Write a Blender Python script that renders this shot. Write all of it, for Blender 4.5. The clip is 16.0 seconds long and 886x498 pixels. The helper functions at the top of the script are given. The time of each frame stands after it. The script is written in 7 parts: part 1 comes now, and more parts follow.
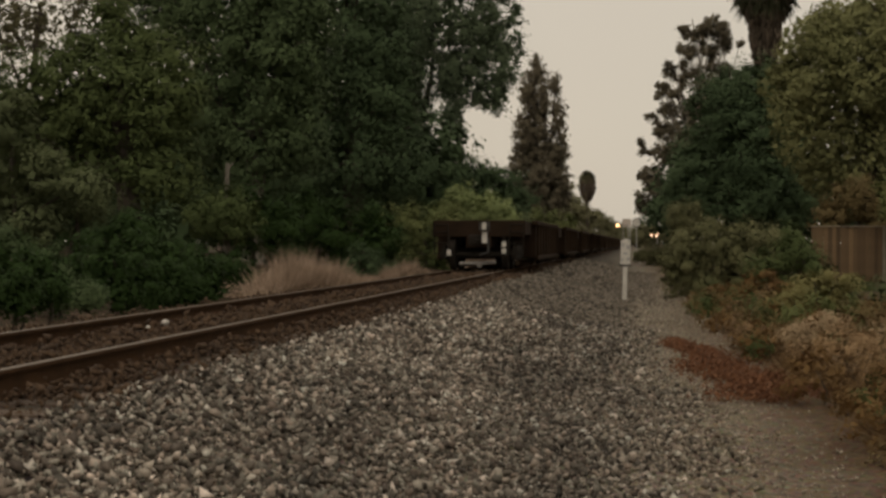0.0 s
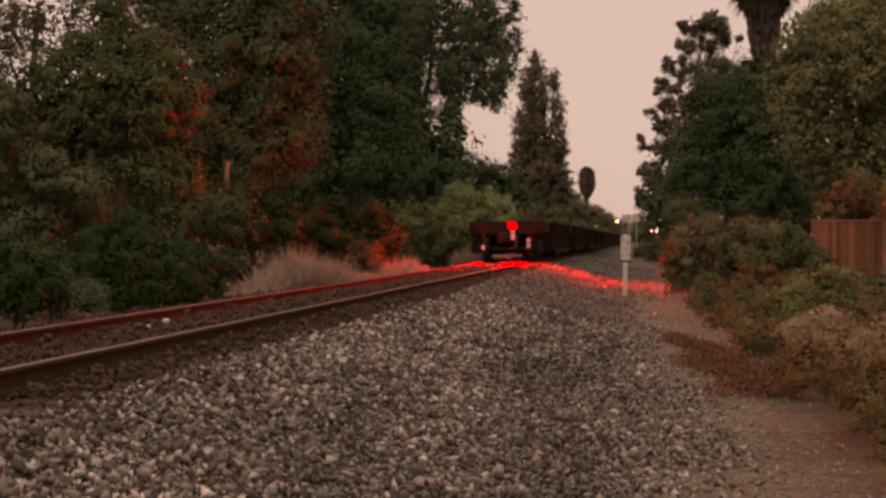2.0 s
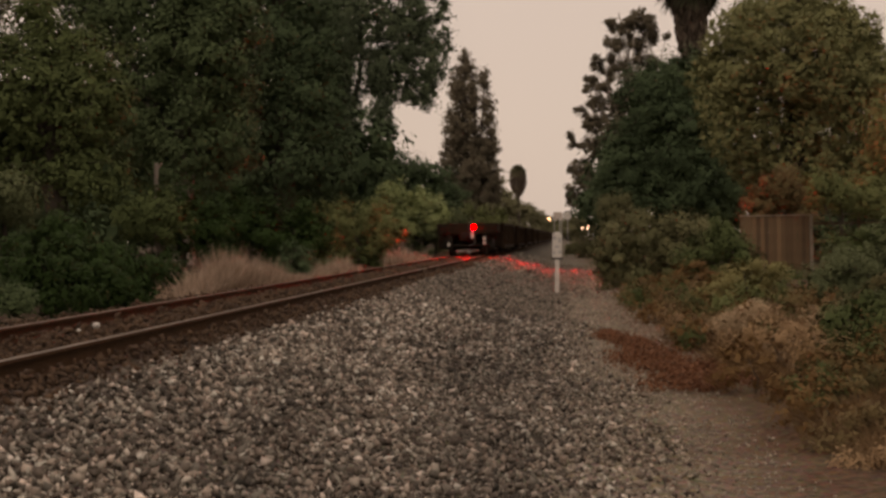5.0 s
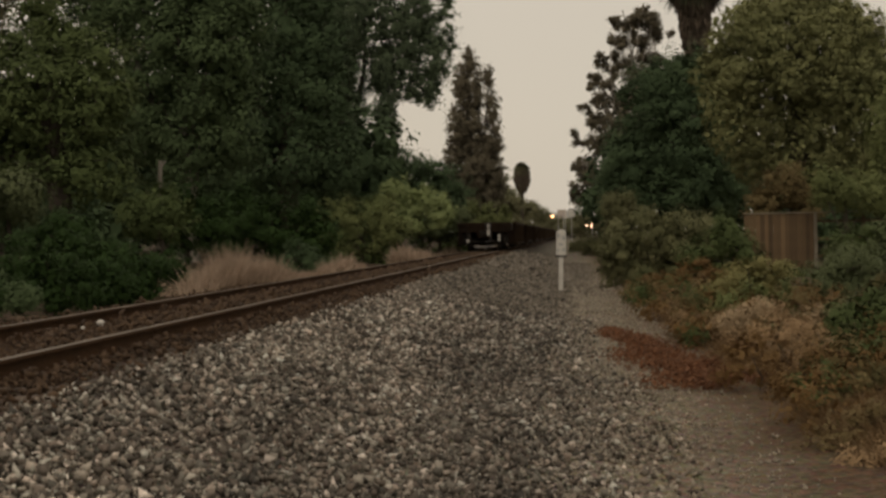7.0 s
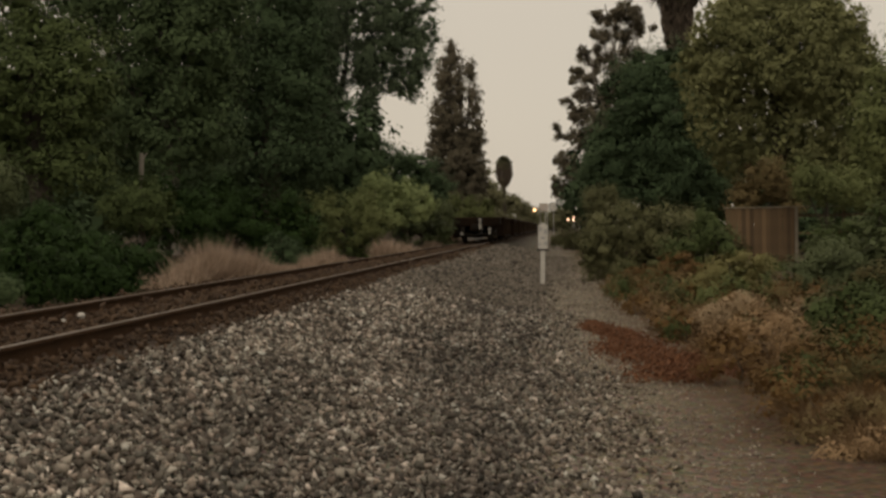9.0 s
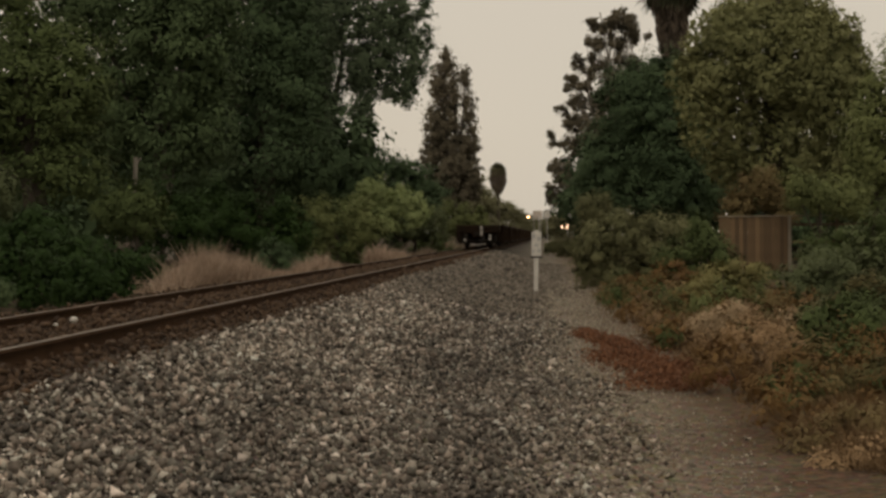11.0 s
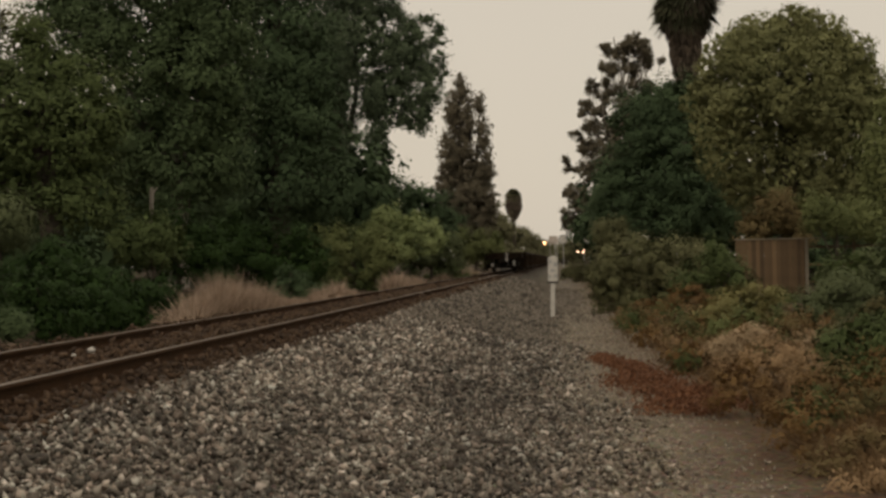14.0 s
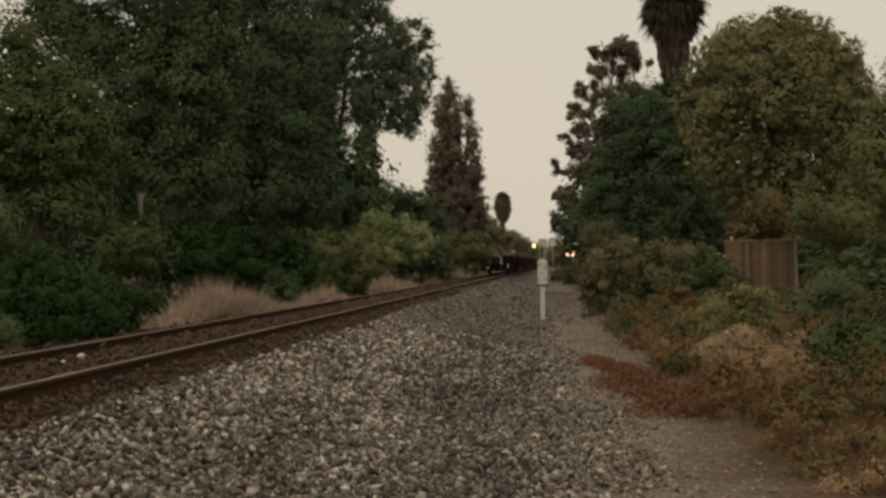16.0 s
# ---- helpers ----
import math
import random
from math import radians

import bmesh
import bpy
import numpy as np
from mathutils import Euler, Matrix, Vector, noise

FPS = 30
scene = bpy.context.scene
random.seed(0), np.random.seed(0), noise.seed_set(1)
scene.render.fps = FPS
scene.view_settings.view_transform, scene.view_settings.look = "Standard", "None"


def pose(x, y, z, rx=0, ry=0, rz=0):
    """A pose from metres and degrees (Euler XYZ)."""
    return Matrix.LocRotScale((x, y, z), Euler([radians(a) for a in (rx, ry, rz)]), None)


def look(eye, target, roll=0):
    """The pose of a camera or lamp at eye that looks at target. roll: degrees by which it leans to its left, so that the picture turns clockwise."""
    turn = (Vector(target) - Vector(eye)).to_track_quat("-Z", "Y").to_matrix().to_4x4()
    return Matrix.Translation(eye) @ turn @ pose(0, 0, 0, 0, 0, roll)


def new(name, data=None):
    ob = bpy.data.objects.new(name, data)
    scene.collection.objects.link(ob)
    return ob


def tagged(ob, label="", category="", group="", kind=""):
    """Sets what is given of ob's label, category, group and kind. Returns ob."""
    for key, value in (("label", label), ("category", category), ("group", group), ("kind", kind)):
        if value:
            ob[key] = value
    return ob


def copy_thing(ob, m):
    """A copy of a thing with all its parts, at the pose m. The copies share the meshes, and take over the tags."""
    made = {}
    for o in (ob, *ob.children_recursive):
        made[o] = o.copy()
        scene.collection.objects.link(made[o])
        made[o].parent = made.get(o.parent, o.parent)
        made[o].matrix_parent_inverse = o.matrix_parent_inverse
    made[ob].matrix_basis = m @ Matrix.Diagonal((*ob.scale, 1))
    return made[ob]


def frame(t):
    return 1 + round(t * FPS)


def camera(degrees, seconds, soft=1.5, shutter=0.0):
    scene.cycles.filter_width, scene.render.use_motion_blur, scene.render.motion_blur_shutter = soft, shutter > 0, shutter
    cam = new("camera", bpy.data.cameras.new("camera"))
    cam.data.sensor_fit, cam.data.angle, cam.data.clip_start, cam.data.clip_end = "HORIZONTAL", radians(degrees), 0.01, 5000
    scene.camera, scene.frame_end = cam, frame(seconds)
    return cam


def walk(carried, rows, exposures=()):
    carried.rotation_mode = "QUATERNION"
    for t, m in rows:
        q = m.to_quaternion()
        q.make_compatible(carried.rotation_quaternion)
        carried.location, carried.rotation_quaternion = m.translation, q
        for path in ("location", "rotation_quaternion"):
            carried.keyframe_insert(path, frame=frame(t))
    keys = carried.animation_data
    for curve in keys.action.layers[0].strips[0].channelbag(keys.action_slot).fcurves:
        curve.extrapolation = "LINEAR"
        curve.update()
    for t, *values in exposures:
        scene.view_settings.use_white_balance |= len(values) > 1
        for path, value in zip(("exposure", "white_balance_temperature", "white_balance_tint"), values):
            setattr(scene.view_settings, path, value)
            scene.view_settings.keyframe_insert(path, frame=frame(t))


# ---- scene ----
cam = camera(33.4, 16.0, soft=2.9)
PATH = [
    (0.0, pose(0, 0, 1.5, 89.78, -0.00, 7.61)),
    (0.5, pose(0, 0, 1.5, 89.72, -0.15, 7.52)),
    (1.0, pose(0, 0, 1.5, 89.65, -0.22, 7.63)),
    (1.5, pose(0, 0, 1.5, 89.59, 0.02, 8.04)),
    (2.0, pose(0, 0, 1.5, 89.66, 0.38, 7.61)),
    (2.5, pose(0, 0, 1.5, 89.64, 0.28, 6.71)),
    (3.0, pose(0, 0, 1.5, 89.61, 0.15, 5.47)),
    (5.3, pose(0, 0, 1.5, 89.60, 1.11, 4.99)),
    (5.5, pose(0, 0, 1.5, 89.74, 1.04, 5.02)),
    (6.0, pose(0, 0, 1.5, 89.59, 0.96, 5.02)),
    (6.5, pose(0, 0, 1.5, 89.33, 1.19, 5.02)),
    (7.0, pose(0, 0, 1.5, 89.51, 1.10, 5.13)),
    (7.5, pose(0, 0, 1.5, 89.69, 0.88, 5.19)),
    (8.0, pose(0, 0, 1.5, 89.71, 0.77, 4.88)),
    (8.5, pose(0, 0, 1.5, 89.64, 0.92, 4.69)),
    (9.0, pose(0, 0, 1.5, 89.24, 0.94, 4.43)),
    (9.2, pose(0, 0, 1.5, 88.99, 0.82, 4.30)),
    (11.3, pose(0, 0, 1.5, 89.62, 0.51, 4.22)),
    (11.5, pose(0, 0, 1.5, 89.70, 0.53, 4.46)),
    (12.0, pose(0, 0, 1.5, 89.85, 0.62, 4.93)),
    (12.5, pose(0, 0, 1.5, 90.14, 0.62, 5.09)),
    (13.0, pose(0, 0, 1.5, 90.41, 0.72, 4.97)),
    (13.5, pose(0, 0, 1.5, 90.52, 0.91, 4.88)),
    (14.0, pose(0, 0, 1.5, 90.53, 1.19, 4.81)),
    (14.5, pose(0, 0, 1.5, 90.42, 1.28, 4.55)),
    (15.0, pose(0, 0, 1.5, 90.40, 1.25, 4.45)),
    (15.5, pose(0, 0, 1.5, 90.49, 1.29, 4.50)),
    (16.0, pose(0, 0, 1.5, 90.66, 1.58, 4.41)),
]
# the picture brightens a little towards the end, and flushes red while the train's lamp flashes
FLASHES = ((0.5, 0.6), (2.0, 2.2), (3.53, 3.66), (5.03, 5.16), (6.6, 6.7), (8.1, 8.2), (9.6, 9.72), (11.1, 11.2), (12.6, 12.7), (14.1, 14.2), (15.6, 15.7))


def stops(t):
    return float(np.interp(t, [0.0, 9.2, 12.5, 16.0], [0.07, 0.08, 0.14, 0.2]))


EXPOSURES = [(0.0, stops(0), 6500, 10)]
for on, off in FLASHES:
    EXPOSURES += [(on - 0.067, stops(on), 6500, 10), (on, stops(on), 7500, 38), (off, stops(off), 7500, 38), (off + 0.067, stops(off), 6500, 10)]
EXPOSURES.append((16.0, stops(16), 6500, 10))
walk(cam, PATH, exposures=EXPOSURES)

# ---- sky and light: flat overcast dusk ----
world = bpy.data.worlds.new("overcast_dusk")
scene.world = world
world.use_nodes = True
wn, wl = world.node_tree.nodes, world.node_tree.links
wn.clear()
sky = wn.new("ShaderNodeTexSky")
sky.sky_type, sky.sun_disc = "NISHITA", False
sky.sun_elevation, sky.sun_rotation = radians(14), radians(-60)
sky.dust_density, sky.air_density = 4.0, 1.0
cloud = wn.new("ShaderNodeTexNoise")
cloud.inputs["Scale"].default_value, cloud.inputs["Detail"].default_value = 1.3, 4.0
deck = wn.new("ShaderNodeValToRGB")
deck.color_ramp.elements[0].position, deck.color_ramp.elements[0].color = 0.3, (0.545, 0.475, 0.385, 1)
deck.color_ramp.elements[1].position, deck.color_ramp.elements[1].color = 0.75, (0.635, 0.565, 0.46, 1)
bg_sky, bg_deck, add, wout = wn.new("ShaderNodeBackground"), wn.new("ShaderNodeBackground"), wn.new("ShaderNodeAddShader"), wn.new("ShaderNodeOutputWorld")
bg_sky.inputs["Strength"].default_value, bg_deck.inputs["Strength"].default_value = 0.01, 0.93
wl.new(sky.outputs["Color"], bg_sky.inputs["Color"])
wl.new(cloud.outputs["Fac"], deck.inputs["Fac"])
wl.new(deck.outputs["Color"], bg_deck.inputs["Color"])
wl.new(bg_sky.outputs[0], add.inputs[0])
wl.new(bg_deck.outputs[0], add.inputs[1])
wl.new(add.outputs[0], wout.inputs["Surface"])
sun = new("sun", bpy.data.lights.new("sun", "SUN"))
sun.data.energy, sun.data.angle, sun.data.color = 0.5, radians(40), (1.0, 0.9, 0.78)
sun.matrix_world = look((0, 0, 60), (12, 40, 0))


# ---- materials ----
def material(name, low, high, rough=0.8, metal=0.0, scale=6.0, fine=60.0, bump=0.3, island=0.0, obj=0.0, bump_size=0.02, spec=0.5):
    """A surface between two colours, mixed by a broad and a fine noise, with relief, and varied from island to island or object to object."""
    m = bpy.data.materials.new(name)
    m.use_nodes = True
    n, l = m.node_tree.nodes, m.node_tree.links
    p = n["Principled BSDF"]
    p.inputs["Roughness"].default_value, p.inputs["Metallic"].default_value = rough, metal
    p.inputs["Specular IOR Level"].default_value = spec
    co = n.new("ShaderNodeTexCoord")
    big, small = n.new("ShaderNodeTexNoise"), n.new("ShaderNodeTexNoise")
    big.inputs["Scale"].default_value, big.inputs["Detail"].default_value = scale, 5
    small.inputs["Scale"].default_value, small.inputs["Detail"].default_value = fine, 3
    l.new(co.outputs["Object"], big.inputs["Vector"])
    l.new(co.outputs["Object"], small.inputs["Vector"])
    both = n.new("ShaderNodeMix")
    both.inputs["Factor"].default_value = 0.4
    l.new(big.outputs["Fac"], both.inputs["A"])
    l.new(small.outputs["Fac"], both.inputs["B"])
    fac = both.outputs["Result"]
    for share, node, out in ((island, "ShaderNodeNewGeometry", "Random Per Island"), (obj, "ShaderNodeObjectInfo", "Random")):
        if share:
            src, mx = n.new(node), n.new("ShaderNodeMix")
            mx.inputs["Factor"].default_value = share
            l.new(fac, mx.inputs["A"])
            l.new(src.outputs[out], mx.inputs["B"])
            fac = mx.outputs["Result"]
    ramp = n.new("ShaderNodeValToRGB")
    ramp.color_ramp.elements[0].position, ramp.color_ramp.elements[0].color = 0.25, (*low, 1)
    ramp.color_ramp.elements[1].position, ramp.color_ramp.elements[1].color = 0.75, (*high, 1)
    l.new(fac, ramp.inputs["Fac"])
    l.new(ramp.outputs["Color"], p.inputs["Base Color"])
    if bump:
        bp = n.new("ShaderNodeBump")
        bp.inputs["Strength"].default_value, bp.inputs["Distance"].default_value = bump, bump_size
        l.new(small.outputs["Fac"], bp.inputs["Height"])
        l.new(bp.outputs["Normal"], p.inputs["Normal"])
    return m


def leafy(name, low, high):
    return material(name, low, high, rough=0.75, scale=0.45, fine=2.2, bump=0, island=0.12, spec=0.12)


def glow(name, colour, strength):
    m = bpy.data.materials.new(name)
    m.use_nodes = True
    p = m.node_tree.nodes["Principled BSDF"]
    p.inputs["Base Color"].default_value = (*colour, 1)
    p.inputs["Emission Color"].default_value = (*colour, 1)
    p.inputs["Emission Strength"].default_value = strength
    return m


LEAF_DARK = leafy("leaf_dark_green", (0.03, 0.049, 0.024), (0.088, 0.128, 0.059))
LEAF_MID = leafy("leaf_mid_green", (0.036, 0.055, 0.024), (0.1, 0.138, 0.06))
LEAF_OLIVE = leafy("leaf_olive", (0.036, 0.052, 0.018), (0.112, 0.142, 0.05))
LEAF_GREY = leafy("leaf_grey_green", (0.046, 0.06, 0.027), (0.14, 0.16, 0.075))
# green darkened in its colour to stand for shade under the left trees
LEAF_GREEN_SHADED = leafy("leaf_green_shaded", (0.014, 0.029, 0.007), (0.038, 0.07, 0.017))
LEAF_LIME = leafy("leaf_yellow_green", (0.15, 0.188, 0.07), (0.375, 0.43, 0.19))
LEAF_LIGHT = leafy("leaf_light_olive", (0.07, 0.086, 0.03), (0.215, 0.235, 0.092))
LEAF_BLUE = leafy("leaf_hazy_grey_green", (0.044, 0.062, 0.036), (0.125, 0.16, 0.09))
LEAF_DOME = leafy("leaf_brownish_olive", (0.095, 0.104, 0.043), (0.285, 0.285, 0.128))
LEAF_GUM = leafy("leaf_eucalyptus", (0.05, 0.048, 0.025), (0.145, 0.133, 0.071))
LEAF_GUM_RED = leafy("leaf_reddish_eucalyptus", (0.07, 0.061, 0.042), (0.18, 0.154, 0.104))
LEAF_RUST = leafy("leaf_rusty", (0.09, 0.052, 0.019), (0.24, 0.145, 0.058))
LEAF_SAGE = leafy("leaf_sage", (0.07, 0.074, 0.034), (0.2, 0.195, 0.094))
WEED_RUST = leafy("dry_rusty_weed_head", (0.215, 0.14, 0.074), (0.46, 0.31, 0.17))
WEED_TAN = leafy("dry_tan_weed_head", (0.235, 0.17, 0.098), (0.5, 0.375, 0.235))
WEED_OLIVE = leafy("yellowish_weed_leaf", (0.105, 0.098, 0.037), (0.275, 0.25, 0.102))
WEED_DARK = leafy("dark_weed_leaf", (0.055, 0.048, 0.02), (0.145, 0.125, 0.052))
LEAF_TAN = leafy("leaf_tan", (0.085, 0.062, 0.026), (0.23, 0.175, 0.08))
LEAF_FAR = leafy("leaf_far", (0.08, 0.078, 0.041), (0.2, 0.193, 0.104))
FROND = leafy("palm_frond", (0.03, 0.034, 0.018), (0.075, 0.075, 0.04))
THATCH = material("dead_frond", (0.06, 0.045, 0.03), (0.16, 0.12, 0.085), scale=2, island=0.5, bump=0)
BARK = material("bark", (0.03, 0.024, 0.018), (0.10, 0.08, 0.06), rough=0.95, scale=3, fine=25, bump=0.8)
GUM_BARK = material("gum_bark", (0.09, 0.078, 0.062), (0.33, 0.295, 0.245), rough=0.85, scale=1.5, fine=18, bump=0.5)
STRAW = material("dry_grass", (0.23, 0.168, 0.118), (0.56, 0.425, 0.315), scale=1.0, fine=12, island=0.5, bump=0)
STRAW_RED = material("dry_weed", (0.095, 0.058, 0.026), (0.27, 0.168, 0.074), scale=1.5, fine=12, island=0.5, bump=0)
LITTER = material("red_leaf_litter", (0.085, 0.034, 0.014), (0.235, 0.099, 0.041), scale=2, fine=20, island=0.45, bump=0)
GRIT = material("path_grit", (0.185, 0.16, 0.122), (0.44, 0.38, 0.295), rough=0.95, scale=2, fine=50, bump=0.2, island=0.5)
STONE_FAR = material("far_ballast", (0.07, 0.06, 0.048), (0.29, 0.25, 0.2), rough=0.95, scale=0.8, fine=30, bump=0.3, island=0.5)
STONE_BROWN = material("rust_stained_ballast", (0.036, 0.0205, 0.0105), (0.118, 0.07, 0.037), rough=0.9, scale=2, fine=60, bump=0.4, island=0.4)
RAIL_RUST = material("rusty_rail", (0.024, 0.0125, 0.005), (0.075, 0.038, 0.016), rough=0.95, scale=4, fine=70, bump=0.6, spec=0.15)
RAIL_HEAD = material("worn_rail_head", (0.1, 0.075, 0.053), (0.245, 0.193, 0.148), rough=0.42, metal=0.6, scale=3, fine=50, bump=0.05)
TIE_WOOD = material("creosoted_wood", (0.03, 0.022, 0.015), (0.12, 0.085, 0.06), rough=0.9, scale=5, fine=40, bump=0.6, obj=0.4)
CAR_PAINT = material("weathered_brown_paint", (0.018, 0.0108, 0.006), (0.048, 0.029, 0.0165), rough=0.95, spec=0.15, scale=1.5, fine=25, bump=0.2, obj=0.3)
CAR_DARK = material("sooty_brown_steel", (0.014, 0.0085, 0.005), (0.038, 0.023, 0.0135), rough=0.95, spec=0.15, scale=2, fine=25, bump=0.2)
CAR_BLACK = material("grimy_black_steel", (0.010, 0.008, 0.006), (0.03, 0.024, 0.018), rough=0.9, spec=0.2, scale=4, fine=40, bump=0.3)
STEEL = material("worn_wheel_steel", (0.10, 0.09, 0.08), (0.3, 0.28, 0.26), rough=0.5, metal=0.7, scale=5, fine=40, bump=0.1)
WHITE_PAINT = material("dirty_white_paint", (0.46, 0.43, 0.38), (0.70, 0.67, 0.61), rough=0.6, scale=4, fine=40, bump=0.1)
BLACK_PAINT = material("faded_black_paint", (0.02, 0.02, 0.02), (0.06, 0.055, 0.05), rough=0.7, scale=8, fine=60, bump=0.1)
GALV = material("galvanised_steel", (0.32, 0.32, 0.31), (0.52, 0.51, 0.49), rough=0.5, metal=0.6, scale=5, fine=50, bump=0.1)
BOARD = material("weathered_redwood", (0.07, 0.045, 0.023), (0.2, 0.13, 0.068), rough=0.9, scale=2.5, fine=30, bump=0.5, obj=0.45)
BOARD_GREY = material("silvered_wood", (0.13, 0.11, 0.08), (0.3, 0.26, 0.2), rough=0.9, scale=3, fine=30, bump=0.4)
PLASTER = material("far_plaster", (0.42, 0.36, 0.31), (0.58, 0.5, 0.43), rough=0.9, scale=0.6, fine=8, bump=0.1)
ROOFING = material("far_roofing", (0.08, 0.06, 0.05), (0.16, 0.12, 0.1), rough=0.9, scale=1, fine=10, bump=0.2)
GLASS_DARK = material("dark_window_glass", (0.02, 0.022, 0.025), (0.05, 0.05, 0.05), rough=0.15, scale=1, fine=5, bump=0)
LAMP_AMBER = glow("amber_lamp_glass", (1.0, 0.5, 0.2), 8)
LAMP_WHITE = glow("warm_white_lamp_glass", (1.0, 0.6, 0.36), 3.2)
LAMP_RED = glow("red_marker_glass", (1.0, 0.000008, 0.0000025), 110000)


def stone_material():
    """Crushed stone: most lumps grey-brown, some pale buff, some nearly black."""
    m = material("ballast_stone", (0.05, 0.045, 0.04), (0.3, 0.27, 0.23), rough=0.9, scale=1.1, fine=40, bump=0.4, island=0.68)
    ramp = next(q for q in m.node_tree.nodes if q.type == "VALTORGB").color_ramp
    ramp.elements[0].position, ramp.elements[0].color = 0.12, (0.04, 0.035, 0.029, 1)
    ramp.elements[1].position, ramp.elements[1].color = 0.86, (0.70, 0.65, 0.59, 1)
    for pos, c in ((0.34, (0.095, 0.079, 0.064)), (0.58, (0.225, 0.194, 0.161)), (0.77, (0.42, 0.372, 0.315))):
        ramp.elements.new(pos).color = (*c, 1)
    n, l = m.node_tree.nodes, m.node_tree.links
    src, times, frac, hue, mix = (n.new("ShaderNode" + k) for k in ("NewGeometry", "Math", "Math", "ValToRGB", "Mix"))
    times.operation, times.inputs[1].default_value = "MULTIPLY", 17.3
    frac.operation = "FRACT"
    hue.color_ramp.elements[0].color = (1.05, 0.96, 0.91, 1)
    hue.color_ramp.elements[1].color = (0.92, 0.99, 0.97, 1)
    mix.data_type, mix.blend_type = "RGBA", "MULTIPLY"
    mix.inputs[0].default_value = 1.0
    l.new(src.outputs["Random Per Island"], times.inputs[0])
    l.new(times.outputs[0], frac.inputs[0])
    l.new(frac.outputs[0], hue.inputs["Fac"])
    grey = next(q for q in n if q.type == "VALTORGB" and q != hue)
    l.new(grey.outputs["Color"], mix.inputs[6])
    l.new(hue.outputs["Color"], mix.inputs[7])
    co, patch, span, dust = (n.new("ShaderNode" + k) for k in ("TexCoord", "TexNoise", "MapRange", "Mix"))
    patch.inputs["Scale"].default_value, patch.inputs["Detail"].default_value = 0.75, 3
    for k, q in zip(("From Min", "From Max", "To Min", "To Max"), (0.36, 0.64, 0.8, 1.38)):
        span.inputs[k].default_value = q
    dust.data_type, dust.blend_type = "RGBA", "MULTIPLY"
    dust.inputs[0].default_value = 1.0
    streak = n.new("ShaderNodeMapping")
    streak.inputs["Scale"].default_value = (1.5, 0.4, 1.0)
    l.new(co.outputs["Object"], streak.inputs["Vector"])
    l.new(streak.outputs["Vector"], patch.inputs["Vector"])
    l.new(patch.outputs["Fac"], span.inputs["Value"])
    l.new(mix.outputs[2], dust.inputs[6])
    l.new(span.outputs["Result"], dust.inputs[7])
    # the stones are darker in a strip along the shoulder
    sep, across, strip, worn = (n.new("ShaderNode" + k) for k in ("SeparateXYZ", "MapRange", "ValToRGB", "Mix"))
    across.inputs["From Min"].default_value, across.inputs["From Max"].default_value = -3.4, 0.9
    strip.color_ramp.elements[0].color, strip.color_ramp.elements[1].color = (1, 1, 1, 1), (1.08, 1.05, 1.0, 1)
    for pos, q in ((0.36, 0.98), (0.52, 0.78), (0.68, 0.74), (0.84, 0.98)):
        strip.color_ramp.elements.new(pos).color = (q, q, q, 1)
    worn.data_type, worn.blend_type = "RGBA", "MULTIPLY"
    worn.inputs[0].default_value = 1.0
    l.new(co.outputs["Object"], sep.inputs[0])
    l.new(sep.outputs["X"], across.inputs["Value"])
    l.new(across.outputs["Result"], strip.inputs["Fac"])
    l.new(dust.outputs[2], worn.inputs[6])
    l.new(strip.outputs["Color"], worn.inputs[7])
    l.new(worn.outputs[2], n["Principled BSDF"].inputs["Base Color"])
    return m


STONE = stone_material()


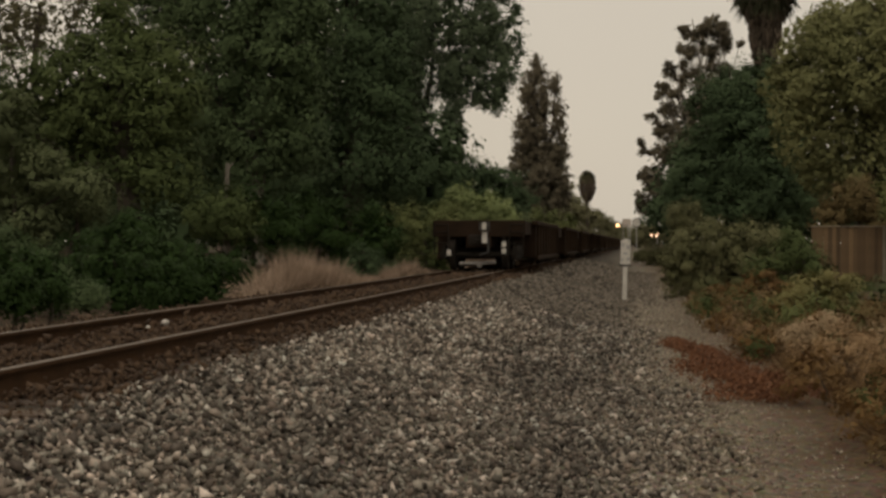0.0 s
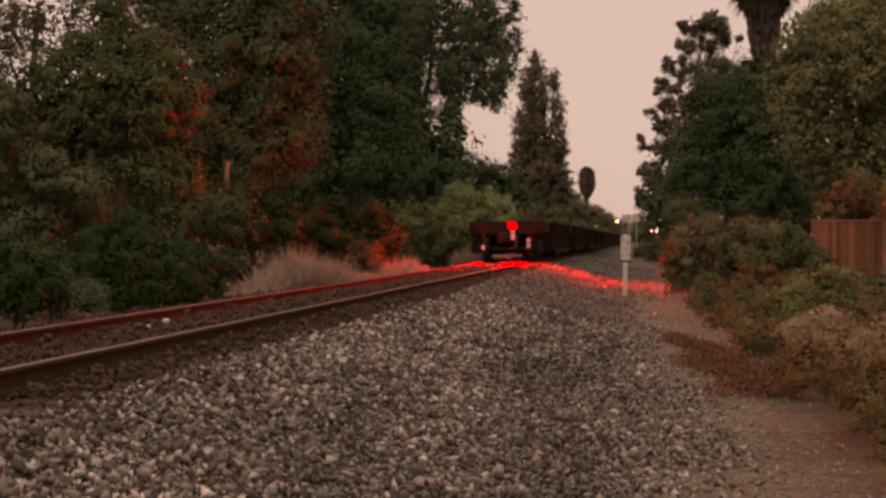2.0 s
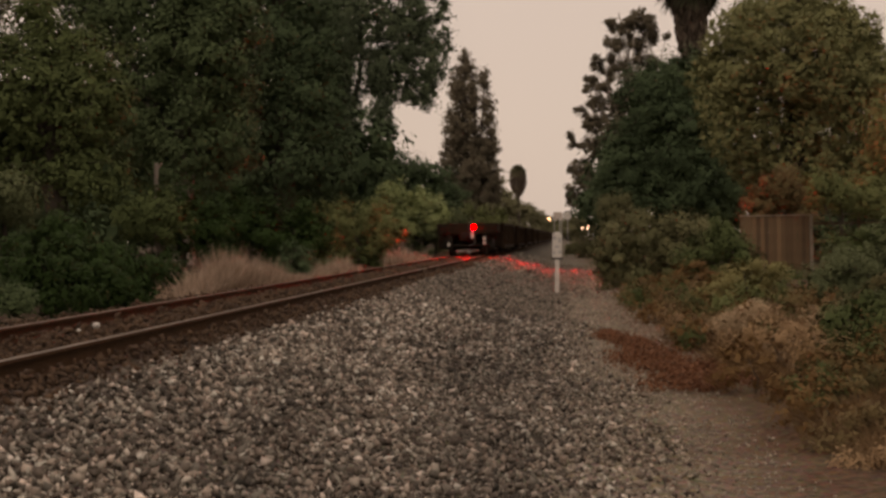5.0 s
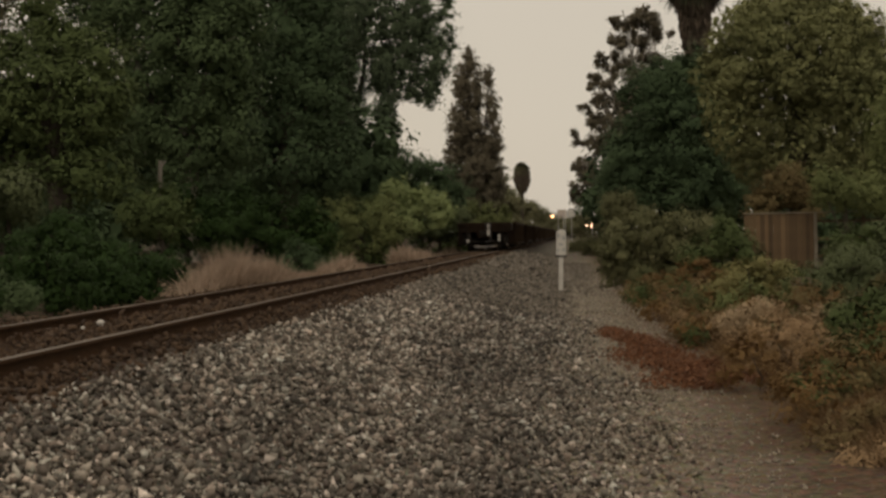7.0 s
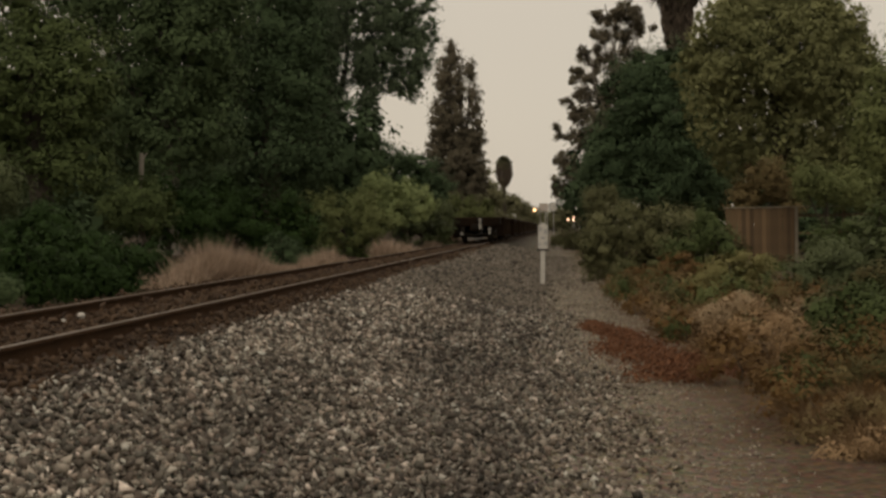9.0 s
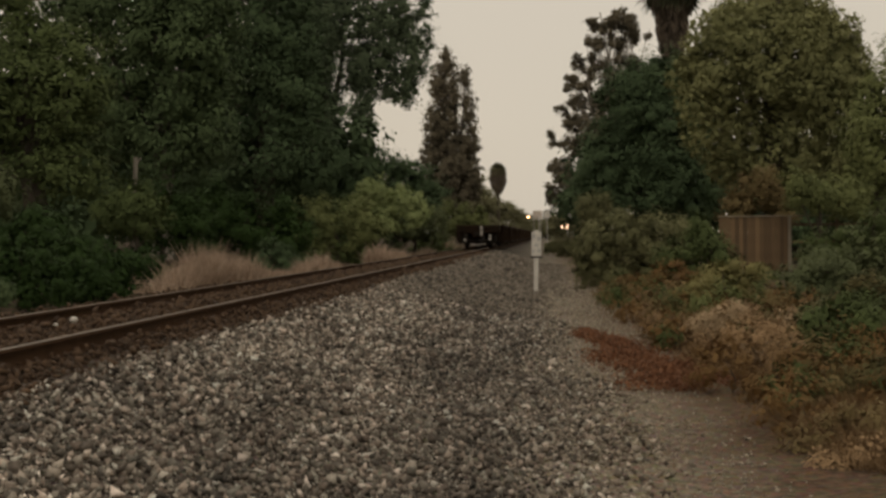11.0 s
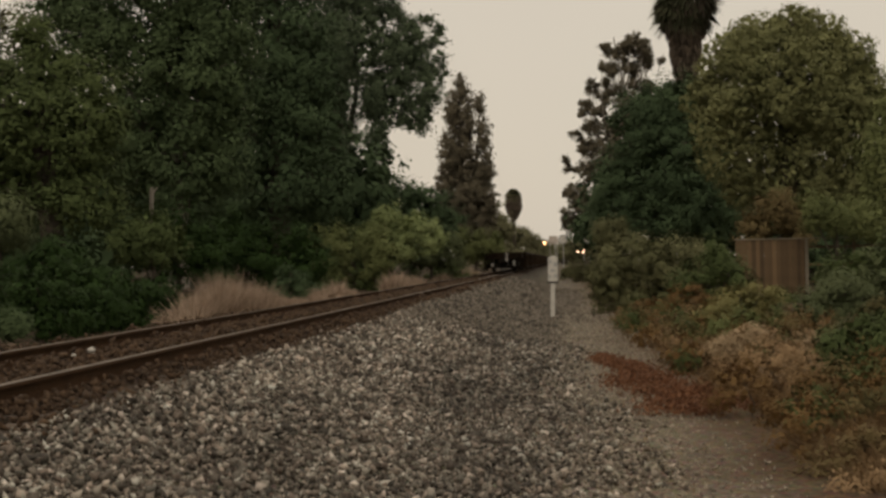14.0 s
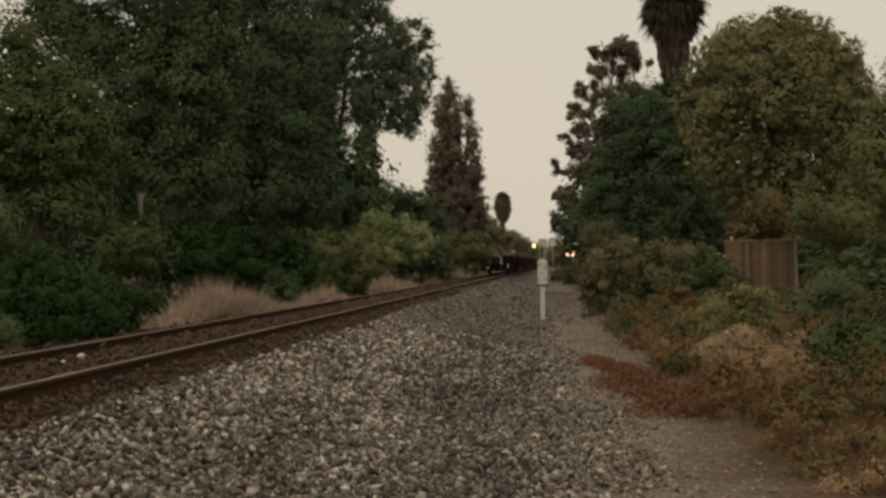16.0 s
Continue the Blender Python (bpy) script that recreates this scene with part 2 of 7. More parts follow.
def ground_material():
    """Grey ballast, brown grit path and leafy soil, by the distance from the track."""
    m = bpy.data.materials.new("ground_soil_and_grit")
    m.use_nodes = True
    n, l = m.node_tree.nodes, m.node_tree.links
    p = n["Principled BSDF"]
    p.inputs["Roughness"].default_value = 0.95
    p.inputs["Specular IOR Level"].default_value = 0.2
    co, sep = n.new("ShaderNodeTexCoord"), n.new("ShaderNodeSeparateXYZ")
    l.new(co.outputs["Object"], sep.inputs[0])
    wob = n.new("ShaderNodeTexNoise")
    wob.inputs["Scale"].default_value, wob.inputs["Detail"].default_value = 0.8, 4
    l.new(co.outputs["Object"], wob.inputs["Vector"])
    shift = n.new("ShaderNodeMath")
    shift.operation = "MULTIPLY_ADD"
    l.new(wob.outputs["Fac"], shift.inputs[0])
    shift.inputs[1].default_value = 1.6
    l.new(sep.outputs["X"], shift.inputs[2])
    span = n.new("ShaderNodeMapRange")
    span.inputs["From Min"].default_value, span.inputs["From Max"].default_value = -12.0, 8.0
    l.new(shift.outputs[0], span.inputs["Value"])
    zones = n.new("ShaderNodeValToRGB")
    zones.color_ramp.interpolation = "LINEAR"
    e = zones.color_ramp.elements
    e[0].position, e[0].color = 0.20, (0.075, 0.052, 0.032, 1)
    e[1].position, e[1].color = 0.30, (0.10, 0.065, 0.04, 1)
    for pos, c in ((0.46, (0.085, 0.055, 0.036)), (0.50, (0.10, 0.086, 0.068)), (0.64, (0.285, 0.247, 0.192)), (0.68, (0.25, 0.198, 0.142)), (0.715, (0.145, 0.096, 0.058)), (0.80, (0.09, 0.07, 0.038))):
        k = e.new(pos)
        k.color = (*c, 1)
    l.new(span.outputs[0], zones.inputs["Fac"])
    grit, vor = n.new("ShaderNodeTexNoise"), n.new("ShaderNodeTexVoronoi")
    grit.inputs["Scale"].default_value, grit.inputs["Detail"].default_value = 14, 6
    vor.inputs["Scale"].default_value = 22
    l.new(co.outputs["Object"], grit.inputs["Vector"])
    l.new(co.outputs["Object"], vor.inputs["Vector"])
    dark = n.new("ShaderNodeMapRange")
    dark.inputs["To Min"].default_value, dark.inputs["To Max"].default_value = 0.45, 1.45
    dark.inputs["From Min"].default_value, dark.inputs["From Max"].default_value = 0.25, 0.75
    l.new(grit.outputs["Fac"], dark.inputs["Value"])
    mul = n.new("ShaderNodeMix")
    mul.data_type, mul.blend_type = "RGBA", "MULTIPLY"
    mul.inputs[0].default_value = 1.0
    l.new(zones.outputs["Color"], mul.inputs[6])
    l.new(dark.outputs[0], mul.inputs[7])
    mul2 = n.new("ShaderNodeMix")
    mul2.data_type, mul2.blend_type = "RGBA", "MULTIPLY"
    mul2.inputs[0].default_value = 0.35
    l.new(mul.outputs[2], mul2.inputs[6])
    l.new(vor.outputs["Color"], mul2.inputs[7])
    l.new(mul2.outputs[2], p.inputs["Base Color"])
    bp = n.new("ShaderNodeBump")
    bp.inputs["Strength"].default_value, bp.inputs["Distance"].default_value = 0.8, 0.05
    l.new(vor.outputs["Distance"], bp.inputs["Height"])
    l.new(bp.outputs["Normal"], p.inputs["Normal"])
    return m


# ---- helpers ----
RAIL_Z, NEAR_X, FAR_X = 0.76, -3.71, -5.2
MID_X = (NEAR_X + FAR_X) / 2
RNG = np.random.default_rng(7)


def height(x):
    """Cross-section of the land: banked trackbed, ballast shoulder, flat path, verge."""
    return np.interp(x, [-400, -60, -14, -8.2, -7.2, -6.6, -2.9, -2.3, -1.0, 0.6, 2.5, 6, 60, 400],
                     [2.0, 1.6, 0.75, 0.42, 0.35, 0.58, 0.58, 0.42, 0.09, 0.0, 0.02, 0.12, 0.4, 1.0])


def part(name, bm, mat, parent=None, label=""):
    me = bpy.data.meshes.new(name)
    bm.to_mesh(me)
    bm.free()
    me.materials.append(mat)
    ob = new(name, me)
    ob.parent = parent
    return tagged(ob, label)


def raw(name, verts, faces, mat, parent=None, label="", smooth=False):
    """One mesh from arrays: verts (n, 3), faces (m, k)."""
    me = bpy.data.meshes.new(name)
    faces = np.asarray(faces, np.int32)
    k = faces.shape[1]
    me.vertices.add(len(verts))
    me.vertices.foreach_set("co", np.asarray(verts, np.float32).ravel())
    me.loops.add(faces.size)
    me.loops.foreach_set("vertex_index", faces.ravel())
    me.polygons.add(len(faces))
    me.polygons.foreach_set("loop_start", np.arange(0, faces.size, k, dtype=np.int32))
    if smooth:
        me.polygons.foreach_set("use_smooth", np.ones(len(faces), bool))
    me.update(calc_edges=True)
    me.materials.append(mat)
    ob = new(name, me)
    ob.parent = parent
    return tagged(ob, label)


def box(bm, x0, x1, y0, y1, z0, z1, bevel=0.0):
    r = bmesh.ops.create_cube(bm, size=1.0, matrix=Matrix.Translation(((x0 + x1) / 2, (y0 + y1) / 2, (z0 + z1) / 2)) @ Matrix.Diagonal((x1 - x0, y1 - y0, z1 - z0, 1)))
    if bevel:
        edges = list({e for v in r["verts"] for e in v.link_edges})
        bmesh.ops.bevel(bm, geom=edges, offset=bevel, segments=2, affect="EDGES", profile=0.5)
    return bm


def rod(bm, a, b, r0, r1=None, n=10):
    a, b = Vector(a), Vector(b)
    m = Matrix.Translation((a + b) / 2) @ (b - a).to_track_quat("Z", "Y").to_matrix().to_4x4()
    bmesh.ops.create_cone(bm, cap_ends=True, segments=n, radius1=r0, radius2=r0 if r1 is None else r1, depth=(b - a).length, matrix=m)
    return bm


def base(name, x, y, z, label, category, group="", kind=""):
    ob = new(name)
    ob.empty_display_size = 0.3
    ob.location = (x, y, z)
    return tagged(ob, label, category, group, kind)


def units(n):
    v = RNG.normal(size=(n, 3))
    return v / np.linalg.norm(v, axis=1, keepdims=True)


def leaf_arrays(c, size, aspect=0.45, droop=0.0, face=None):
    """Rhombic leaves round the points c, turned all ways, or with their faces roughly along face."""
    n = len(c)
    u = units(n)
    if face is not None:
        nrm = face + units(n) * 0.22
        u = np.cross(nrm, u)
        u /= np.linalg.norm(u, axis=1, keepdims=True) + 1e-9
    u[:, 2] -= droop
    u /= np.linalg.norm(u, axis=1, keepdims=True)
    w = np.cross(u, units(n) if face is None else nrm)
    w /= np.linalg.norm(w, axis=1, keepdims=True) + 1e-9
    s = size * RNG.uniform(0.6, 1.4, (n, 1))
    u, w = u * s * 0.5, w * s * 0.5 * aspect
    v = np.stack([c - u, c + w, c + u, c - w], 1).reshape(-1, 3)
    return v, np.arange(4 * n).reshape(n, 4)


def crown_points(blobs, n, clump, shell=0.62):
    """Points in leaf clumps near the skins of the ellipsoids, and the way out of each clump."""
    vol = np.array([b[3] * b[5] for b in blobs])
    out, ways = [], []
    for b, share in zip(blobs, vol / vol.sum()):
        k = max(8, int(n * share))
        r = np.array(b[3:6])
        nc = max(10, int(np.prod(r) ** (2 / 3) * 10 / clump ** 1.3))
        dirs = units(nc)
        cc = dirs * (shell + (1.0 - shell) * RNG.random((nc, 1)) ** 0.6) * RNG.uniform(1 - 0.4 * (1 - shell), 1 + 0.15 * (1 - shell), (nc, 1))
        cr = clump * RNG.uniform(0.5, 1.35, nc)
        pick = RNG.integers(0, nc, k)
        off = units(k)
        out.append(np.array(b[:3]) + cc[pick] * r + off * (RNG.random((k, 1)) ** 0.4) * cr[pick, None] * np.array([1, 1, 0.75]))
        way = off * 0.65 + dirs[pick] * 0.75 + np.array([0, 0, 0.45])
        ways.append(way / np.linalg.norm(way, axis=1, keepdims=True))
    return np.concatenate(out), np.concatenate(ways)


def lobes(b, n, r0, r1, reach=0.82):
    """Smaller rounded masses spread over the skin of one ellipsoid, most of them high up."""
    out = [(*b[:3], b[3] * 0.86, b[4] * 0.86, b[5] * 0.86)]
    for i in range(n):
        up = 1.0 - 1.35 * (i + 0.5) / n
        a = i * 2.39996 + RNG.uniform(-0.3, 0.3)
        q = math.sqrt(max(0.0, 1 - up * up))
        r = RNG.uniform(r0, r1)
        out.append((b[0] + b[3] * reach * q * math.cos(a), b[1] + b[4] * reach * q * math.sin(a), b[2] + b[5] * reach * up, r, r, r * 0.8))
    return out


def ragged(blobs, most=0.9):
    """Each small leaf mass broken into a few uneven hanging bunches; large masses stay."""
    out = []
    for x, y, z, rx, ry, rz in blobs:
        if rx > most:
            out.append((x, y, z, rx, ry, rz))
            continue
        for k in range(4):
            d = units(1)[0]
            q = RNG.uniform(0.48, 0.8)
            out.append((x + d[0] * rx * 0.95, y + d[1] * ry, z + d[2] * rz * 0.85, rx * q * RNG.uniform(0.8, 1.25), ry * q, rz * q * RNG.uniform(0.7, 1.3)))
    return out


def core_points(blobs, n, reach=0.74):
    """Points deep inside the ellipsoids, where the old wood and shaded leaves are."""
    vol = np.array([b[3] * b[5] for b in blobs])
    return np.concatenate([np.array(b[:3]) + units(max(4, int(n * q))) * RNG.random((max(4, int(n * q)), 1)) ** 0.45 * np.array(b[3:6]) * reach for b, q in zip(blobs, vol / vol.sum())])


def limb(bm, a, b, r0, r1, sag=0.0, n=7, steps=4):
    """A bent tapered limb from a to b."""
    a, b = Vector(a), Vector(b)
    side = Vector((RNG.uniform(-1, 1), RNG.uniform(-1, 1), 0)) * (b - a).length * 0.08
    prev = a
    for i in range(1, steps + 1):
        t = i / steps
        q = a.lerp(b, t) + side * math.sin(math.pi * t) + Vector((0, 0, sag * math.sin(math.pi * t)))
        rod(bm, prev, q, r0 + (r1 - r0) * (i - 1) / steps, r0 + (r1 - r0) * t, n)
        prev = q


def tree(name, label, category, x, y, trunk_r, blobs, leaf, size=0.2, cover=5.0, clump=0.7, droop=0.0, bark=None, group="", aspect=0.5, limbs=True, core=1.6, shell=0.62, limb_count=99):
    """A tapered trunk with limbs to each leaf mass, and a crown of leaf clumps. blobs: (x, y, z, rx, ry, rz) in the world."""
    g = float(height(x))
    t = base(name, x, y, g, label, category, group)
    local = [(b[0] - x, b[1] - y, b[2] - g, *b[3:]) for b in blobs]
    top = max(b[2] + 0.2 * b[5] for b in local)
    if limbs:
        bm = bmesh.new()
        fork = 0.35 * top
        limb(bm, (0, 0, -0.2), (0.1, 0, fork), trunk_r * 1.25, trunk_r, 0, 10, 3)
        limb(bm, (0.1, 0, fork), (local[0][0] * 0.5, local[0][1] * 0.5, top), trunk_r, trunk_r * 0.25, 0, 9)
        for b in local[:limb_count]:
            q = RNG.uniform(0.8, 1.0)
            tip = (b[0], b[1], b[2] + 0.2 * b[5])
            limb(bm, (0.1 * q, 0, fork * q), tip, trunk_r * 0.5, trunk_r * 0.12, 0.1)
            for _ in range(3):
                d = units(1)[0] * 0.75
                limb(bm, tip, (b[0] + d[0] * b[3], b[1] + d[1] * b[4], b[2] + d[2] * b[5]), trunk_r * 0.14, trunk_r * 0.05, 0, 5, 3)
        part("trunk", bm, bark or BARK, t)
    area = sum(math.pi * b[3] * b[5] for b in blobs)
    pts, ways = crown_points(local, int(cover * area / (size * size * aspect * 0.55)), clump, shell)
    v, f = leaf_arrays(pts, size, aspect, droop, ways)
    big = size * 2.6
    v2, f2 = leaf_arrays(core_points(local, int(core * area / (big * big * 0.3)), min(0.95, shell + 0.1)), big, 0.55, droop * 0.5)
    raw("crown", np.concatenate([v, v2]), np.concatenate([f, f2 + len(v)]), leaf, t)
    return t


def blades(c, tall, wide, lean=0.35):
    """Grass blades standing on the points c: three-cornered, leaning all ways."""
    n = len(c)
    a = RNG.uniform(0, 2 * math.pi, n)
    h = tall * RNG.uniform(0.45, 1.1, n)
    side = np.stack([np.cos(a), np.sin(a), np.zeros(n)], 1) * wide * 0.5
    tip = np.stack([RNG.normal(0, lean, n) * h, RNG.normal(0, lean, n) * h, h], 1)
    v = np.stack([c - side, c + side, c + tip], 1).reshape(-1, 3)
    return v, np.arange(3 * n).reshape(n, 3)


def grass_clump(name, label, x, y, rx, ry, tall, n, mat, wide=0.03, lean=0.3, group="dry grass beside the track"):
    """One tussock on the ground."""
    g = float(height(x))
    t = base(name, x, y, g, label, "grass", group)
    r = np.sqrt(RNG.random(n))
    a = RNG.uniform(0, 2 * math.pi, n)
    px, py = r * np.cos(a) * rx, r * np.sin(a) * ry
    c = np.stack([px, py, height(px + x) - g - 0.02], 1)
    v, f = blades(c, tall, wide, lean)
    v = v.reshape(-1, 3, 3)
    v[:, 2, 2] -= np.maximum(0, v[:, 2, 2] - v[:, 0, 2]) * (0.55 * r ** 2)
    raw("tuft", v.reshape(-1, 3), f, mat, t)
    return t


# ---- ground, ballast and track ----
def make_ground():
    xs = np.concatenate([[-400, -200, -100, -60, -30, -20], np.arange(-14, 10, 0.4), [12, 16, 24, 40, 60, 120, 400]])
    ys = np.concatenate([[-60, -20, 0], np.arange(4, 60, 0.7), np.arange(60, 200, 5), [220, 260, 320, 400, 600, 1000, 2500]])
    gx, gy = np.meshgrid(xs, ys)
    z = height(gx)
    soft = np.where((gx > -7.5) & (gx < 12), 0.035, 0.12)
    z = z + soft * np.array([[noise.noise((a * 0.9, b * 0.6, 0.0)) for a, b in zip(ra, rb)] for ra, rb in zip(gx, gy)])
    nx = len(xs)
    i = np.arange(len(ys) - 1)[:, None] * nx + np.arange(nx - 1)[None, :]
    f = np.stack([i, i + 1, i + nx + 1, i + nx], -1).reshape(-1, 4)
    tagged(raw("ground", np.stack([gx, gy, z], -1).reshape(-1, 3), f, ground_material(), smooth=True),
           "grey ballast grit and brown soil beside the railway", "ground", kind="structure")


CUBE = np.array([(x, y, z) for x in (-1, 1) for y in (-1, 1) for z in (-1, 1)], float) * 0.5
CUBE_F = np.array([(0, 1, 3, 2), (4, 6, 7, 5), (0, 4, 5, 1), (2, 3, 7, 6), (0, 2, 6, 4), (1, 5, 7, 3)])


WEDGE = np.array([(1, 0, 0), (-0.5, 0.87, 0), (-0.5, -0.87, 0), (0, 0, 0.9), (0, 0, -0.9)], float) * 0.6
WEDGE_F = np.array([(0, 1, 3), (1, 2, 3), (2, 0, 3), (1, 0, 4), (2, 1, 4), (0, 2, 4)])


def stones(name, label, x0, x1, y0, y1, per_m2, size, mat, fade=0.0, ramp=0.0, shape=(CUBE, CUBE_F), lift=0.0):
    """Broken stone: angular lumps, each turned and skewed in its own way; fewer towards the right and left rims, heaped up by lift."""
    n = int((x1 - x0) * (y1 - y0) * per_m2)
    x, y = RNG.uniform(x0, x1, n), RNG.uniform(y0, y1, n)
    keep = RNG.random(n) > np.clip((x - (x1 - fade)) / max(fade, 1e-6), 0, 1) ** 0.7
    keep &= RNG.random(n) > np.clip(((x0 + ramp) - x) / max(ramp, 1e-6), 0, 1) ** 0.7
    x, y = x[keep], y[keep]
    n = len(x)
    pts, fcs = shape
    s = size * np.minimum(np.exp(RNG.normal(0, 0.36, n)), 2.0)
    v = np.repeat(pts[None], n, 0) + RNG.normal(0, 0.15, (n, len(pts), 3))
    v *= (s[:, None] * RNG.uniform(0.45, 1.25, (n, 3)))[:, None, :]
    q = np.linalg.qr(RNG.normal(size=(n, 3, 3)))[0]
    v = np.einsum("nij,nkj->nki", q, v)
    v += np.stack([x, y, height(x) + s * RNG.uniform(-0.2, 0.85, n) + 0.005 + lift * RNG.random(n)], 1)[:, None, :]
    f = (np.arange(n)[:, None, None] * len(pts) + fcs[None]).reshape(-1, fcs.shape[1])
    return tagged(raw(name, v.reshape(-1, 3), f, mat), label, "ballast", kind="stuff")


def make_track():
    t = base("railway_track", MID_X, 0, 0, "rusty steel railway track on dark wooden ties in ballast", "railway track", kind="structure")
    prof = [(-0.07, 0), (0.07, 0), (0.07, 0.012), (0.012, 0.035), (0.010, 0.125), (0.034, 0.137), (0.036, 0.165), (-0.036, 0.165), (-0.034, 0.137), (-0.010, 0.125), (-0.012, 0.035), (-0.07, 0.012)]
    for dx in (NEAR_X - MID_X, FAR_X - MID_X):
        ys = [-40, 2, 6, 10, 15, 20, 30, 40, 60, 90, 130, 200, 320, 460]
        v = [(dx + a, yy, RAIL_Z - 0.168 + b) for yy in ys for a, b in prof]
        k = len(prof)
        f = [(r * k + i, r * k + (i + 1) % k, (r + 1) * k + (i + 1) % k, (r + 1) * k + i) for r in range(len(ys) - 1) for i in range(k)]
        rail = raw("rail", v, f, RAIL_RUST, t, "rust-brown steel rail")
        bm = bmesh.new()
        box(bm, dx - 0.03, dx + 0.03, -40, 460, RAIL_Z - 0.0035, RAIL_Z + 0.0015)
        part("rail_head", bm, RAIL_HEAD, rail, "worn shiny running surface")
    bm = bmesh.new()
    box(bm, -1.3, 1.3, -0.115, 0.115, -0.16, 0.0, 0.012)
    first = part("tie", bm, TIE_WOOD, t)
    first.location = (0, 6, RAIL_Z - 0.168)
    for i in range(1, 230):
        o = first.copy()
        scene.collection.objects.link(o)
        o.location = (RNG.normal(0, 0.02), 6 + i * 0.52 + RNG.normal(0, 0.02), RAIL_Z - 0.168 + RNG.normal(0, 0.004))
        o.rotation_euler = (0, 0, RNG.normal(0, 0.01))
    return t


# ---- the train ----
def wheelset(parent, y):
    """Two wheels on an axle: one turning part."""
    bm = bmesh.new()
    rod(bm, (-0.95, 0, 0), (0.95, 0, 0), 0.08, n=12)
    for s in (-0.75, 0.75):
        rod(bm, (s - 0.065, 0, 0), (s + 0.065, 0, 0), 0.42, n=28)
        rod(bm, (s - 0.065 * (1 if s > 0 else -1), 0, 0), (s - 0.095 * (1 if s > 0 else -1), 0, 0), 0.455, n=28)
        rod(bm, (s * 1.09, 0, 0), (s * 1.13, 0, 0), 0.2, 0.17, n=16)
        for k in range(4):
            a = k * math.pi / 2
            rod(bm, (s * 1.10, 0.27 * math.cos(a), 0.27 * math.sin(a)), (s * 1.12, 0.27 * math.cos(a), 0.27 * math.sin(a)), 0.04, n=8)
    w = part("wheelset", bm, CAR_BLACK, parent, "worn steel wheels on a turning axle")
    w.location = (0, y, 0.42)
    return w


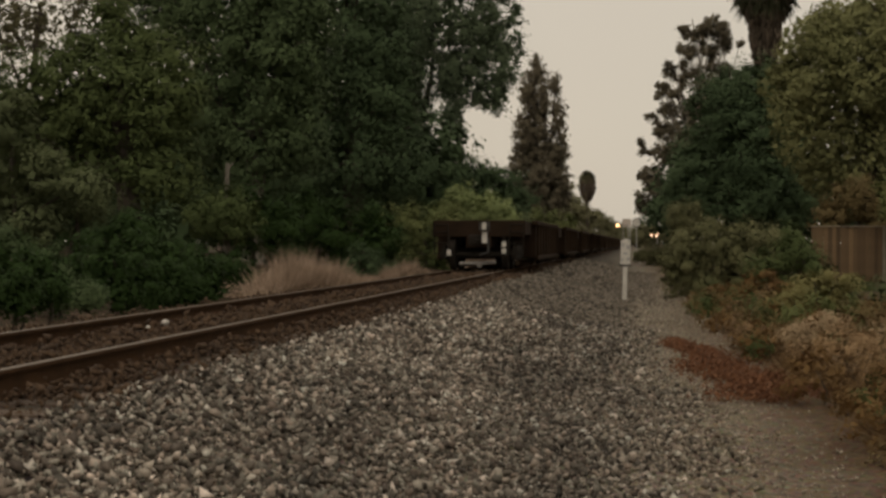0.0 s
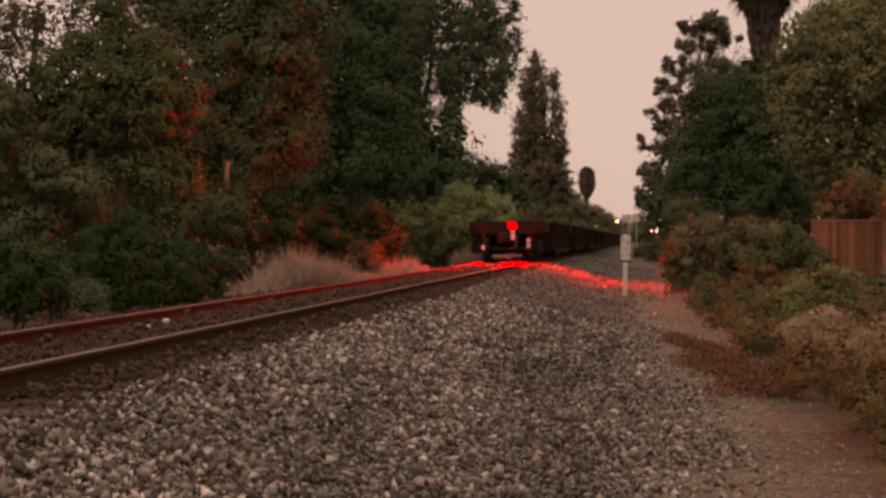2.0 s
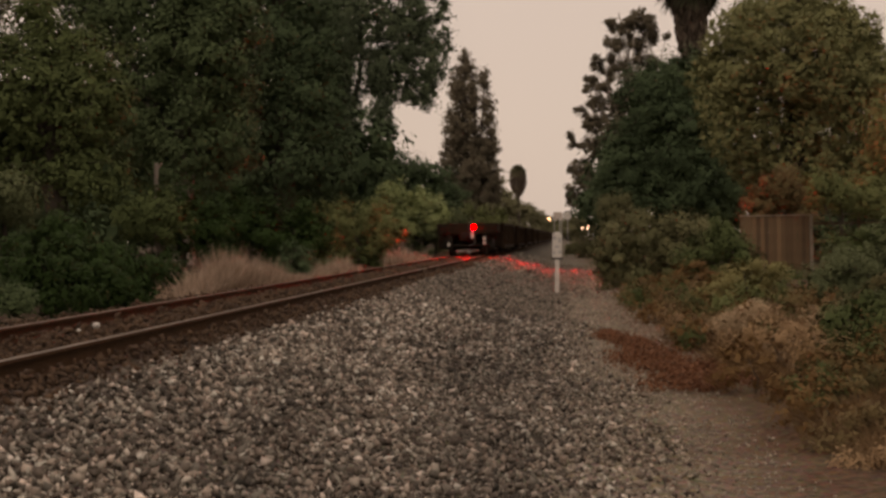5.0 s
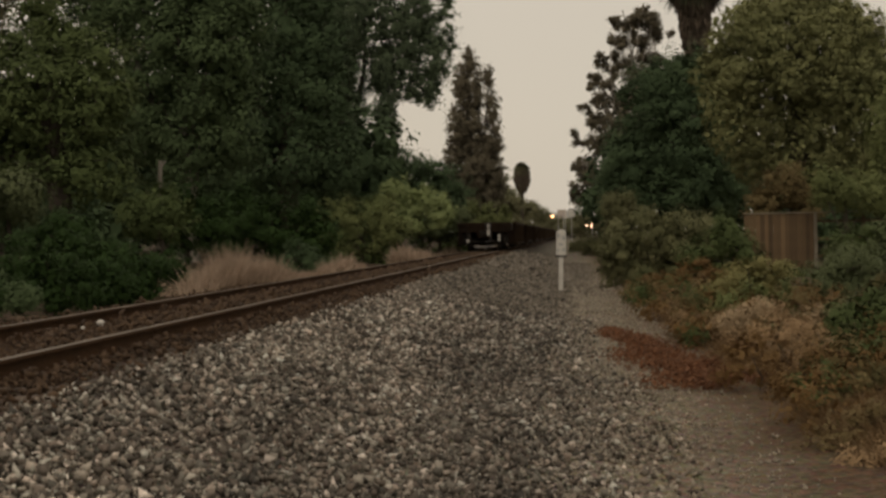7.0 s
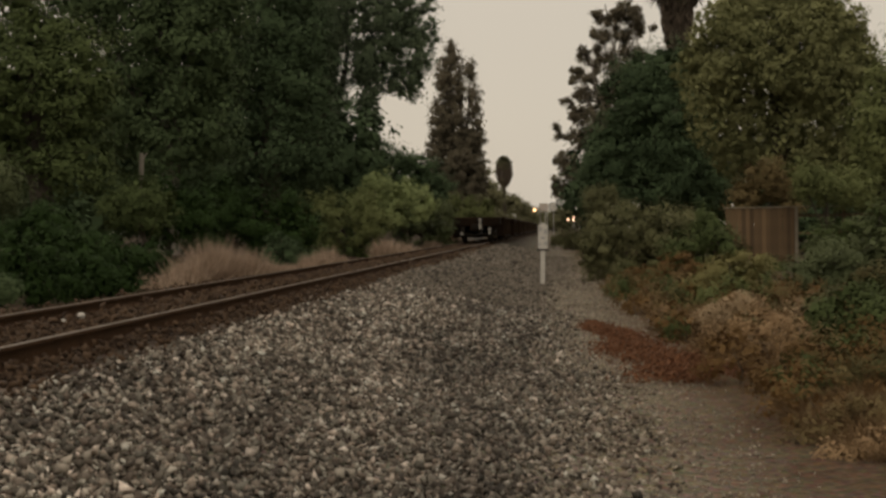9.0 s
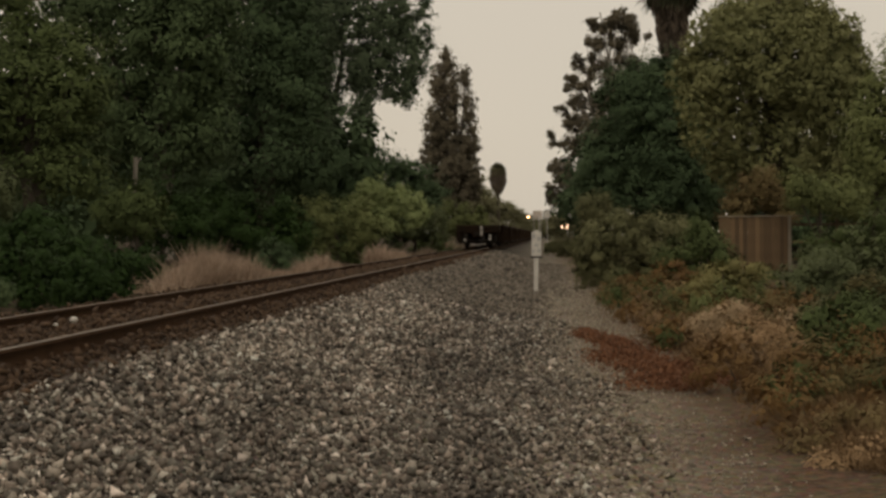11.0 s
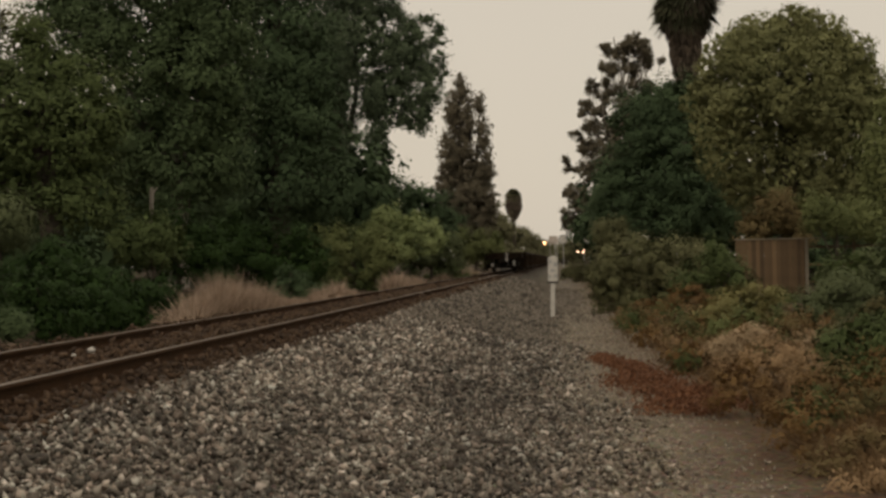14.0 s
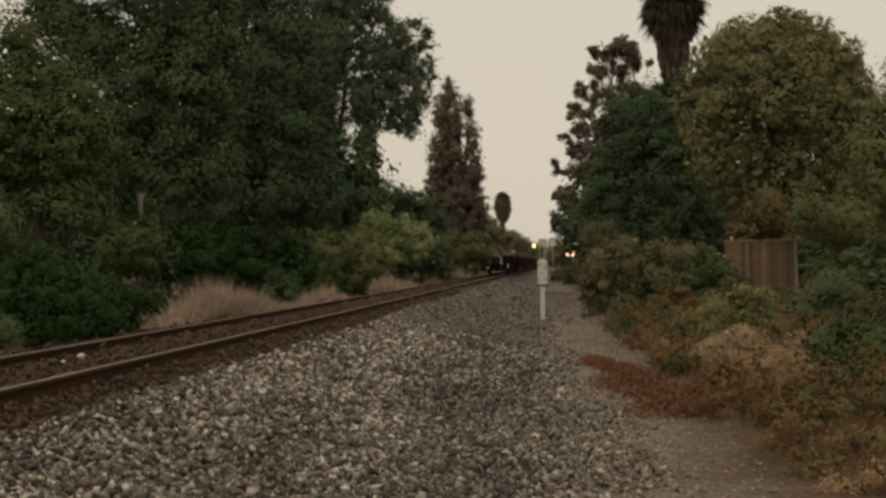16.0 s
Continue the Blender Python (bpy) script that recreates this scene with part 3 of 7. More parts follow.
def make_well_car():
    """A low empty container well car: deep side sills between two raised ends over the bogies. Its origin lies on the rail heads at the rear end."""
    c = base("well_car", 0, 0, 0, "empty low rust-brown container well car on the rails", "freight car", "cars of the train")
    for s in (-1, 1):
        bm = bmesh.new()
        box(bm, s * 1.36, s * 1.44, 2.9, 13.6, 0.30, 1.36)
        box(bm, s * 1.32, s * 1.50, 2.6, 13.9, 1.28, 1.40, 0.02)
        box(bm, s * 1.32, s * 1.50, 2.9, 13.6, 0.26, 0.38, 0.02)
        side = part("side_sill", bm, CAR_PAINT, c)
        for k in range(9):
            bm = bmesh.new()
            box(bm, s * 1.44, s * 1.50, 3.1 + k * 1.27, 3.22 + k * 1.27, 0.38, 1.28, 0.015)
            part("rib", bm, CAR_PAINT, side)
    bm = bmesh.new()
    box(bm, -1.36, 1.36, 2.9, 13.6, 0.28, 0.36)
    for k in range(6):
        box(bm, -1.36, 1.36, 3.4 + k * 1.9, 3.6 + k * 1.9, 0.36, 0.44)
    part("well_floor", bm, CAR_BLACK, c)
    for y0, y1, way in ((0.55, 2.9, 1), (13.6, 15.95, -1)):
        bm = bmesh.new()
        box(bm, -1.28, 1.28, y0, y1, 1.06, 1.22, 0.02)
        for s in (-1, 1):
            box(bm, s * 1.16, s * 1.3, y0, y1, 0.98, 1.36, 0.02)
        box(bm, -0.35, 0.35, y0, y1, 0.62, 1.06, 0.02)
        box(bm, -1.28, 1.28, *((y0, y0 + 0.14) if way > 0 else (y1 - 0.14, y1)), 0.92, 1.38, 0.02)
        box(bm, -1.42, 1.42, *((y1 - 0.1, y1) if way > 0 else (y0, y0 + 0.1)), 0.34, 1.30)
        part("end_platform", bm, CAR_DARK, c)
        bm = bmesh.new()
        yc = (y0 + y1) / 2 - way * 0.1
        for s in (-1, 1):
            box(bm, s * 0.93, s * 1.05, yc - 0.95, yc + 0.95, 0.55, 0.70, 0.02)
            box(bm, s * 0.92, s * 1.06, yc - 0.35, yc + 0.35, 0.28, 0.58, 0.03)
            for q in (-0.86, 0.86):
                box(bm, s * 0.90, s * 1.07, yc + q - 0.15, yc + q + 0.15, 0.30, 0.58, 0.02)
        box(bm, -1.0, 1.0, yc - 0.22, yc + 0.22, 0.45, 0.64, 0.02)
        truck = part("bogie", bm, CAR_BLACK, c)
        for q in (-0.86, 0.86):
            wheelset(truck, yc + q)
        bm = bmesh.new()
        ya, yb = (y0 - 0.62, y0 + 0.1) if way > 0 else (y1 - 0.1, y1 + 0.62)
        box(bm, -0.09, 0.09, ya, yb, 0.72, 0.94, 0.02)
        yk = ya if way > 0 else yb
        box(bm, -0.20, 0.16, yk - 0.14, yk + 0.14, 0.68, 0.98, 0.05)
        part("coupler", bm, CAR_BLACK, c)
        bm = bmesh.new()
        rod(bm, (0.3, yk + way * 0.2, 0.9), (0.34, yk - way * 0.02, 0.5), 0.03)
        rod(bm, (0.34, yk - way * 0.02, 0.5), (0.1, yk - way * 0.08, 0.42), 0.03)
        part("brake_hose", bm, BLACK_PAINT, c)
        yl = y0 - 0.02 if way > 0 else y1 + 0.02
        for s in (-1, 1):
            bm = bmesh.new()
            for q in (-0.19, 0.19):
                rod(bm, (s * 1.05 + q, yl, 0.42), (s * 1.05 + q, yl, 1.3), 0.016, n=6)
            for zz in (0.45, 0.75, 1.05, 1.27):
                rod(bm, (s * 1.05 - 0.19, yl, zz), (s * 1.05 + 0.19, yl, zz), 0.016, n=6)
            part("ladder", bm, CAR_BLACK, c)
    return c


def dress_rear(c):
    """The last car carries the marker device on its coupler, and pale marks on its end sill."""
    up = (0.25, -0.30, 0.80)
    bm = bmesh.new()
    box(bm, -0.065, 0.065, -0.06, 0.08, -0.06, 0.285, 0.02)
    part("marker_case", bm, WHITE_PAINT, c, "dirty white marker case").location = up
    bm = bmesh.new()
    rod(bm, (-0.25, 0.0, 0.02), (-0.06, 0.0, 0.02), 0.03)
    part("clamp", bm, CAR_BLACK, c, "black clamp on the coupler").location = up
    # an added hood that closes round the drum but for its rear third
    bm = bmesh.new()
    for r in (0.137, 0.15):
        for z in (0.305, 0.515):
            for k in range(17):
                a = radians(-32 + k * 244 / 16)
                bm.verts.new((r * math.cos(a), r * math.sin(a), z))
    bm.verts.ensure_lookup_table()
    for k in range(16):
        q = lambda ring, i: bm.verts[ring * 17 + i]
        for a, b in ((0, 1), (2, 3), (0, 2), (1, 3)):
            bm.faces.new((q(a, k), q(a, k + 1), q(b, k + 1), q(b, k)))
    for k in (0, 16):
        bm.faces.new((bm.verts[k], bm.verts[17 + k], bm.verts[51 + k], bm.verts[34 + k]))
    rod(bm, (0, 0, 0.515), (0, 0, 0.53), 0.15, n=24)
    rod(bm, (0, 0, 0.29), (0, 0, 0.305), 0.15, n=24)
    part("lamp_hood", bm, BLACK_PAINT, c, "added dark open-fronted hood that hides the lens between flashes").location = up
    # added finned drum: turned away, it hides the steadily glowing lens between flashes
    bm = bmesh.new()
    rod(bm, (0, 0, -0.1045), (0, 0, 0.1045), 0.122, n=24)
    for a in (-75, 75):
        m = Matrix.Rotation(radians(a), 4, "Z") @ Matrix.Translation((0, -0.1285, 0)) @ Matrix.Diagonal((0.008, 0.0166, 0.209, 1))
        bmesh.ops.create_cube(bm, size=1.0, matrix=m)
    drum = part("lamp_drum", bm, BLACK_PAINT, c, "added black drum that turns to make the lens flash")
    drum.location = (0.25, -0.30, 1.21)
    bm = bmesh.new()
    rod(bm, (0, -0.088, 0), (0, -0.127, 0), 0.088, 0.064, n=20)
    box_bm = bmesh.new()
    box(box_bm, -0.06, 0.06, 0.10, 0.127, -0.095, 0.095, 0.005)
    part("white_face", box_bm, WHITE_PAINT, drum, "dirty white back of the added drum")
    part("red_lens", bm, LAMP_RED, drum, "round glowing red marker lens")
    for x, z0, z1 in ((-0.78, 0.40, 0.56), (0.74, 0.46, 0.60), (0.74, 0.64, 0.78)):
        bm = bmesh.new()
        box(bm, x - 0.06, x + 0.06, 0.10, 0.125, z0, z1, 0.01)
        part("reflective_plate", bm, WHITE_PAINT, c, "pale reflective plate")
    for x, z0 in ((-0.78, 0.42), (0.74, 0.48)):
        bm = bmesh.new()
        box(bm, x - 0.035, x + 0.035, 0.125, 0.15, z0, 0.95)
        part("plate_bracket", bm, CAR_BLACK, c, "black steel bracket")
    # added pale bar and block imitate the lit ballast showing between the wheels
    bm = bmesh.new()
    rod(bm, (-0.5, 0.3, 0.17), (0.5, 0.3, 0.20), 0.06, n=10)
    box(bm, -0.02, 0.13, 0.18, 0.36, 0.06, 0.19, 0.03)
    part("brake_beam", bm, STEEL, c, "pale steel bar standing in for lit ballast under the car")
    return drum


CAR_PITCH = 16.9


def make_train():
    cars = [make_well_car()]
    for i in range(1, 19):
        cars.append(copy_thing(cars[0], pose(0, i * CAR_PITCH, 0)))
    tagged(cars[0], "empty rust-brown well car, last of the train, with marker lamp")
    return cars, dress_rear(cars[0])


# ---- things beside the track ----
def make_marker_post():
    x, y = -0.39, 36.9
    z = float(height(x))
    p = base("marker_post", x, y, z, "white trackside marker post with a square white board", "sign post")
    p.rotation_euler = (0, radians(1.3), 0)
    bm = bmesh.new()
    box(bm, -0.055, 0.055, -0.04, 0.04, -0.2, 1.56, 0.012)
    part("post", bm, WHITE_PAINT, p)
    bm = bmesh.new()
    box(bm, -0.118, 0.118, -0.062, -0.044, 0.92, 1.52, 0.008)
    board = part("board", bm, WHITE_PAINT, p, "dirty white board with worn dark marks")
    for a, b, c, d in ((-0.10, -0.03, 1.36, 1.46), (0.02, 0.10, 1.30, 1.40), (-0.06, 0.05, 1.16, 1.22), (0.03, 0.11, 1.02, 1.10), (-0.11, -0.05, 1.00, 1.07)):
        bm = bmesh.new()
        box(bm, a, b, -0.066, -0.0625, c, d)
        part("worn_mark", bm, GALV, board, "grey worn mark")
    bm = bmesh.new()
    box(bm, -0.15, 0.15, -0.06, -0.03, 0.875, 0.915, 0.008)
    part("bracket", bm, BLACK_PAINT, p, "dark lower bracket")


def make_round_sign():
    x, y = -0.38, 150.0
    z = float(height(x))
    p = base("round_sign", x, y, z, "pale round metal sign on a thin pole", "sign")
    bm = bmesh.new()
    rod(bm, (0, 0.03, -0.3), (0, 0.03, 3.7), 0.04)
    part("pole", bm, GALV, p)
    bm = bmesh.new()
    rod(bm, (0, -0.012, 3.55), (0, 0.012, 3.55), 0.42, n=32)
    part("disc", bm, WHITE_PAINT, p, "pale round disc")
    bm = bmesh.new()
    rod(bm, (0, 0.013, 3.55), (0, 0.028, 3.55), 0.475, n=32)
    part("rim", bm, BLACK_PAINT, p, "dark backing rim")


def make_crossing_signal(x, y, tall, lamp_list, mat, label):
    z = float(height(x))
    p = base("crossing_signal", x, y, z, label, "crossing signal", "signals at the far crossing")
    bm = bmesh.new()
    rod(bm, (0, 0, -0.3), (0, 0, tall), 0.07)
    part("mast", bm, GALV, p)
    for dx, h in lamp_list:
        bm = bmesh.new()
        rod(bm, (dx, 0.02, h), (dx, 0.25, h), 0.27, n=20)
        box(bm, min(0, dx), max(0, dx) + 0.05, 0.05, 0.11, h - 0.04, h + 0.04)
        head = part("lamp_head", bm, BLACK_PAINT, p, "black lamp housing")
        bm = bmesh.new()
        bmesh.ops.create_uvsphere(bm, u_segments=16, v_segments=8, radius=0.22, matrix=Matrix.Translation((dx, 0.0, h)) @ Matrix.Diagonal((1, 0.4, 1, 1)))
        part("lens", bm, mat, head, "glowing lamp lens")


def make_far_building(x, y, w, d, h, rows=2, cols=6):
    z = float(height(x))
    b = base("building", x, y, z, "low pale building far beyond the crossing", "building")
    bm = bmesh.new()
    for i in range(cols + 1):
        xa = -w / 2 + i * w / cols
        box(bm, xa - w / cols * 0.25, xa + w / cols * 0.25, 0, 0.3, -1, h)
    for i in range(cols):
        xa = -w / 2 + (i + 0.5) * w / cols
        for r in range(rows + 1):
            z0 = -1 if r == 0 else (r - 0.25) * h / rows
            z1 = 0.35 * h / rows if r == 0 else (h if r == rows else (r + 0.3) * h / rows)
            box(bm, xa - w / cols * 0.25, xa + w / cols * 0.25, 0.004, 0.296, z0, z1)
    box(bm, -w / 2, w / 2, d - 0.3, d, -1, h)
    box(bm, -w / 2 - 0.2, -w / 2 + 0.3, 0.3, d - 0.3, -1, h)
    box(bm, w / 2 - 0.3, w / 2 + 0.2, 0.3, d - 0.3, -1, h)
    part("wall", bm, PLASTER, b)
    bm = bmesh.new()
    box(bm, -w / 2 - 0.7, w / 2 + 0.7, -0.6, d + 0.4, h, h + 0.35, 0.05)
    part("roof", bm, ROOFING, b)
    for i in range(cols):
        xa = -w / 2 + (i + 0.5) * w / cols
        for r in range(rows):
            bm = bmesh.new()
            box(bm, xa - w / cols * 0.26, xa + w / cols * 0.26, 0.12, 0.16, (r + 0.3) * h / rows, (r + 0.8) * h / rows)
            part("window", bm, GLASS_DARK, b)


def make_sign_board():
    p = base("sign_board", -3.0, 332.0, float(height(-3.0)), "pale pinkish sign board on two posts beyond the crossing", "sign")
    for s in (-0.8, 0.8):
        bm = bmesh.new()
        rod(bm, (s, 0.06, -0.3), (s, 0.06, 6.3), 0.06)
        part("post", bm, GALV, p)
    bm = bmesh.new()
    box(bm, -1.0, 1.0, -0.03, 0.03, 4.6, 6.4, 0.02)
    part("panel", bm, PLASTER, p, "pale panel")


def make_fence():
    x0, y = 5.9, 52.0
    f = base("board_fence", x0, y, float(height(8.0)), "weathered red-brown wooden board fence behind the weeds", "fence")
    bm = bmesh.new()
    box(bm, -0.069, 0.069, -0.009, 0.009, 0.03, 1.92)
    first = part("board", bm, BOARD, f)
    for i in range(17):
        o = first
        if i:
            o = first.copy()
            scene.collection.objects.link(o)
        o.location = (i * 0.1395, RNG.normal(0, 0.006), RNG.normal(0, 0.012))
        o.rotation_euler = (0, RNG.normal(0, 0.006), RNG.normal(0, 0.03))
    for h in (0.4, 1.0, 1.6):
        bm = bmesh.new()
        box(bm, -0.05, 5.85, 0.02, 0.06, h, h + 0.09)
        part("cross_rail", bm, BOARD, f)
    bm = bmesh.new()
    box(bm, -0.09, 5.9, -0.05, 0.06, 1.935, 1.975)
    part("cap_rail", bm, BOARD_GREY, f, "silvered worn cap rail")
    for i in range(4):
        bm = bmesh.new()
        box(bm, i * 2.0 - 0.05, i * 2.0 + 0.05, 0.06, 0.16, -0.3, 1.9)
        part("post", bm, BOARD, f)
    bm = bmesh.new()
    box(bm, 2.31, 2.42, -0.045, 0.015, -0.3, 1.93, 0.008)
    part("end_post", bm, BOARD_GREY, f, "paler worn end post")


def make_palm(x, y, tall, crown, label, live, skirt):
    """A fan palm: trunk, folded fans on stalks, the lower ones hanging, and a skirt of dead fronds. skirt: its length and its radius below the crown."""
    z = float(height(x))
    p = base("palm_tree", x, y, z, label, "palm tree")
    bm = bmesh.new()
    n = 14
    for i in range(n):
        a, b = tall * i / n, tall * (i + 1) / n
        r = crown * (0.15 - 0.04 * i / n)
        rod(bm, (0, 0, a - (0.3 if i == 0 else 0)), (0, 0, b), r * 1.06, r * 0.95, 12)
    part("trunk", bm, BARK, p)
    vs, fs = [], []
    for i in range(150):
        up = 1.0 - 1.75 * (i + 0.5) / 150
        a = i * 2.39996 + RNG.uniform(-0.3, 0.3)
        flat = math.sqrt(max(0.0, 1 - up * up))
        d = Vector((math.cos(a) * flat, math.sin(a) * flat, up))
        c0 = Vector((0, 0, tall)) + d * crown * RNG.uniform(0.25, 0.5)
        side = d.cross(Vector((0, 0, 1))).normalized()
        upv = side.cross(d)
        for k in range(13):
            q = (k - 6) / 6 * 1.3
            reach = crown * 0.5 * RNG.uniform(0.7, 1.1)
            tip = c0 + (d * math.cos(q) + side * math.sin(q)) * reach - Vector((0, 0, crown * RNG.uniform(0.12, 0.34)))
            w = (side * math.cos(q) - d * math.sin(q)) * crown * 0.04 + upv * crown * 0.012
            m = c0.lerp(tip, 0.45) + Vector((0, 0, 0.06 * crown))
            j = len(vs)
            vs += [tuple(c0), tuple(m - w), tuple(tip), tuple(m + w)]
            fs.append((j, j + 1, j + 2, j + 3))
        j = len(vs)
        s0 = Vector((0, 0, tall - 0.1 * crown))
        vs += [tuple(s0 - side * 0.02 * crown), tuple(s0 + side * 0.02 * crown), tuple(c0 + side * 0.015 * crown), tuple(c0 - side * 0.015 * crown)]
        fs.append((j, j + 1, j + 2, j + 3))
    raw("fan_crown", vs, fs, live, p)
    m = 4200
    h = RNG.random(m) * skirt[0]
    a = RNG.uniform(0, 2 * math.pi, m)
    r = (skirt[1] + (0.72 * crown - skirt[1]) * np.clip(1 - h / (0.9 * crown), 0, 1)) * np.sqrt(np.clip((1.03 - h / skirt[0]) * 1.8, 0, 1)) * RNG.uniform(0.5, 1.08, m)
    c = np.stack([r * np.cos(a), r * np.sin(a), tall - 0.15 * crown - h], 1)
    v, f = leaf_arrays(c, crown * 0.24, 0.2, 2.5)
    raw("dead_frond_skirt", v, f, THATCH, p, "hanging grey-brown dead fronds")


def make_snag():
    """A pale broken trunk among the shrubs."""
    x, y = -11.9, 41.5
    p = base("dead_tree_trunk", x, y, float(height(x)), "pale broken dead trunk standing among shrubs", "dead tree")
    bm = bmesh.new()
    rod(bm, (0, 0, -0.2), (0.03, 0, 1.8), 0.1, 0.085, 10)
    rod(bm, (0.03, 0, 1.8), (0.07, 0, 3.2), 0.085, 0.06, 10)
    limb(bm, (0.05, 0, 2.9), (0.2, 0.1, 3.2), 0.035, 0.02, 0, 7, 3)
    part("trunk", bm, GUM_BARK, p)


def make_litter():
    """Red dead leaves and twigs heaped on the path's edge."""
    n = 30000
    t = RNG.random(n)
    y = 14.0 + 8.2 * t
    x = 1.32 - 0.74 * t + RNG.normal(0, 1, n) * (0.09 + 0.2 * (1 - t)) + 0.12 * np.sin(y * 1.7) + 0.06 * np.sin(y * 5.3)
    keep = np.array([noise.noise((a * 2.2, q * 0.9, 3.0)) for a, q in zip(x, y)]) > RNG.uniform(-0.55, 0.35, n)
    x, y = x[keep], y[keep]
    n = len(x)
    c = np.stack([x, y, height(x) + RNG.random(n) ** 2 * 0.10 + 0.01], 1)
    v, f = leaf_arrays(c, 0.045, 0.4, 0)
    tagged(raw("leaf_litter", v, f, LITTER), "heap of red-brown dead leaves on the path edge", "leaf litter", kind="stuff")


def make_pale_stones():
    for x, y, z, s in ((-4.81, 14.58, 0.63, 0.07), (-4.76, 13.9, 0.62, 0.035)):
        bm = bmesh.new()
        bmesh.ops.create_icosphere(bm, subdivisions=2, radius=s * 0.6)
        for v in bm.verts:
            v.co *= 1 + 0.35 * noise.noise(v.co * 14 + Vector((x, y, 0)))
            v.co.z *= 0.8
        o = part("pale_stone", bm, WHITE_PAINT)
        o.location = (x, y, z + 0.06)
        tagged(o, "single pale stone lying between the rails", "stone", "pale stones")


make_ground()
make_track()
stones("ballast", "broken grey and buff ballast stones", -3.22, 0.85, 7.4, 15.0, 1500, 0.033, STONE, 1.4, 0.5, (WEDGE, WEDGE_F))
stones("ballast", "broken grey and buff ballast stones of the shoulder", -3.22, -0.6, 5.2, 7.4, 1500, 0.033, STONE, 0.0, 0.5, (WEDGE, WEDGE_F))
stones("ballast", "broken grey ballast stones along the track", -3.2, 0.5, 15.0, 26.0, 760, 0.038, STONE, 1.2, 0.5, (WEDGE, WEDGE_F))
stones("ballast", "broken grey ballast stones further along the track", -3.3, 0.05, 26.0, 45.0, 300, 0.046, STONE_FAR, 0.8, 0.4, (WEDGE, WEDGE_F))
stones("ballast", "broken grey ballast stones far along the track", -3.3, -1.0, 45.0, 80.0, 90, 0.075, STONE_FAR, 0.5, 0.4, (WEDGE, WEDGE_F))
stones("grit", "small grey grit beyond the marker post", -1.6, 0.9, 35.0, 75.0, 60, 0.045, STONE_FAR, 0.6, 0.4, (WEDGE, WEDGE_F))
stones("path_grit", "fine buff grit beside the marker post", -0.5, 1.6, 26.0, 46.0, 130, 0.032, GRIT, 0.6, 0.4, (WEDGE, WEDGE_F))
stones("path_grit", "fine buff and brown grit on the path", -0.5, 1.5, 7.6, 26.0, 520, 0.021, GRIT, 0.8, 0.5, (WEDGE, WEDGE_F))
stones("stained_ballast", "brown dirty ballast heaped between the rails", -5.1, -3.82, 8.0, 34.0, 420, 0.042, STONE_BROWN, 0.1, 0.1, (WEDGE, WEDGE_F), 0.07)
stones("stained_ballast", "dark dirty ballast heaped against the rail", -3.64, -3.1, 8.0, 34.0, 380, 0.038, STONE_BROWN, 0.4, 0.0, (WEDGE, WEDGE_F), 0.06)
stones("stained_ballast", "brown dirty ballast further along between the rails", -5.1, -3.82, 34.0, 75.0, 150, 0.065, STONE_BROWN, 0.1, 0.1, (WEDGE, WEDGE_F), 0.06)
stones("stained_ballast", "dark dirty ballast further along the rail", -3.64, -2.9, 34.0, 75.0, 110, 0.06, STONE_BROWN, 0.3, 0.0, (WEDGE, WEDGE_F), 0.03)
stones("stained_ballast", "rust-stained brown ballast between the ties", -6.6, -2.7, 6.0, 30.0, 110, 0.036, STONE_BROWN, 0.4, 0.0, (WEDGE, WEDGE_F))
make_marker_post()
make_round_sign()
make_crossing_signal(-2.4, 300.0, 5.6, ((-2.15, 4.65),), LAMP_AMBER, "crossing signal mast with an amber glowing lamp")
make_crossing_signal(3.5, 310.0, 5.2, ((-1.25, 3.1), (0.1, 3.65), (-0.15, 3.0)), LAMP_WHITE, "crossing signal mast with warm glowing lamps")
make_far_building(-24.0, 430.0, 14.0, 10.0, 5.0)
make_sign_board()
make_fence()
make_palm(-7.8, 220.0, 10.9, 1.55, "slim distant fan palm above the trees", LEAF_FAR, (3.4, 1.22))
make_palm(8.2, 100.0, 18.6, 2.8, "tall shaggy fan palm with a dead frond skirt", FROND, (6.5, 0.98))
make_snag()
make_litter()
make_pale_stones()


# ---- trees, shrubs and grasses ----
tree("far_tree", "distant dark trackside tree in hazy dusk", "tree", -9.16, 165, 0.25,
     [(-9.07, 165, 6.72, 1.89, 2.65, 2.65),
      (-10.21, 165, 6.42, 1.89, 2.53, 2.53),
      (-9.27, 165, 2.61, 2.15, 2.15, 2.02)],
     LEAF_FAR, 0.5, 2.8, 1.0, group="far trackside trees")
tree("far_tree", "distant dark trackside tree in hazy dusk", "tree", -9.47, 215, 0.25,
     [(-9.38, 215, 6.35, 2.3, 2.47, 2.47),
      (-10.85, 215, 7.04, 1.65, 2.47, 2.47),
      (-9.44, 215, 2.9, 2.3, 2.3, 2.3)],
     LEAF_FAR, 0.5, 2.8, 1.0, group="far trackside trees")
tree("far_tree", "distant dark trackside tree in hazy dusk", "tree", -9.61, 285, 0.25,
     [(-9.52, 285, 6.02, 2.84, 2.84, 2.4),
      (-10.91, 285, 7.47, 1.96, 1.96, 1.96),
      (-9.9, 285, 3.09, 2.84, 2.84, 1.96)],
     LEAF_FAR, 0.5, 2.8, 1.0, group="far trackside trees")
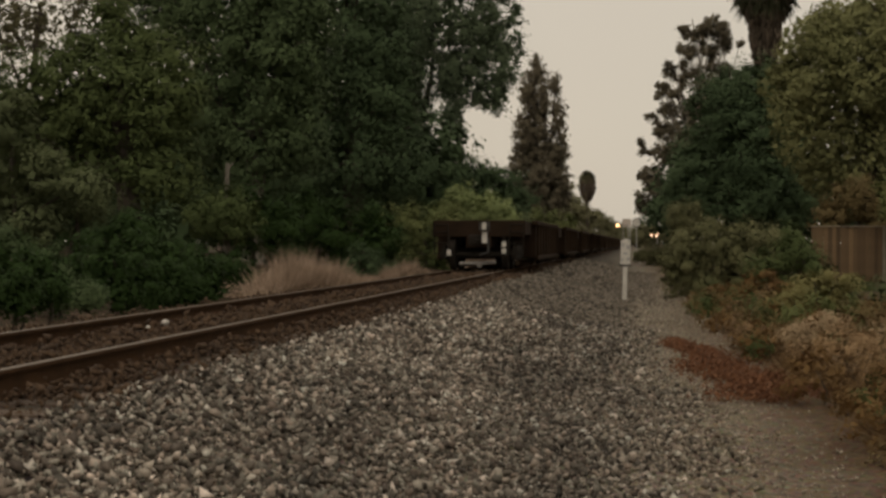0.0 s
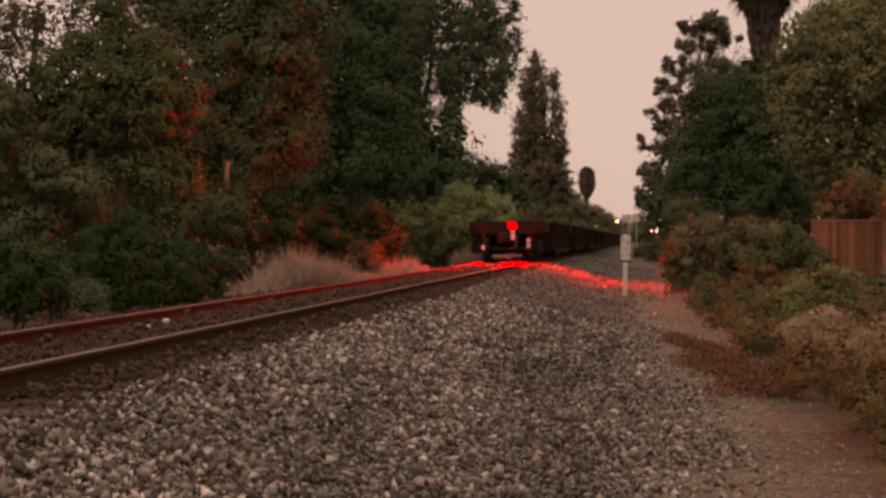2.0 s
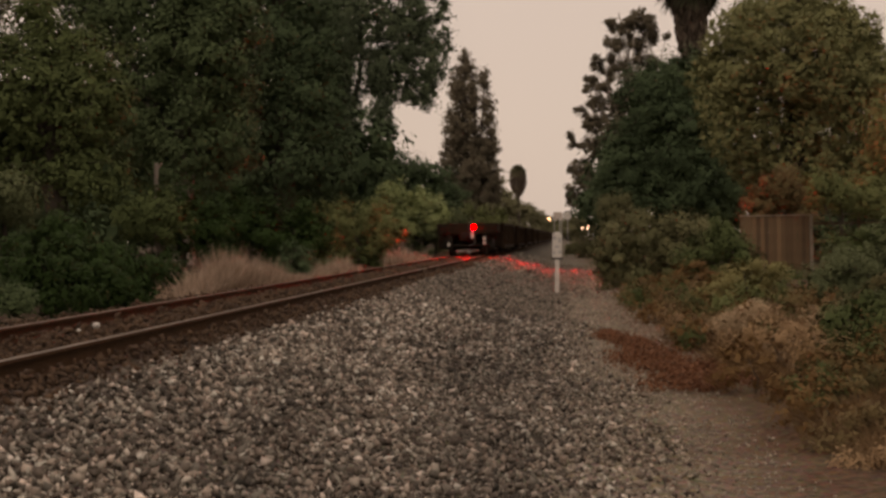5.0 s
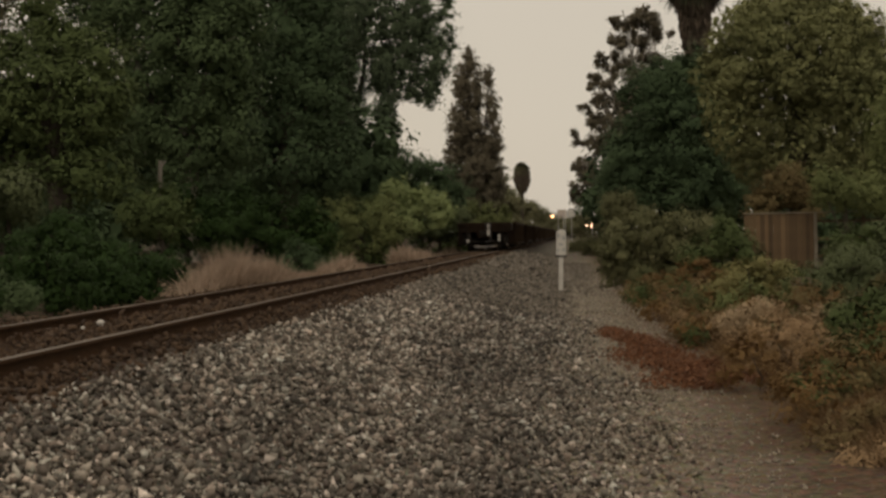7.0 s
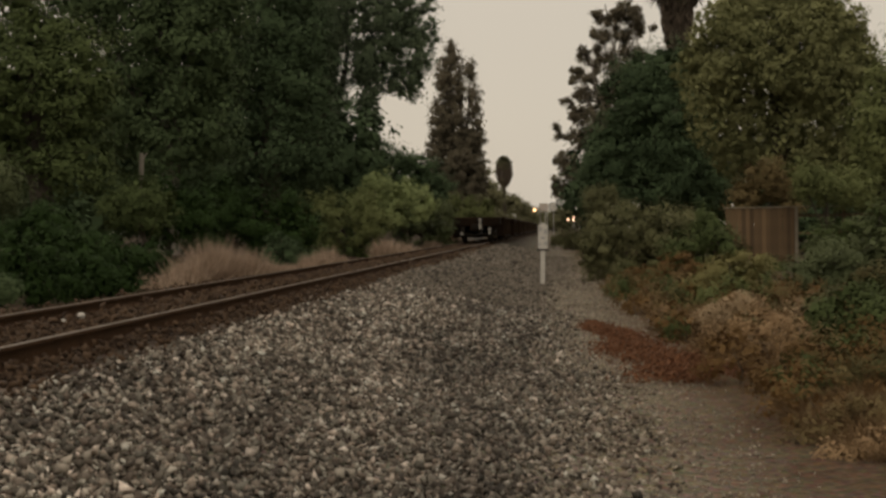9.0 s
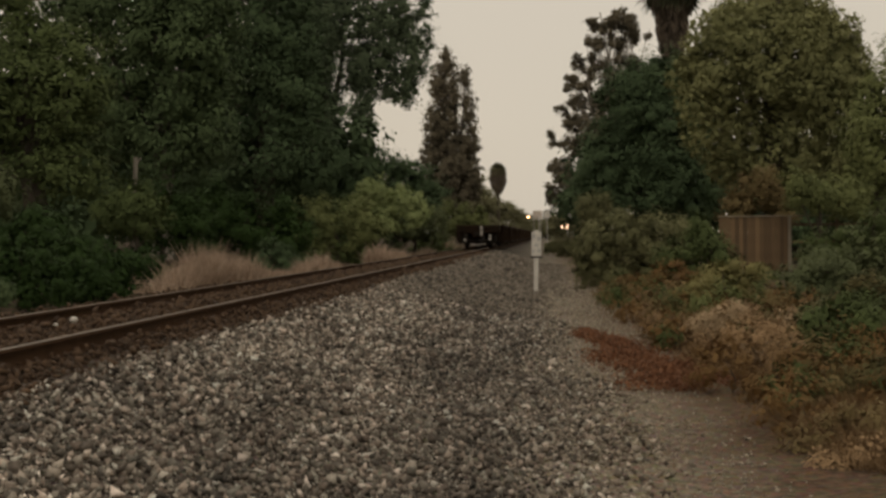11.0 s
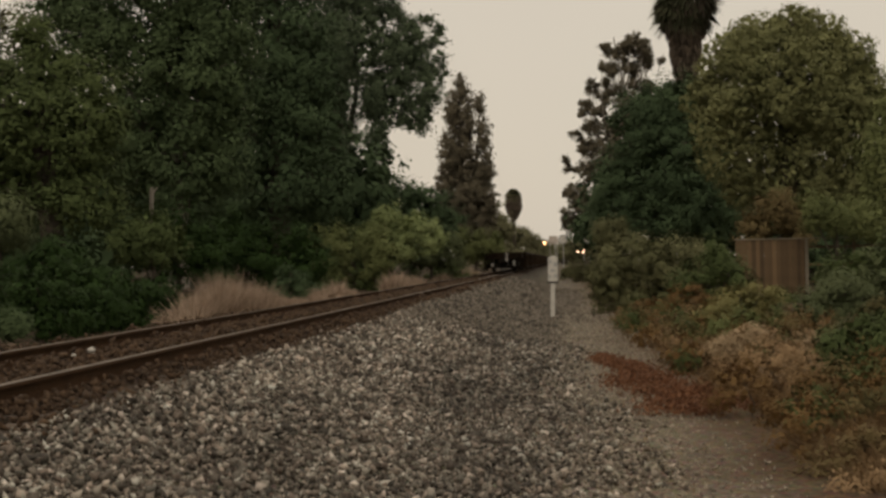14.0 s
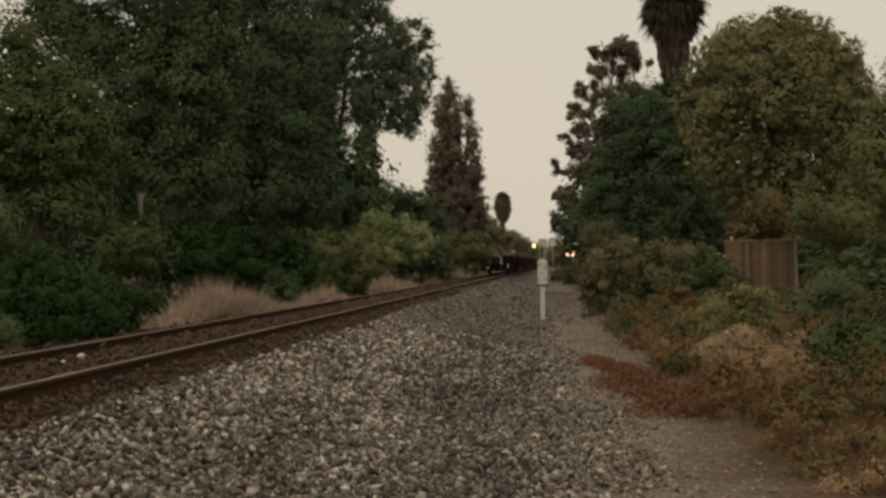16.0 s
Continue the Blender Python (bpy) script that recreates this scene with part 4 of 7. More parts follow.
tree("far_tree", "distant dark trackside tree in hazy dusk", "tree", -8.98, 360, 0.25,
     [(-8.89, 360, 6.05, 2.76, 2.76, 2.48),
      (-10.23, 360, 7.87, 2.2, 2.2, 1.93),
      (-9.21, 360, 3.17, 2.76, 2.76, 1.93)],
     LEAF_FAR, 0.5, 2.8, 1.0, group="far trackside trees")
tree("far_tree", "distant dark trackside tree in hazy dusk", "tree", -8.12, 440, 0.25,
     [(-8.37, 440, 5.84, 2.69, 2.86, 2.86),
      (-9.25, 440, 3.17, 2.69, 2.69, 2.02)],
     LEAF_FAR, 0.5, 2.8, 1.0, group="far trackside trees")
tree("far_tree", "distant dark trackside tree in hazy dusk", "tree", -9.93, 470, 0.25,
     [(-8.62, 470, 3.98, 3.24, 4.32, 4.32)],
     LEAF_FAR, 0.5, 2.8, 1.0, group="far trackside trees")
tree("far_tree", "distant dark trackside tree in hazy dusk", "tree", -4.56, 470, 0.25,
     [(-5.21, 470, 4.27, 3.24, 4.32, 4.32),
      (-2.89, 470, 4.23, 2.16, 3.24, 3.24)],
     LEAF_FAR, 0.5, 2.8, 1.0, group="far trackside trees")
tree("far_tree", "distant dark trackside tree in hazy dusk", "tree", -0.27, 470, 0.25,
     [(-0.21, 470, 4.0, 3.24, 4.5, 4.5)],
     LEAF_FAR, 0.5, 2.8, 1.0, group="far trackside trees")
tree("far_tree", "distant dark trackside tree in hazy dusk", "tree", 3.65, 470, 0.25,
     [(3.71, 470, 4.1, 3.24, 4.68, 4.68)],
     LEAF_FAR, 0.5, 2.8, 1.0, group="far trackside trees")
tree("poplar_tree", "tall slender brownish-green tree in columns of foliage", "tree", -9.22, 130, 0.35,
     [(-9.04, 130, 16.76, 0.65, 1.59, 1.59),
      (-9.78, 130, 14.64, 0.85, 2.39, 2.39),
      (-8.48, 130, 14.36, 0.75, 2.49, 2.49),
      (-10.14, 130, 11.16, 1.09, 2.49, 2.49),
      (-8.84, 130, 10.88, 1.19, 2.74, 2.74),
      (-7.47, 130, 15.32, 0.45, 1.59, 1.59),
      (-7.22, 130, 12.58, 0.7, 1.89, 1.89),
      (-6.77, 130, 9.93, 0.55, 1.79, 1.79),
      (-7.57, 130, 9.35, 0.9, 1.99, 1.99),
      (-10.49, 130, 8.42, 1.09, 2.24, 2.24),
      (-8.76, 130, 7.39, 2.29, 2.74, 2.74),
      (-7.03, 130, 6.6, 1.19, 1.99, 1.99),
      (-10.55, 130, 5.18, 1.99, 2.39, 2.39),
      (-8.06, 130, 4.63, 1.99, 2.24, 2.24)],
     LEAF_GUM_RED, 0.22, 3.4, 0.5, droop=0.8)
tree("background_tree", "dark green tree behind the track", "tree", -11.96, 112, 0.3,
     [(-11.87, 112, 6.24, 1.8, 1.8, 1.8),
      (-10.36, 112, 5.77, 1.71, 1.93, 1.93),
      (-13.81, 112, 6.71, 1.71, 1.93, 1.93),
      (-12.56, 112, 4.1, 3.0, 3.0, 2.14),
      (-9.53, 112, 4.04, 2.14, 2.14, 2.14)],
     LEAF_DARK, 0.234, 3, 0.8)
tree("eucalyptus_tree", "tall dark eucalyptus with drooping foliage over the track", "tree", -14.65, 92, 0.5,
     [(-12.95, 92, 15.75, 3.34, 3.34, 3.34),
      (-15.84, 92, 14.77, 3.17, 4.23, 4.23),
      (-9.83, 92, 14.59, 1.97, 2.39, 2.39),
      (-14.82, 92, 11.54, 2.11, 3.17, 3.17),
      (-10.87, 92, 12.14, 2.11, 2.11, 2.11),
      (-9.05, 92, 10.86, 0.92, 1.41, 1.41),
      (-8.44, 92, 12.78, 0.99, 1.94, 1.94),
      (-11.82, 92, 9.16, 0.77, 1.76, 1.76),
      (-13.39, 92, 9.2, 0.46, 2.11, 2.11),
      (-15.6, 92, 8.36, 1.76, 2.46, 2.46),
      (-11.88, 92, 11.82, 1.41, 1.69, 1.69),
      (-11.46, 92, 9.26, 0.56, 1.83, 1.83),
      (-12.89, 92, 18.94, 3.52, 3.52, 2.11)] +
     ragged([(-10.84, 92, 17.11, 0.70, 0.70, 0.56),
            (-9.77, 92, 16.58, 0.63, 0.63, 0.49),
            (-8.82, 92, 15.85, 0.56, 0.56, 0.46),
            (-8.08, 92, 15.12, 0.49, 0.49, 0.49),
            (-7.56, 92, 14.19, 0.32, 0.32, 0.49),
            (-8.45, 92, 16.97, 0.42, 0.42, 0.42),
            (-7.82, 92, 16.11, 0.32, 0.32, 0.32),
            (-7.50, 92, 13.34, 0.25, 0.25, 0.42),
            (-9.49, 92, 10.27, 0.49, 0.49, 0.35),
            (-10.19, 92, 10.64, 0.49, 0.49, 0.35),
            (-8.66, 92, 10.75, 0.42, 0.42, 0.32)]),
     LEAF_BLUE, 0.19, 2.5, 0.6, droop=0.9, core=1.8, limb_count=2)
tree("oak_tree", "large dark broad-crowned tree beside the track", "tree", -13.09, 66, 0.45,
     [(-12.92, 66, 11.07, 3.03, 3.54, 3.54),
      (-14.79, 66, 8.05, 2.27, 3.28, 3.28),
      (-11.42, 66, 8.22, 1.89, 3.03, 3.03),
      (-13.03, 66, 5.19, 2.78, 2.78, 2.27),
      (-13.37, 66, 14.66, 3.79, 3.79, 2.27),
      (-10.44, 66, 5.0, 0.91, 1.52, 1.52)],
     LEAF_DARK, 0.17, 2.6, 0.75, bark=BARK, core=1.6)
tree("oak_tree", "large dark tree with a dense olive crown", "tree", -13.81, 52, 0.4,
     [(-14.29, 52, 9.16, 2.39, 2.39, 2.39),
      (-12.66, 52, 7.9, 1.79, 2.59, 2.59),
      (-15.38, 52, 6.35, 1.99, 2.39, 2.39),
      (-13.33, 52, 5.29, 2.19, 2.19, 2.19),
      (-13.62, 52, 11.78, 2.99, 2.99, 1.79),
      (-12.2, 52, 10.11, 1.59, 1.89, 1.89),
      (-16.56, 52, 9.84, 1.79, 1.99, 1.99),
      (-17.79, 52, 11.11, 1.59, 1.59, 1.39)],
     LEAF_MID, 0.145, 2.8, 0.65, bark=GUM_BARK, core=2.3)
tree("willow_tree", "olive-green leafy tree at the edge of the railway", "tree", -14.11, 39, 0.3,
     [(-14.51, 39, 5.52, 1.79, 1.94, 1.94),
      (-12.85, 39, 5.63, 1.19, 1.79, 1.79),
      (-16.42, 39, 5.27, 1.64, 1.79, 1.79),
      (-15.02, 39, 3.69, 1.79, 1.79, 1.19),
      (-13.13, 39, 3.5, 1.34, 1.34, 1.19),
      (-17.86, 39, 4.84, 1.64, 1.94, 1.94),
      (-13.85, 39, 6.88, 1.04, 1.04, 0.9),
      (-15.19, 39, 6.85, 0.75, 0.75, 0.63),
      (-14.43, 39, 7.82, 0.69, 0.75, 0.75)],
     LEAF_OLIVE, 0.13, 3, 0.5)
tree("background_tree", "pale sparse tree against the sky", "tree", -25.37, 60, 0.25,
     [(-25.18, 60, 11.08, 2.53, 2.53, 1.84),
      (-22.73, 60, 11.48, 1.84, 1.84, 1.38),
      (-27.4, 60, 10.68, 2.3, 2.3, 2.07)],
     LEAF_GUM, 0.16, 1.0, 0.6, droop=0.6, core=0.45)
tree("background_tree", "dense dark thicket behind the trackside trees", "thicket", -38.08, 73, 0.2,
     [(-38.0, 73, 5.83, 2.51, 3.07, 3.07),
      (-37.14, 73, 3.19, 2.51, 2.51, 1.96),
      (-38.6, 73, 5.84, 1.96, 2.23, 2.23)],
     LEAF_DARK, 0.42, 2.6, 0.8, core=2.2, group="thicket behind the left trees")
tree("background_tree", "dense dark thicket behind the trackside trees", "thicket", -37.26, 75, 0.2,
     [(-37.18, 75, 5.9, 2.58, 3.16, 3.16),
      (-36.3, 75, 3.2, 2.58, 2.58, 2.01),
      (-37.8, 75, 5.92, 2.01, 2.3, 2.3)],
     LEAF_DARK, 0.42, 2.6, 0.8, core=2.2, group="thicket behind the left trees")
tree("background_tree", "dense dark thicket behind the trackside trees", "thicket", -36.34, 77, 0.2,
     [(-36.26, 77, 5.98, 2.65, 3.24, 3.24),
      (-35.37, 77, 3.21, 2.65, 2.65, 2.06),
      (-36.9, 77, 5.99, 2.06, 2.36, 2.36)],
     LEAF_DARK, 0.42, 2.6, 0.8, core=2.2, group="thicket behind the left trees")
tree("background_tree", "dense dark thicket behind the trackside trees", "thicket", -34.24, 81, 0.2,
     [(-34.16, 81, 6.12, 2.79, 3.41, 3.41),
      (-33.23, 81, 3.22, 2.79, 2.79, 2.17),
      (-34.82, 81, 6.14, 2.17, 2.48, 2.48)],
     LEAF_DARK, 0.42, 2.6, 0.8, core=2.2, group="thicket behind the left trees")
tree("background_tree", "dense dark thicket behind the trackside trees", "thicket", -27.67, 74, 0.2,
     [(-27.6, 74, 5.64, 2.55, 3.12, 3.12),
      (-26.75, 74, 3.0, 2.55, 2.55, 1.98),
      (-28.14, 74, 8.28, 1.98, 2.27, 2.27)],
     LEAF_DARK, 0.42, 2.6, 0.8, core=2.2, group="thicket behind the left trees")
tree("background_tree", "dense dark thicket behind the trackside trees", "thicket", -25.39, 78, 0.2,
     [(-25.31, 78, 5.78, 2.69, 3.28, 3.28),
      (-24.43, 78, 3.01, 2.69, 2.69, 2.09),
      (-25.89, 78, 8.55, 2.09, 2.39, 2.39)],
     LEAF_DARK, 0.42, 2.6, 0.8, core=2.2, group="thicket behind the left trees")
tree("background_tree", "dense dark thicket behind the trackside trees", "thicket", -22.76, 82, 0.2,
     [(-22.68, 82, 5.91, 2.82, 3.45, 3.45),
      (-21.75, 82, 3.01, 2.82, 2.82, 2.2),
      (-23.28, 82, 8.81, 2.2, 2.51, 2.51)],
     LEAF_DARK, 0.42, 2.6, 0.8, core=2.2, group="thicket behind the left trees")
tree("background_tree", "dense dark thicket behind the trackside trees", "thicket", -17.24, 75, 0.2,
     [(-17.17, 75, 5.46, 2.58, 3.16, 3.16),
      (-16.33, 75, 2.81, 2.58, 2.58, 2.01),
      (-17.71, 75, 8.09, 2.01, 2.3, 2.3)],
     LEAF_DARK, 0.42, 2.6, 0.8, core=2.2, group="thicket behind the left trees")
tree("background_tree", "dense dark thicket behind the trackside trees", "thicket", -14.43, 79, 0.2,
     [(-14.36, 79, 5.58, 2.72, 3.33, 3.33),
      (-13.48, 79, 2.81, 2.72, 2.72, 2.12),
      (-14.93, 79, 8.35, 2.12, 2.42, 2.42)],
     LEAF_DARK, 0.42, 2.6, 0.8, core=2.2, group="thicket behind the left trees")
tree("background_tree", "dense dark thicket behind the trackside trees", "thicket", -10.77, 75, 0.2,
     [(-10.7, 75, 5.31, 2.58, 3.16, 3.16),
      (-9.88, 75, 2.69, 2.58, 2.58, 2.01),
      (-11.29, 75, 5.32, 2.01, 2.3, 2.3)],
     LEAF_DARK, 0.42, 2.6, 0.8, core=2.2, group="thicket behind the left trees")
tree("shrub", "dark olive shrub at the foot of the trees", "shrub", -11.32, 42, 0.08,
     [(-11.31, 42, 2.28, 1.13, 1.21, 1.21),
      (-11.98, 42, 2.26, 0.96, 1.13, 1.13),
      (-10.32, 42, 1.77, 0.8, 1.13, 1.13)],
     LEAF_GREEN_SHADED, 0.0858, 2.8, 0.35)
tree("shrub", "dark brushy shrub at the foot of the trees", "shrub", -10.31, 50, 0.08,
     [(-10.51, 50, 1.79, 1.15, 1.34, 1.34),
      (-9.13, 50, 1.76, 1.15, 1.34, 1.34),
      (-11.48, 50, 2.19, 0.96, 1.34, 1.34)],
     LEAF_GREEN_SHADED, 0.0936, 2.8, 0.4)
tree("shrub", "olive-brown bushy shrub beside the track", "shrub", -8.62, 60, 0.08,
     [(-9.35, 60, 1.95, 0.95, 1.35, 1.35),
      (-7.68, 60, 1.75, 1.03, 1.38, 1.38),
      (-9.78, 60, 1.79, 0.92, 1.38, 1.38)],
     LEAF_LIGHT, 0.109, 2.8, 0.4)
tree("shrub", "tall bright yellow-green shrub beside the track", "shrub", -8.64, 70, 0.08,
     [(-8.64, 70.0, 3.56, 0.91, 0.91, 1.07),
      (-7.41, 70.0, 3.15, 1.07, 1.07, 0.96),
      (-9.26, 70.0, 2.66, 1.13, 1.13, 0.96),
      (-6.42, 70.0, 2.69, 0.91, 0.91, 0.91),
      (-7.92, 70.0, 2.25, 1.23, 1.23, 0.80)],
     LEAF_LIME, 0.13, 3, 0.4)
tree("shrub", "green shrub beside the track", "shrub", -7.46, 80, 0.08,
     [(-7.6, 80, 2.4, 1.22, 1.47, 1.47),
      (-6.52, 80, 2.08, 1.1, 1.29, 1.29),
      (-8.23, 80, 1.8, 1.22, 1.22, 1.22)],
     LEAF_GREY, 0.14, 2.8, 0.45)
tree("shrub", "dark shrub close to the rails", "shrub", -6.56, 105, 0.08,
     [(-6.94, 105, 2.63, 1.61, 1.61, 1.45),
      (-5.33, 105, 2.6, 1.21, 1.21, 1.21)],
     LEAF_LIGHT, 0.187, 2.8, 0.5)
tree("shrub", "dark feathery shrub beside the track", "shrub", -12.22, 31, 0.06,
     [(-12.08, 31, 2.39, 0.71, 0.71, 0.65),
      (-13.1, 31, 2.17, 0.95, 0.95, 0.83),
      (-13.99, 31, 1.81, 0.95, 0.95, 0.95)],
     LEAF_GREY, 0.0624, 2.4, 0.25)
tree("shrub", "dark leafy shrub beside the track", "shrub", -10.84, 29, 0.06,
     [(-11.09, 29, 1.07, 0.78, 0.89, 0.89),
      (-12.04, 29, 0.74, 0.78, 0.78, 0.78),
      (-10.26, 29, 1.63, 0.78, 0.78, 0.67)],
     LEAF_GREEN_SHADED, 0.0702, 3, 0.3)
tree("shrub", "fresh green fern-like shrub beside the track", "shrub", -9.12, 27, 0.06,
     [(-9.45, 27, 1.09, 0.62, 0.67, 0.67),
      (-8.69, 27, 1.07, 0.52, 0.62, 0.62),
      (-8.26, 27, 0.8, 0.36, 0.46, 0.46)],
     LEAF_GREEN_SHADED, 0.0624, 2.6, 0.25)
tree("shrub", "dark shrub beside the rails", "shrub", -12.08, 27, 0.06,
     [(-11.98, 27, 0.91, 0.83, 0.83, 0.83)],
     LEAF_GREEN_SHADED, 0.0702, 3, 0.3)
tree("background_tree", "dense dark thicket behind the fence", "thicket", 2.65, 98, 0.2,
     [(2.69, 98, 3.5, 3.0, 3.0, 2.25),
      (3.83, 98, 5.34, 3.0, 3.0, 2.63)],
     LEAF_DARK, 0.4, 3, 0.9, core=2.2, group="thicket behind the fence")
tree("background_tree", "dense dark thicket behind the fence", "thicket", 6.16, 98, 0.2,
     [(6.2, 98, 3.43, 3.0, 3.0, 2.25),
      (7.33, 98, 5.26, 3.0, 3.0, 2.63)],
     LEAF_DARK, 0.4, 3, 0.9, core=2.2, group="thicket behind the fence")
tree("background_tree", "dense dark thicket behind the fence", "thicket", 10.19, 98, 0.2,
     [(10.23, 98, 3.35, 3.0, 3.0, 2.25),
      (11.36, 98, 5.17, 3.0, 3.0, 2.63)],
     LEAF_DARK, 0.4, 3, 0.9, core=2.2, group="thicket behind the fence")
tree("background_tree", "dense dark thicket behind the fence", "thicket", 14.2, 98, 0.2,
     [(14.24, 98, 3.27, 3.0, 3.0, 2.25),
      (15.35, 98, 5.09, 3.0, 3.0, 2.63)],
     LEAF_DARK, 0.4, 3, 0.9, core=2.2, group="thicket behind the fence")
tree("background_tree", "dense dark thicket behind the fence", "thicket", 18.17, 98, 0.2,
     [(18.21, 98, 3.19, 3.0, 3.0, 2.25),
      (19.32, 98, 5.0, 3.0, 3.0, 2.63)],
     LEAF_DARK, 0.4, 3, 0.9, core=2.2, group="thicket behind the fence")
tree("background_tree", "dense dark thicket behind the fence", "thicket", 22.12, 98, 0.2,
     [(22.16, 98, 3.11, 3.0, 3.0, 2.25),
      (23.26, 98, 4.92, 3.0, 3.0, 2.63)],
     LEAF_DARK, 0.4, 3, 0.9, core=2.2, group="thicket behind the fence")
tree("background_tree", "dense dark thicket behind the fence", "thicket", 24.97, 98, 0.2,
     [(25.01, 98, 3.05, 3.0, 3.0, 2.25),
      (26.1, 98, 4.85, 3.0, 3.0, 2.63)],
     LEAF_DARK, 0.4, 3, 0.9, core=2.2, group="thicket behind the fence")
tree("far_tree", "far dark tree beyond the crossing", "tree", -1.43, 440, 0.3,
     [(-1.38, 440, 3.12, 2.69, 2.69, 1.62),
      (-0.71, 440, 3.18, 2.36, 2.36, 2.02)],
     LEAF_FAR, 0.7, 3, 1.2, group="far trackside trees")
tree("far_tree", "far dark tree beyond the crossing", "tree", 1.41, 440, 0.3,
     [(1.49, 440, 5.08, 2.69, 3.64, 3.64),
      (2.13, 440, 3.12, 2.36, 2.36, 2.02)],
     LEAF_FAR, 0.7, 3, 1.2, group="far trackside trees")
tree("far_tree", "far dark tree beyond the crossing", "tree", 5.25, 440, 0.3,
     [(5.31, 440, 3.6, 2.69, 2.69, 2.22),
      (5.96, 440, 3.05, 2.36, 2.36, 2.02)],
     LEAF_FAR, 0.7, 3, 1.2, group="far trackside trees")
tree("far_tree", "far dark tree beyond the crossing", "tree", -4.77, 440, 0.3,
     [(-4.73, 440, 2.78, 2.69, 2.69, 1.21),
      (-4.06, 440, 3.24, 2.36, 2.36, 2.02)],
     LEAF_FAR, 0.7, 3, 1.2, group="far trackside trees")
tree("far_tree", "far dark tree beyond the crossing", "tree", 8.58, 440, 0.3,
     [(8.65, 440, 4.34, 2.69, 3.03, 3.03),
      (9.29, 440, 2.99, 2.36, 2.36, 2.02)],
     LEAF_FAR, 0.7, 3, 1.2, group="far trackside trees")
tree("shrub", "pale grey-green bush beyond the marker post", "shrub", 1.08, 100, 0.06,
     [(0.61, 100, 0.69, 0.84, 0.84, 0.69),
      (2.21, 100, 0.81, 0.77, 1.0, 1.0),
      (-0.07, 100, 0.66, 0.54, 0.54, 0.5),
      (1.22, 100, 0.67, 0.77, 0.77, 0.73)],
     LEAF_SAGE, 0.14, 2.8, 0.5)
tree("shrub", "low olive bush beside the far path", "shrub", 1.63, 82, 0.06,
     [(1.43, 82, 0.63, 0.69, 0.69, 0.56),
      (2.24, 82, 0.74, 0.82, 0.88, 0.88)],
     LEAF_SAGE, 0.13, 2.8, 0.4)
tree("eucalyptus_tree", "tall sparse eucalyptus with round leaf clusters", "tree", 4.75, 118, 0.18,
     ragged([(3.98, 118, 18.23, 0.77, 0.77, 0.72),
      (5.41, 118, 18.55, 0.86, 0.86, 0.68),
      (6.38, 118, 18.07, 0.77, 0.77, 0.72),
      (3.42, 118, 16.64, 0.68, 0.77, 0.77),
      (4.67, 118, 16.69, 0.77, 0.77, 0.72),
      (5.88, 118, 17.19, 0.81, 0.81, 0.81),
      (7.16, 118, 17.06, 0.63, 0.63, 0.59),
      (2.28, 118, 15.24, 0.41, 0.54, 0.54),
      (1.95, 118, 14.17, 0.5, 0.5, 0.41),
      (1.31, 118, 13.47, 0.59, 0.59, 0.5),
      (2.74, 118, 13.52, 0.59, 0.59, 0.54),
      (4.05, 118, 14.29, 0.77, 0.77, 0.68),
      (5.09, 118, 15.29, 0.59, 0.68, 0.68),
      (6.11, 118, 15.49, 0.77, 0.81, 0.81),
      (4.69, 118, 17.77, 0.54, 0.54, 0.54),
      (3.76, 118, 15.46, 0.45, 0.45, 0.45),
      (2.98, 118, 14.68, 0.41, 0.41, 0.41),
      (5.65, 118, 14.16, 0.63, 0.63, 0.63),
      (2.27, 118, 12.01, 0.99, 0.99, 0.81),
      (3.83, 118, 12.19, 0.99, 0.99, 0.99),
      (0.92, 118, 11.37, 0.41, 0.45, 0.45),
      (1.79, 118, 10.45, 0.99, 0.99, 0.9),
      (0.35, 118, 9.58, 0.36, 0.45, 0.45),
      (0.51, 118, 8.55, 0.5, 0.5, 0.41),
      (1.99, 118, 8.65, 1.08, 1.17, 1.17),
      (0.21, 118, 7.11, 0.36, 0.45, 0.45),
      (1.05, 118, 6.42, 1.08, 1.45, 1.45),
      (0.09, 118, 5.09, 0.41, 0.99, 0.99),
      (1.88, 118, 5.06, 1.35, 1.9, 1.9),
      (0.79, 118, 4.31, 0.63, 0.72, 0.72),
      (3.56, 118, 9.28, 1.81, 2.71, 2.71),
      (5.4, 118, 12.82, 1.63, 2.71, 2.71)]),
     LEAF_GUM_RED, 0.2, 3.6, 0.3, droop=0.5, bark=GUM_BARK, core=1.7, limb_count=40)
tree("oak_tree", "dark green dense tree beside the path", "tree", 5.66, 90, 0.4,
     [(4.78, 90, 9.09, 2.41, 2.76, 2.76),
      (7.0, 90, 10.74, 2.07, 2.14, 2.14),
      (5.41, 90, 10.44, 1.38, 1.89, 1.89),
      (6.43, 90, 7.01, 3.1, 3.79, 3.79),
      (3.36, 90, 5.37, 2.07, 2.76, 2.76),
      (6.04, 90, 3.6, 3.79, 3.79, 2.07),
      (8.5, 90, 9.68, 2.41, 2.76, 2.76),
      (7.74, 90, 4.59, 3.44, 3.44, 2.76),
      (2.64, 90, 3.33, 1.72, 1.72, 1.72)],
     LEAF_DARK, 0.205, 3, 0.7)
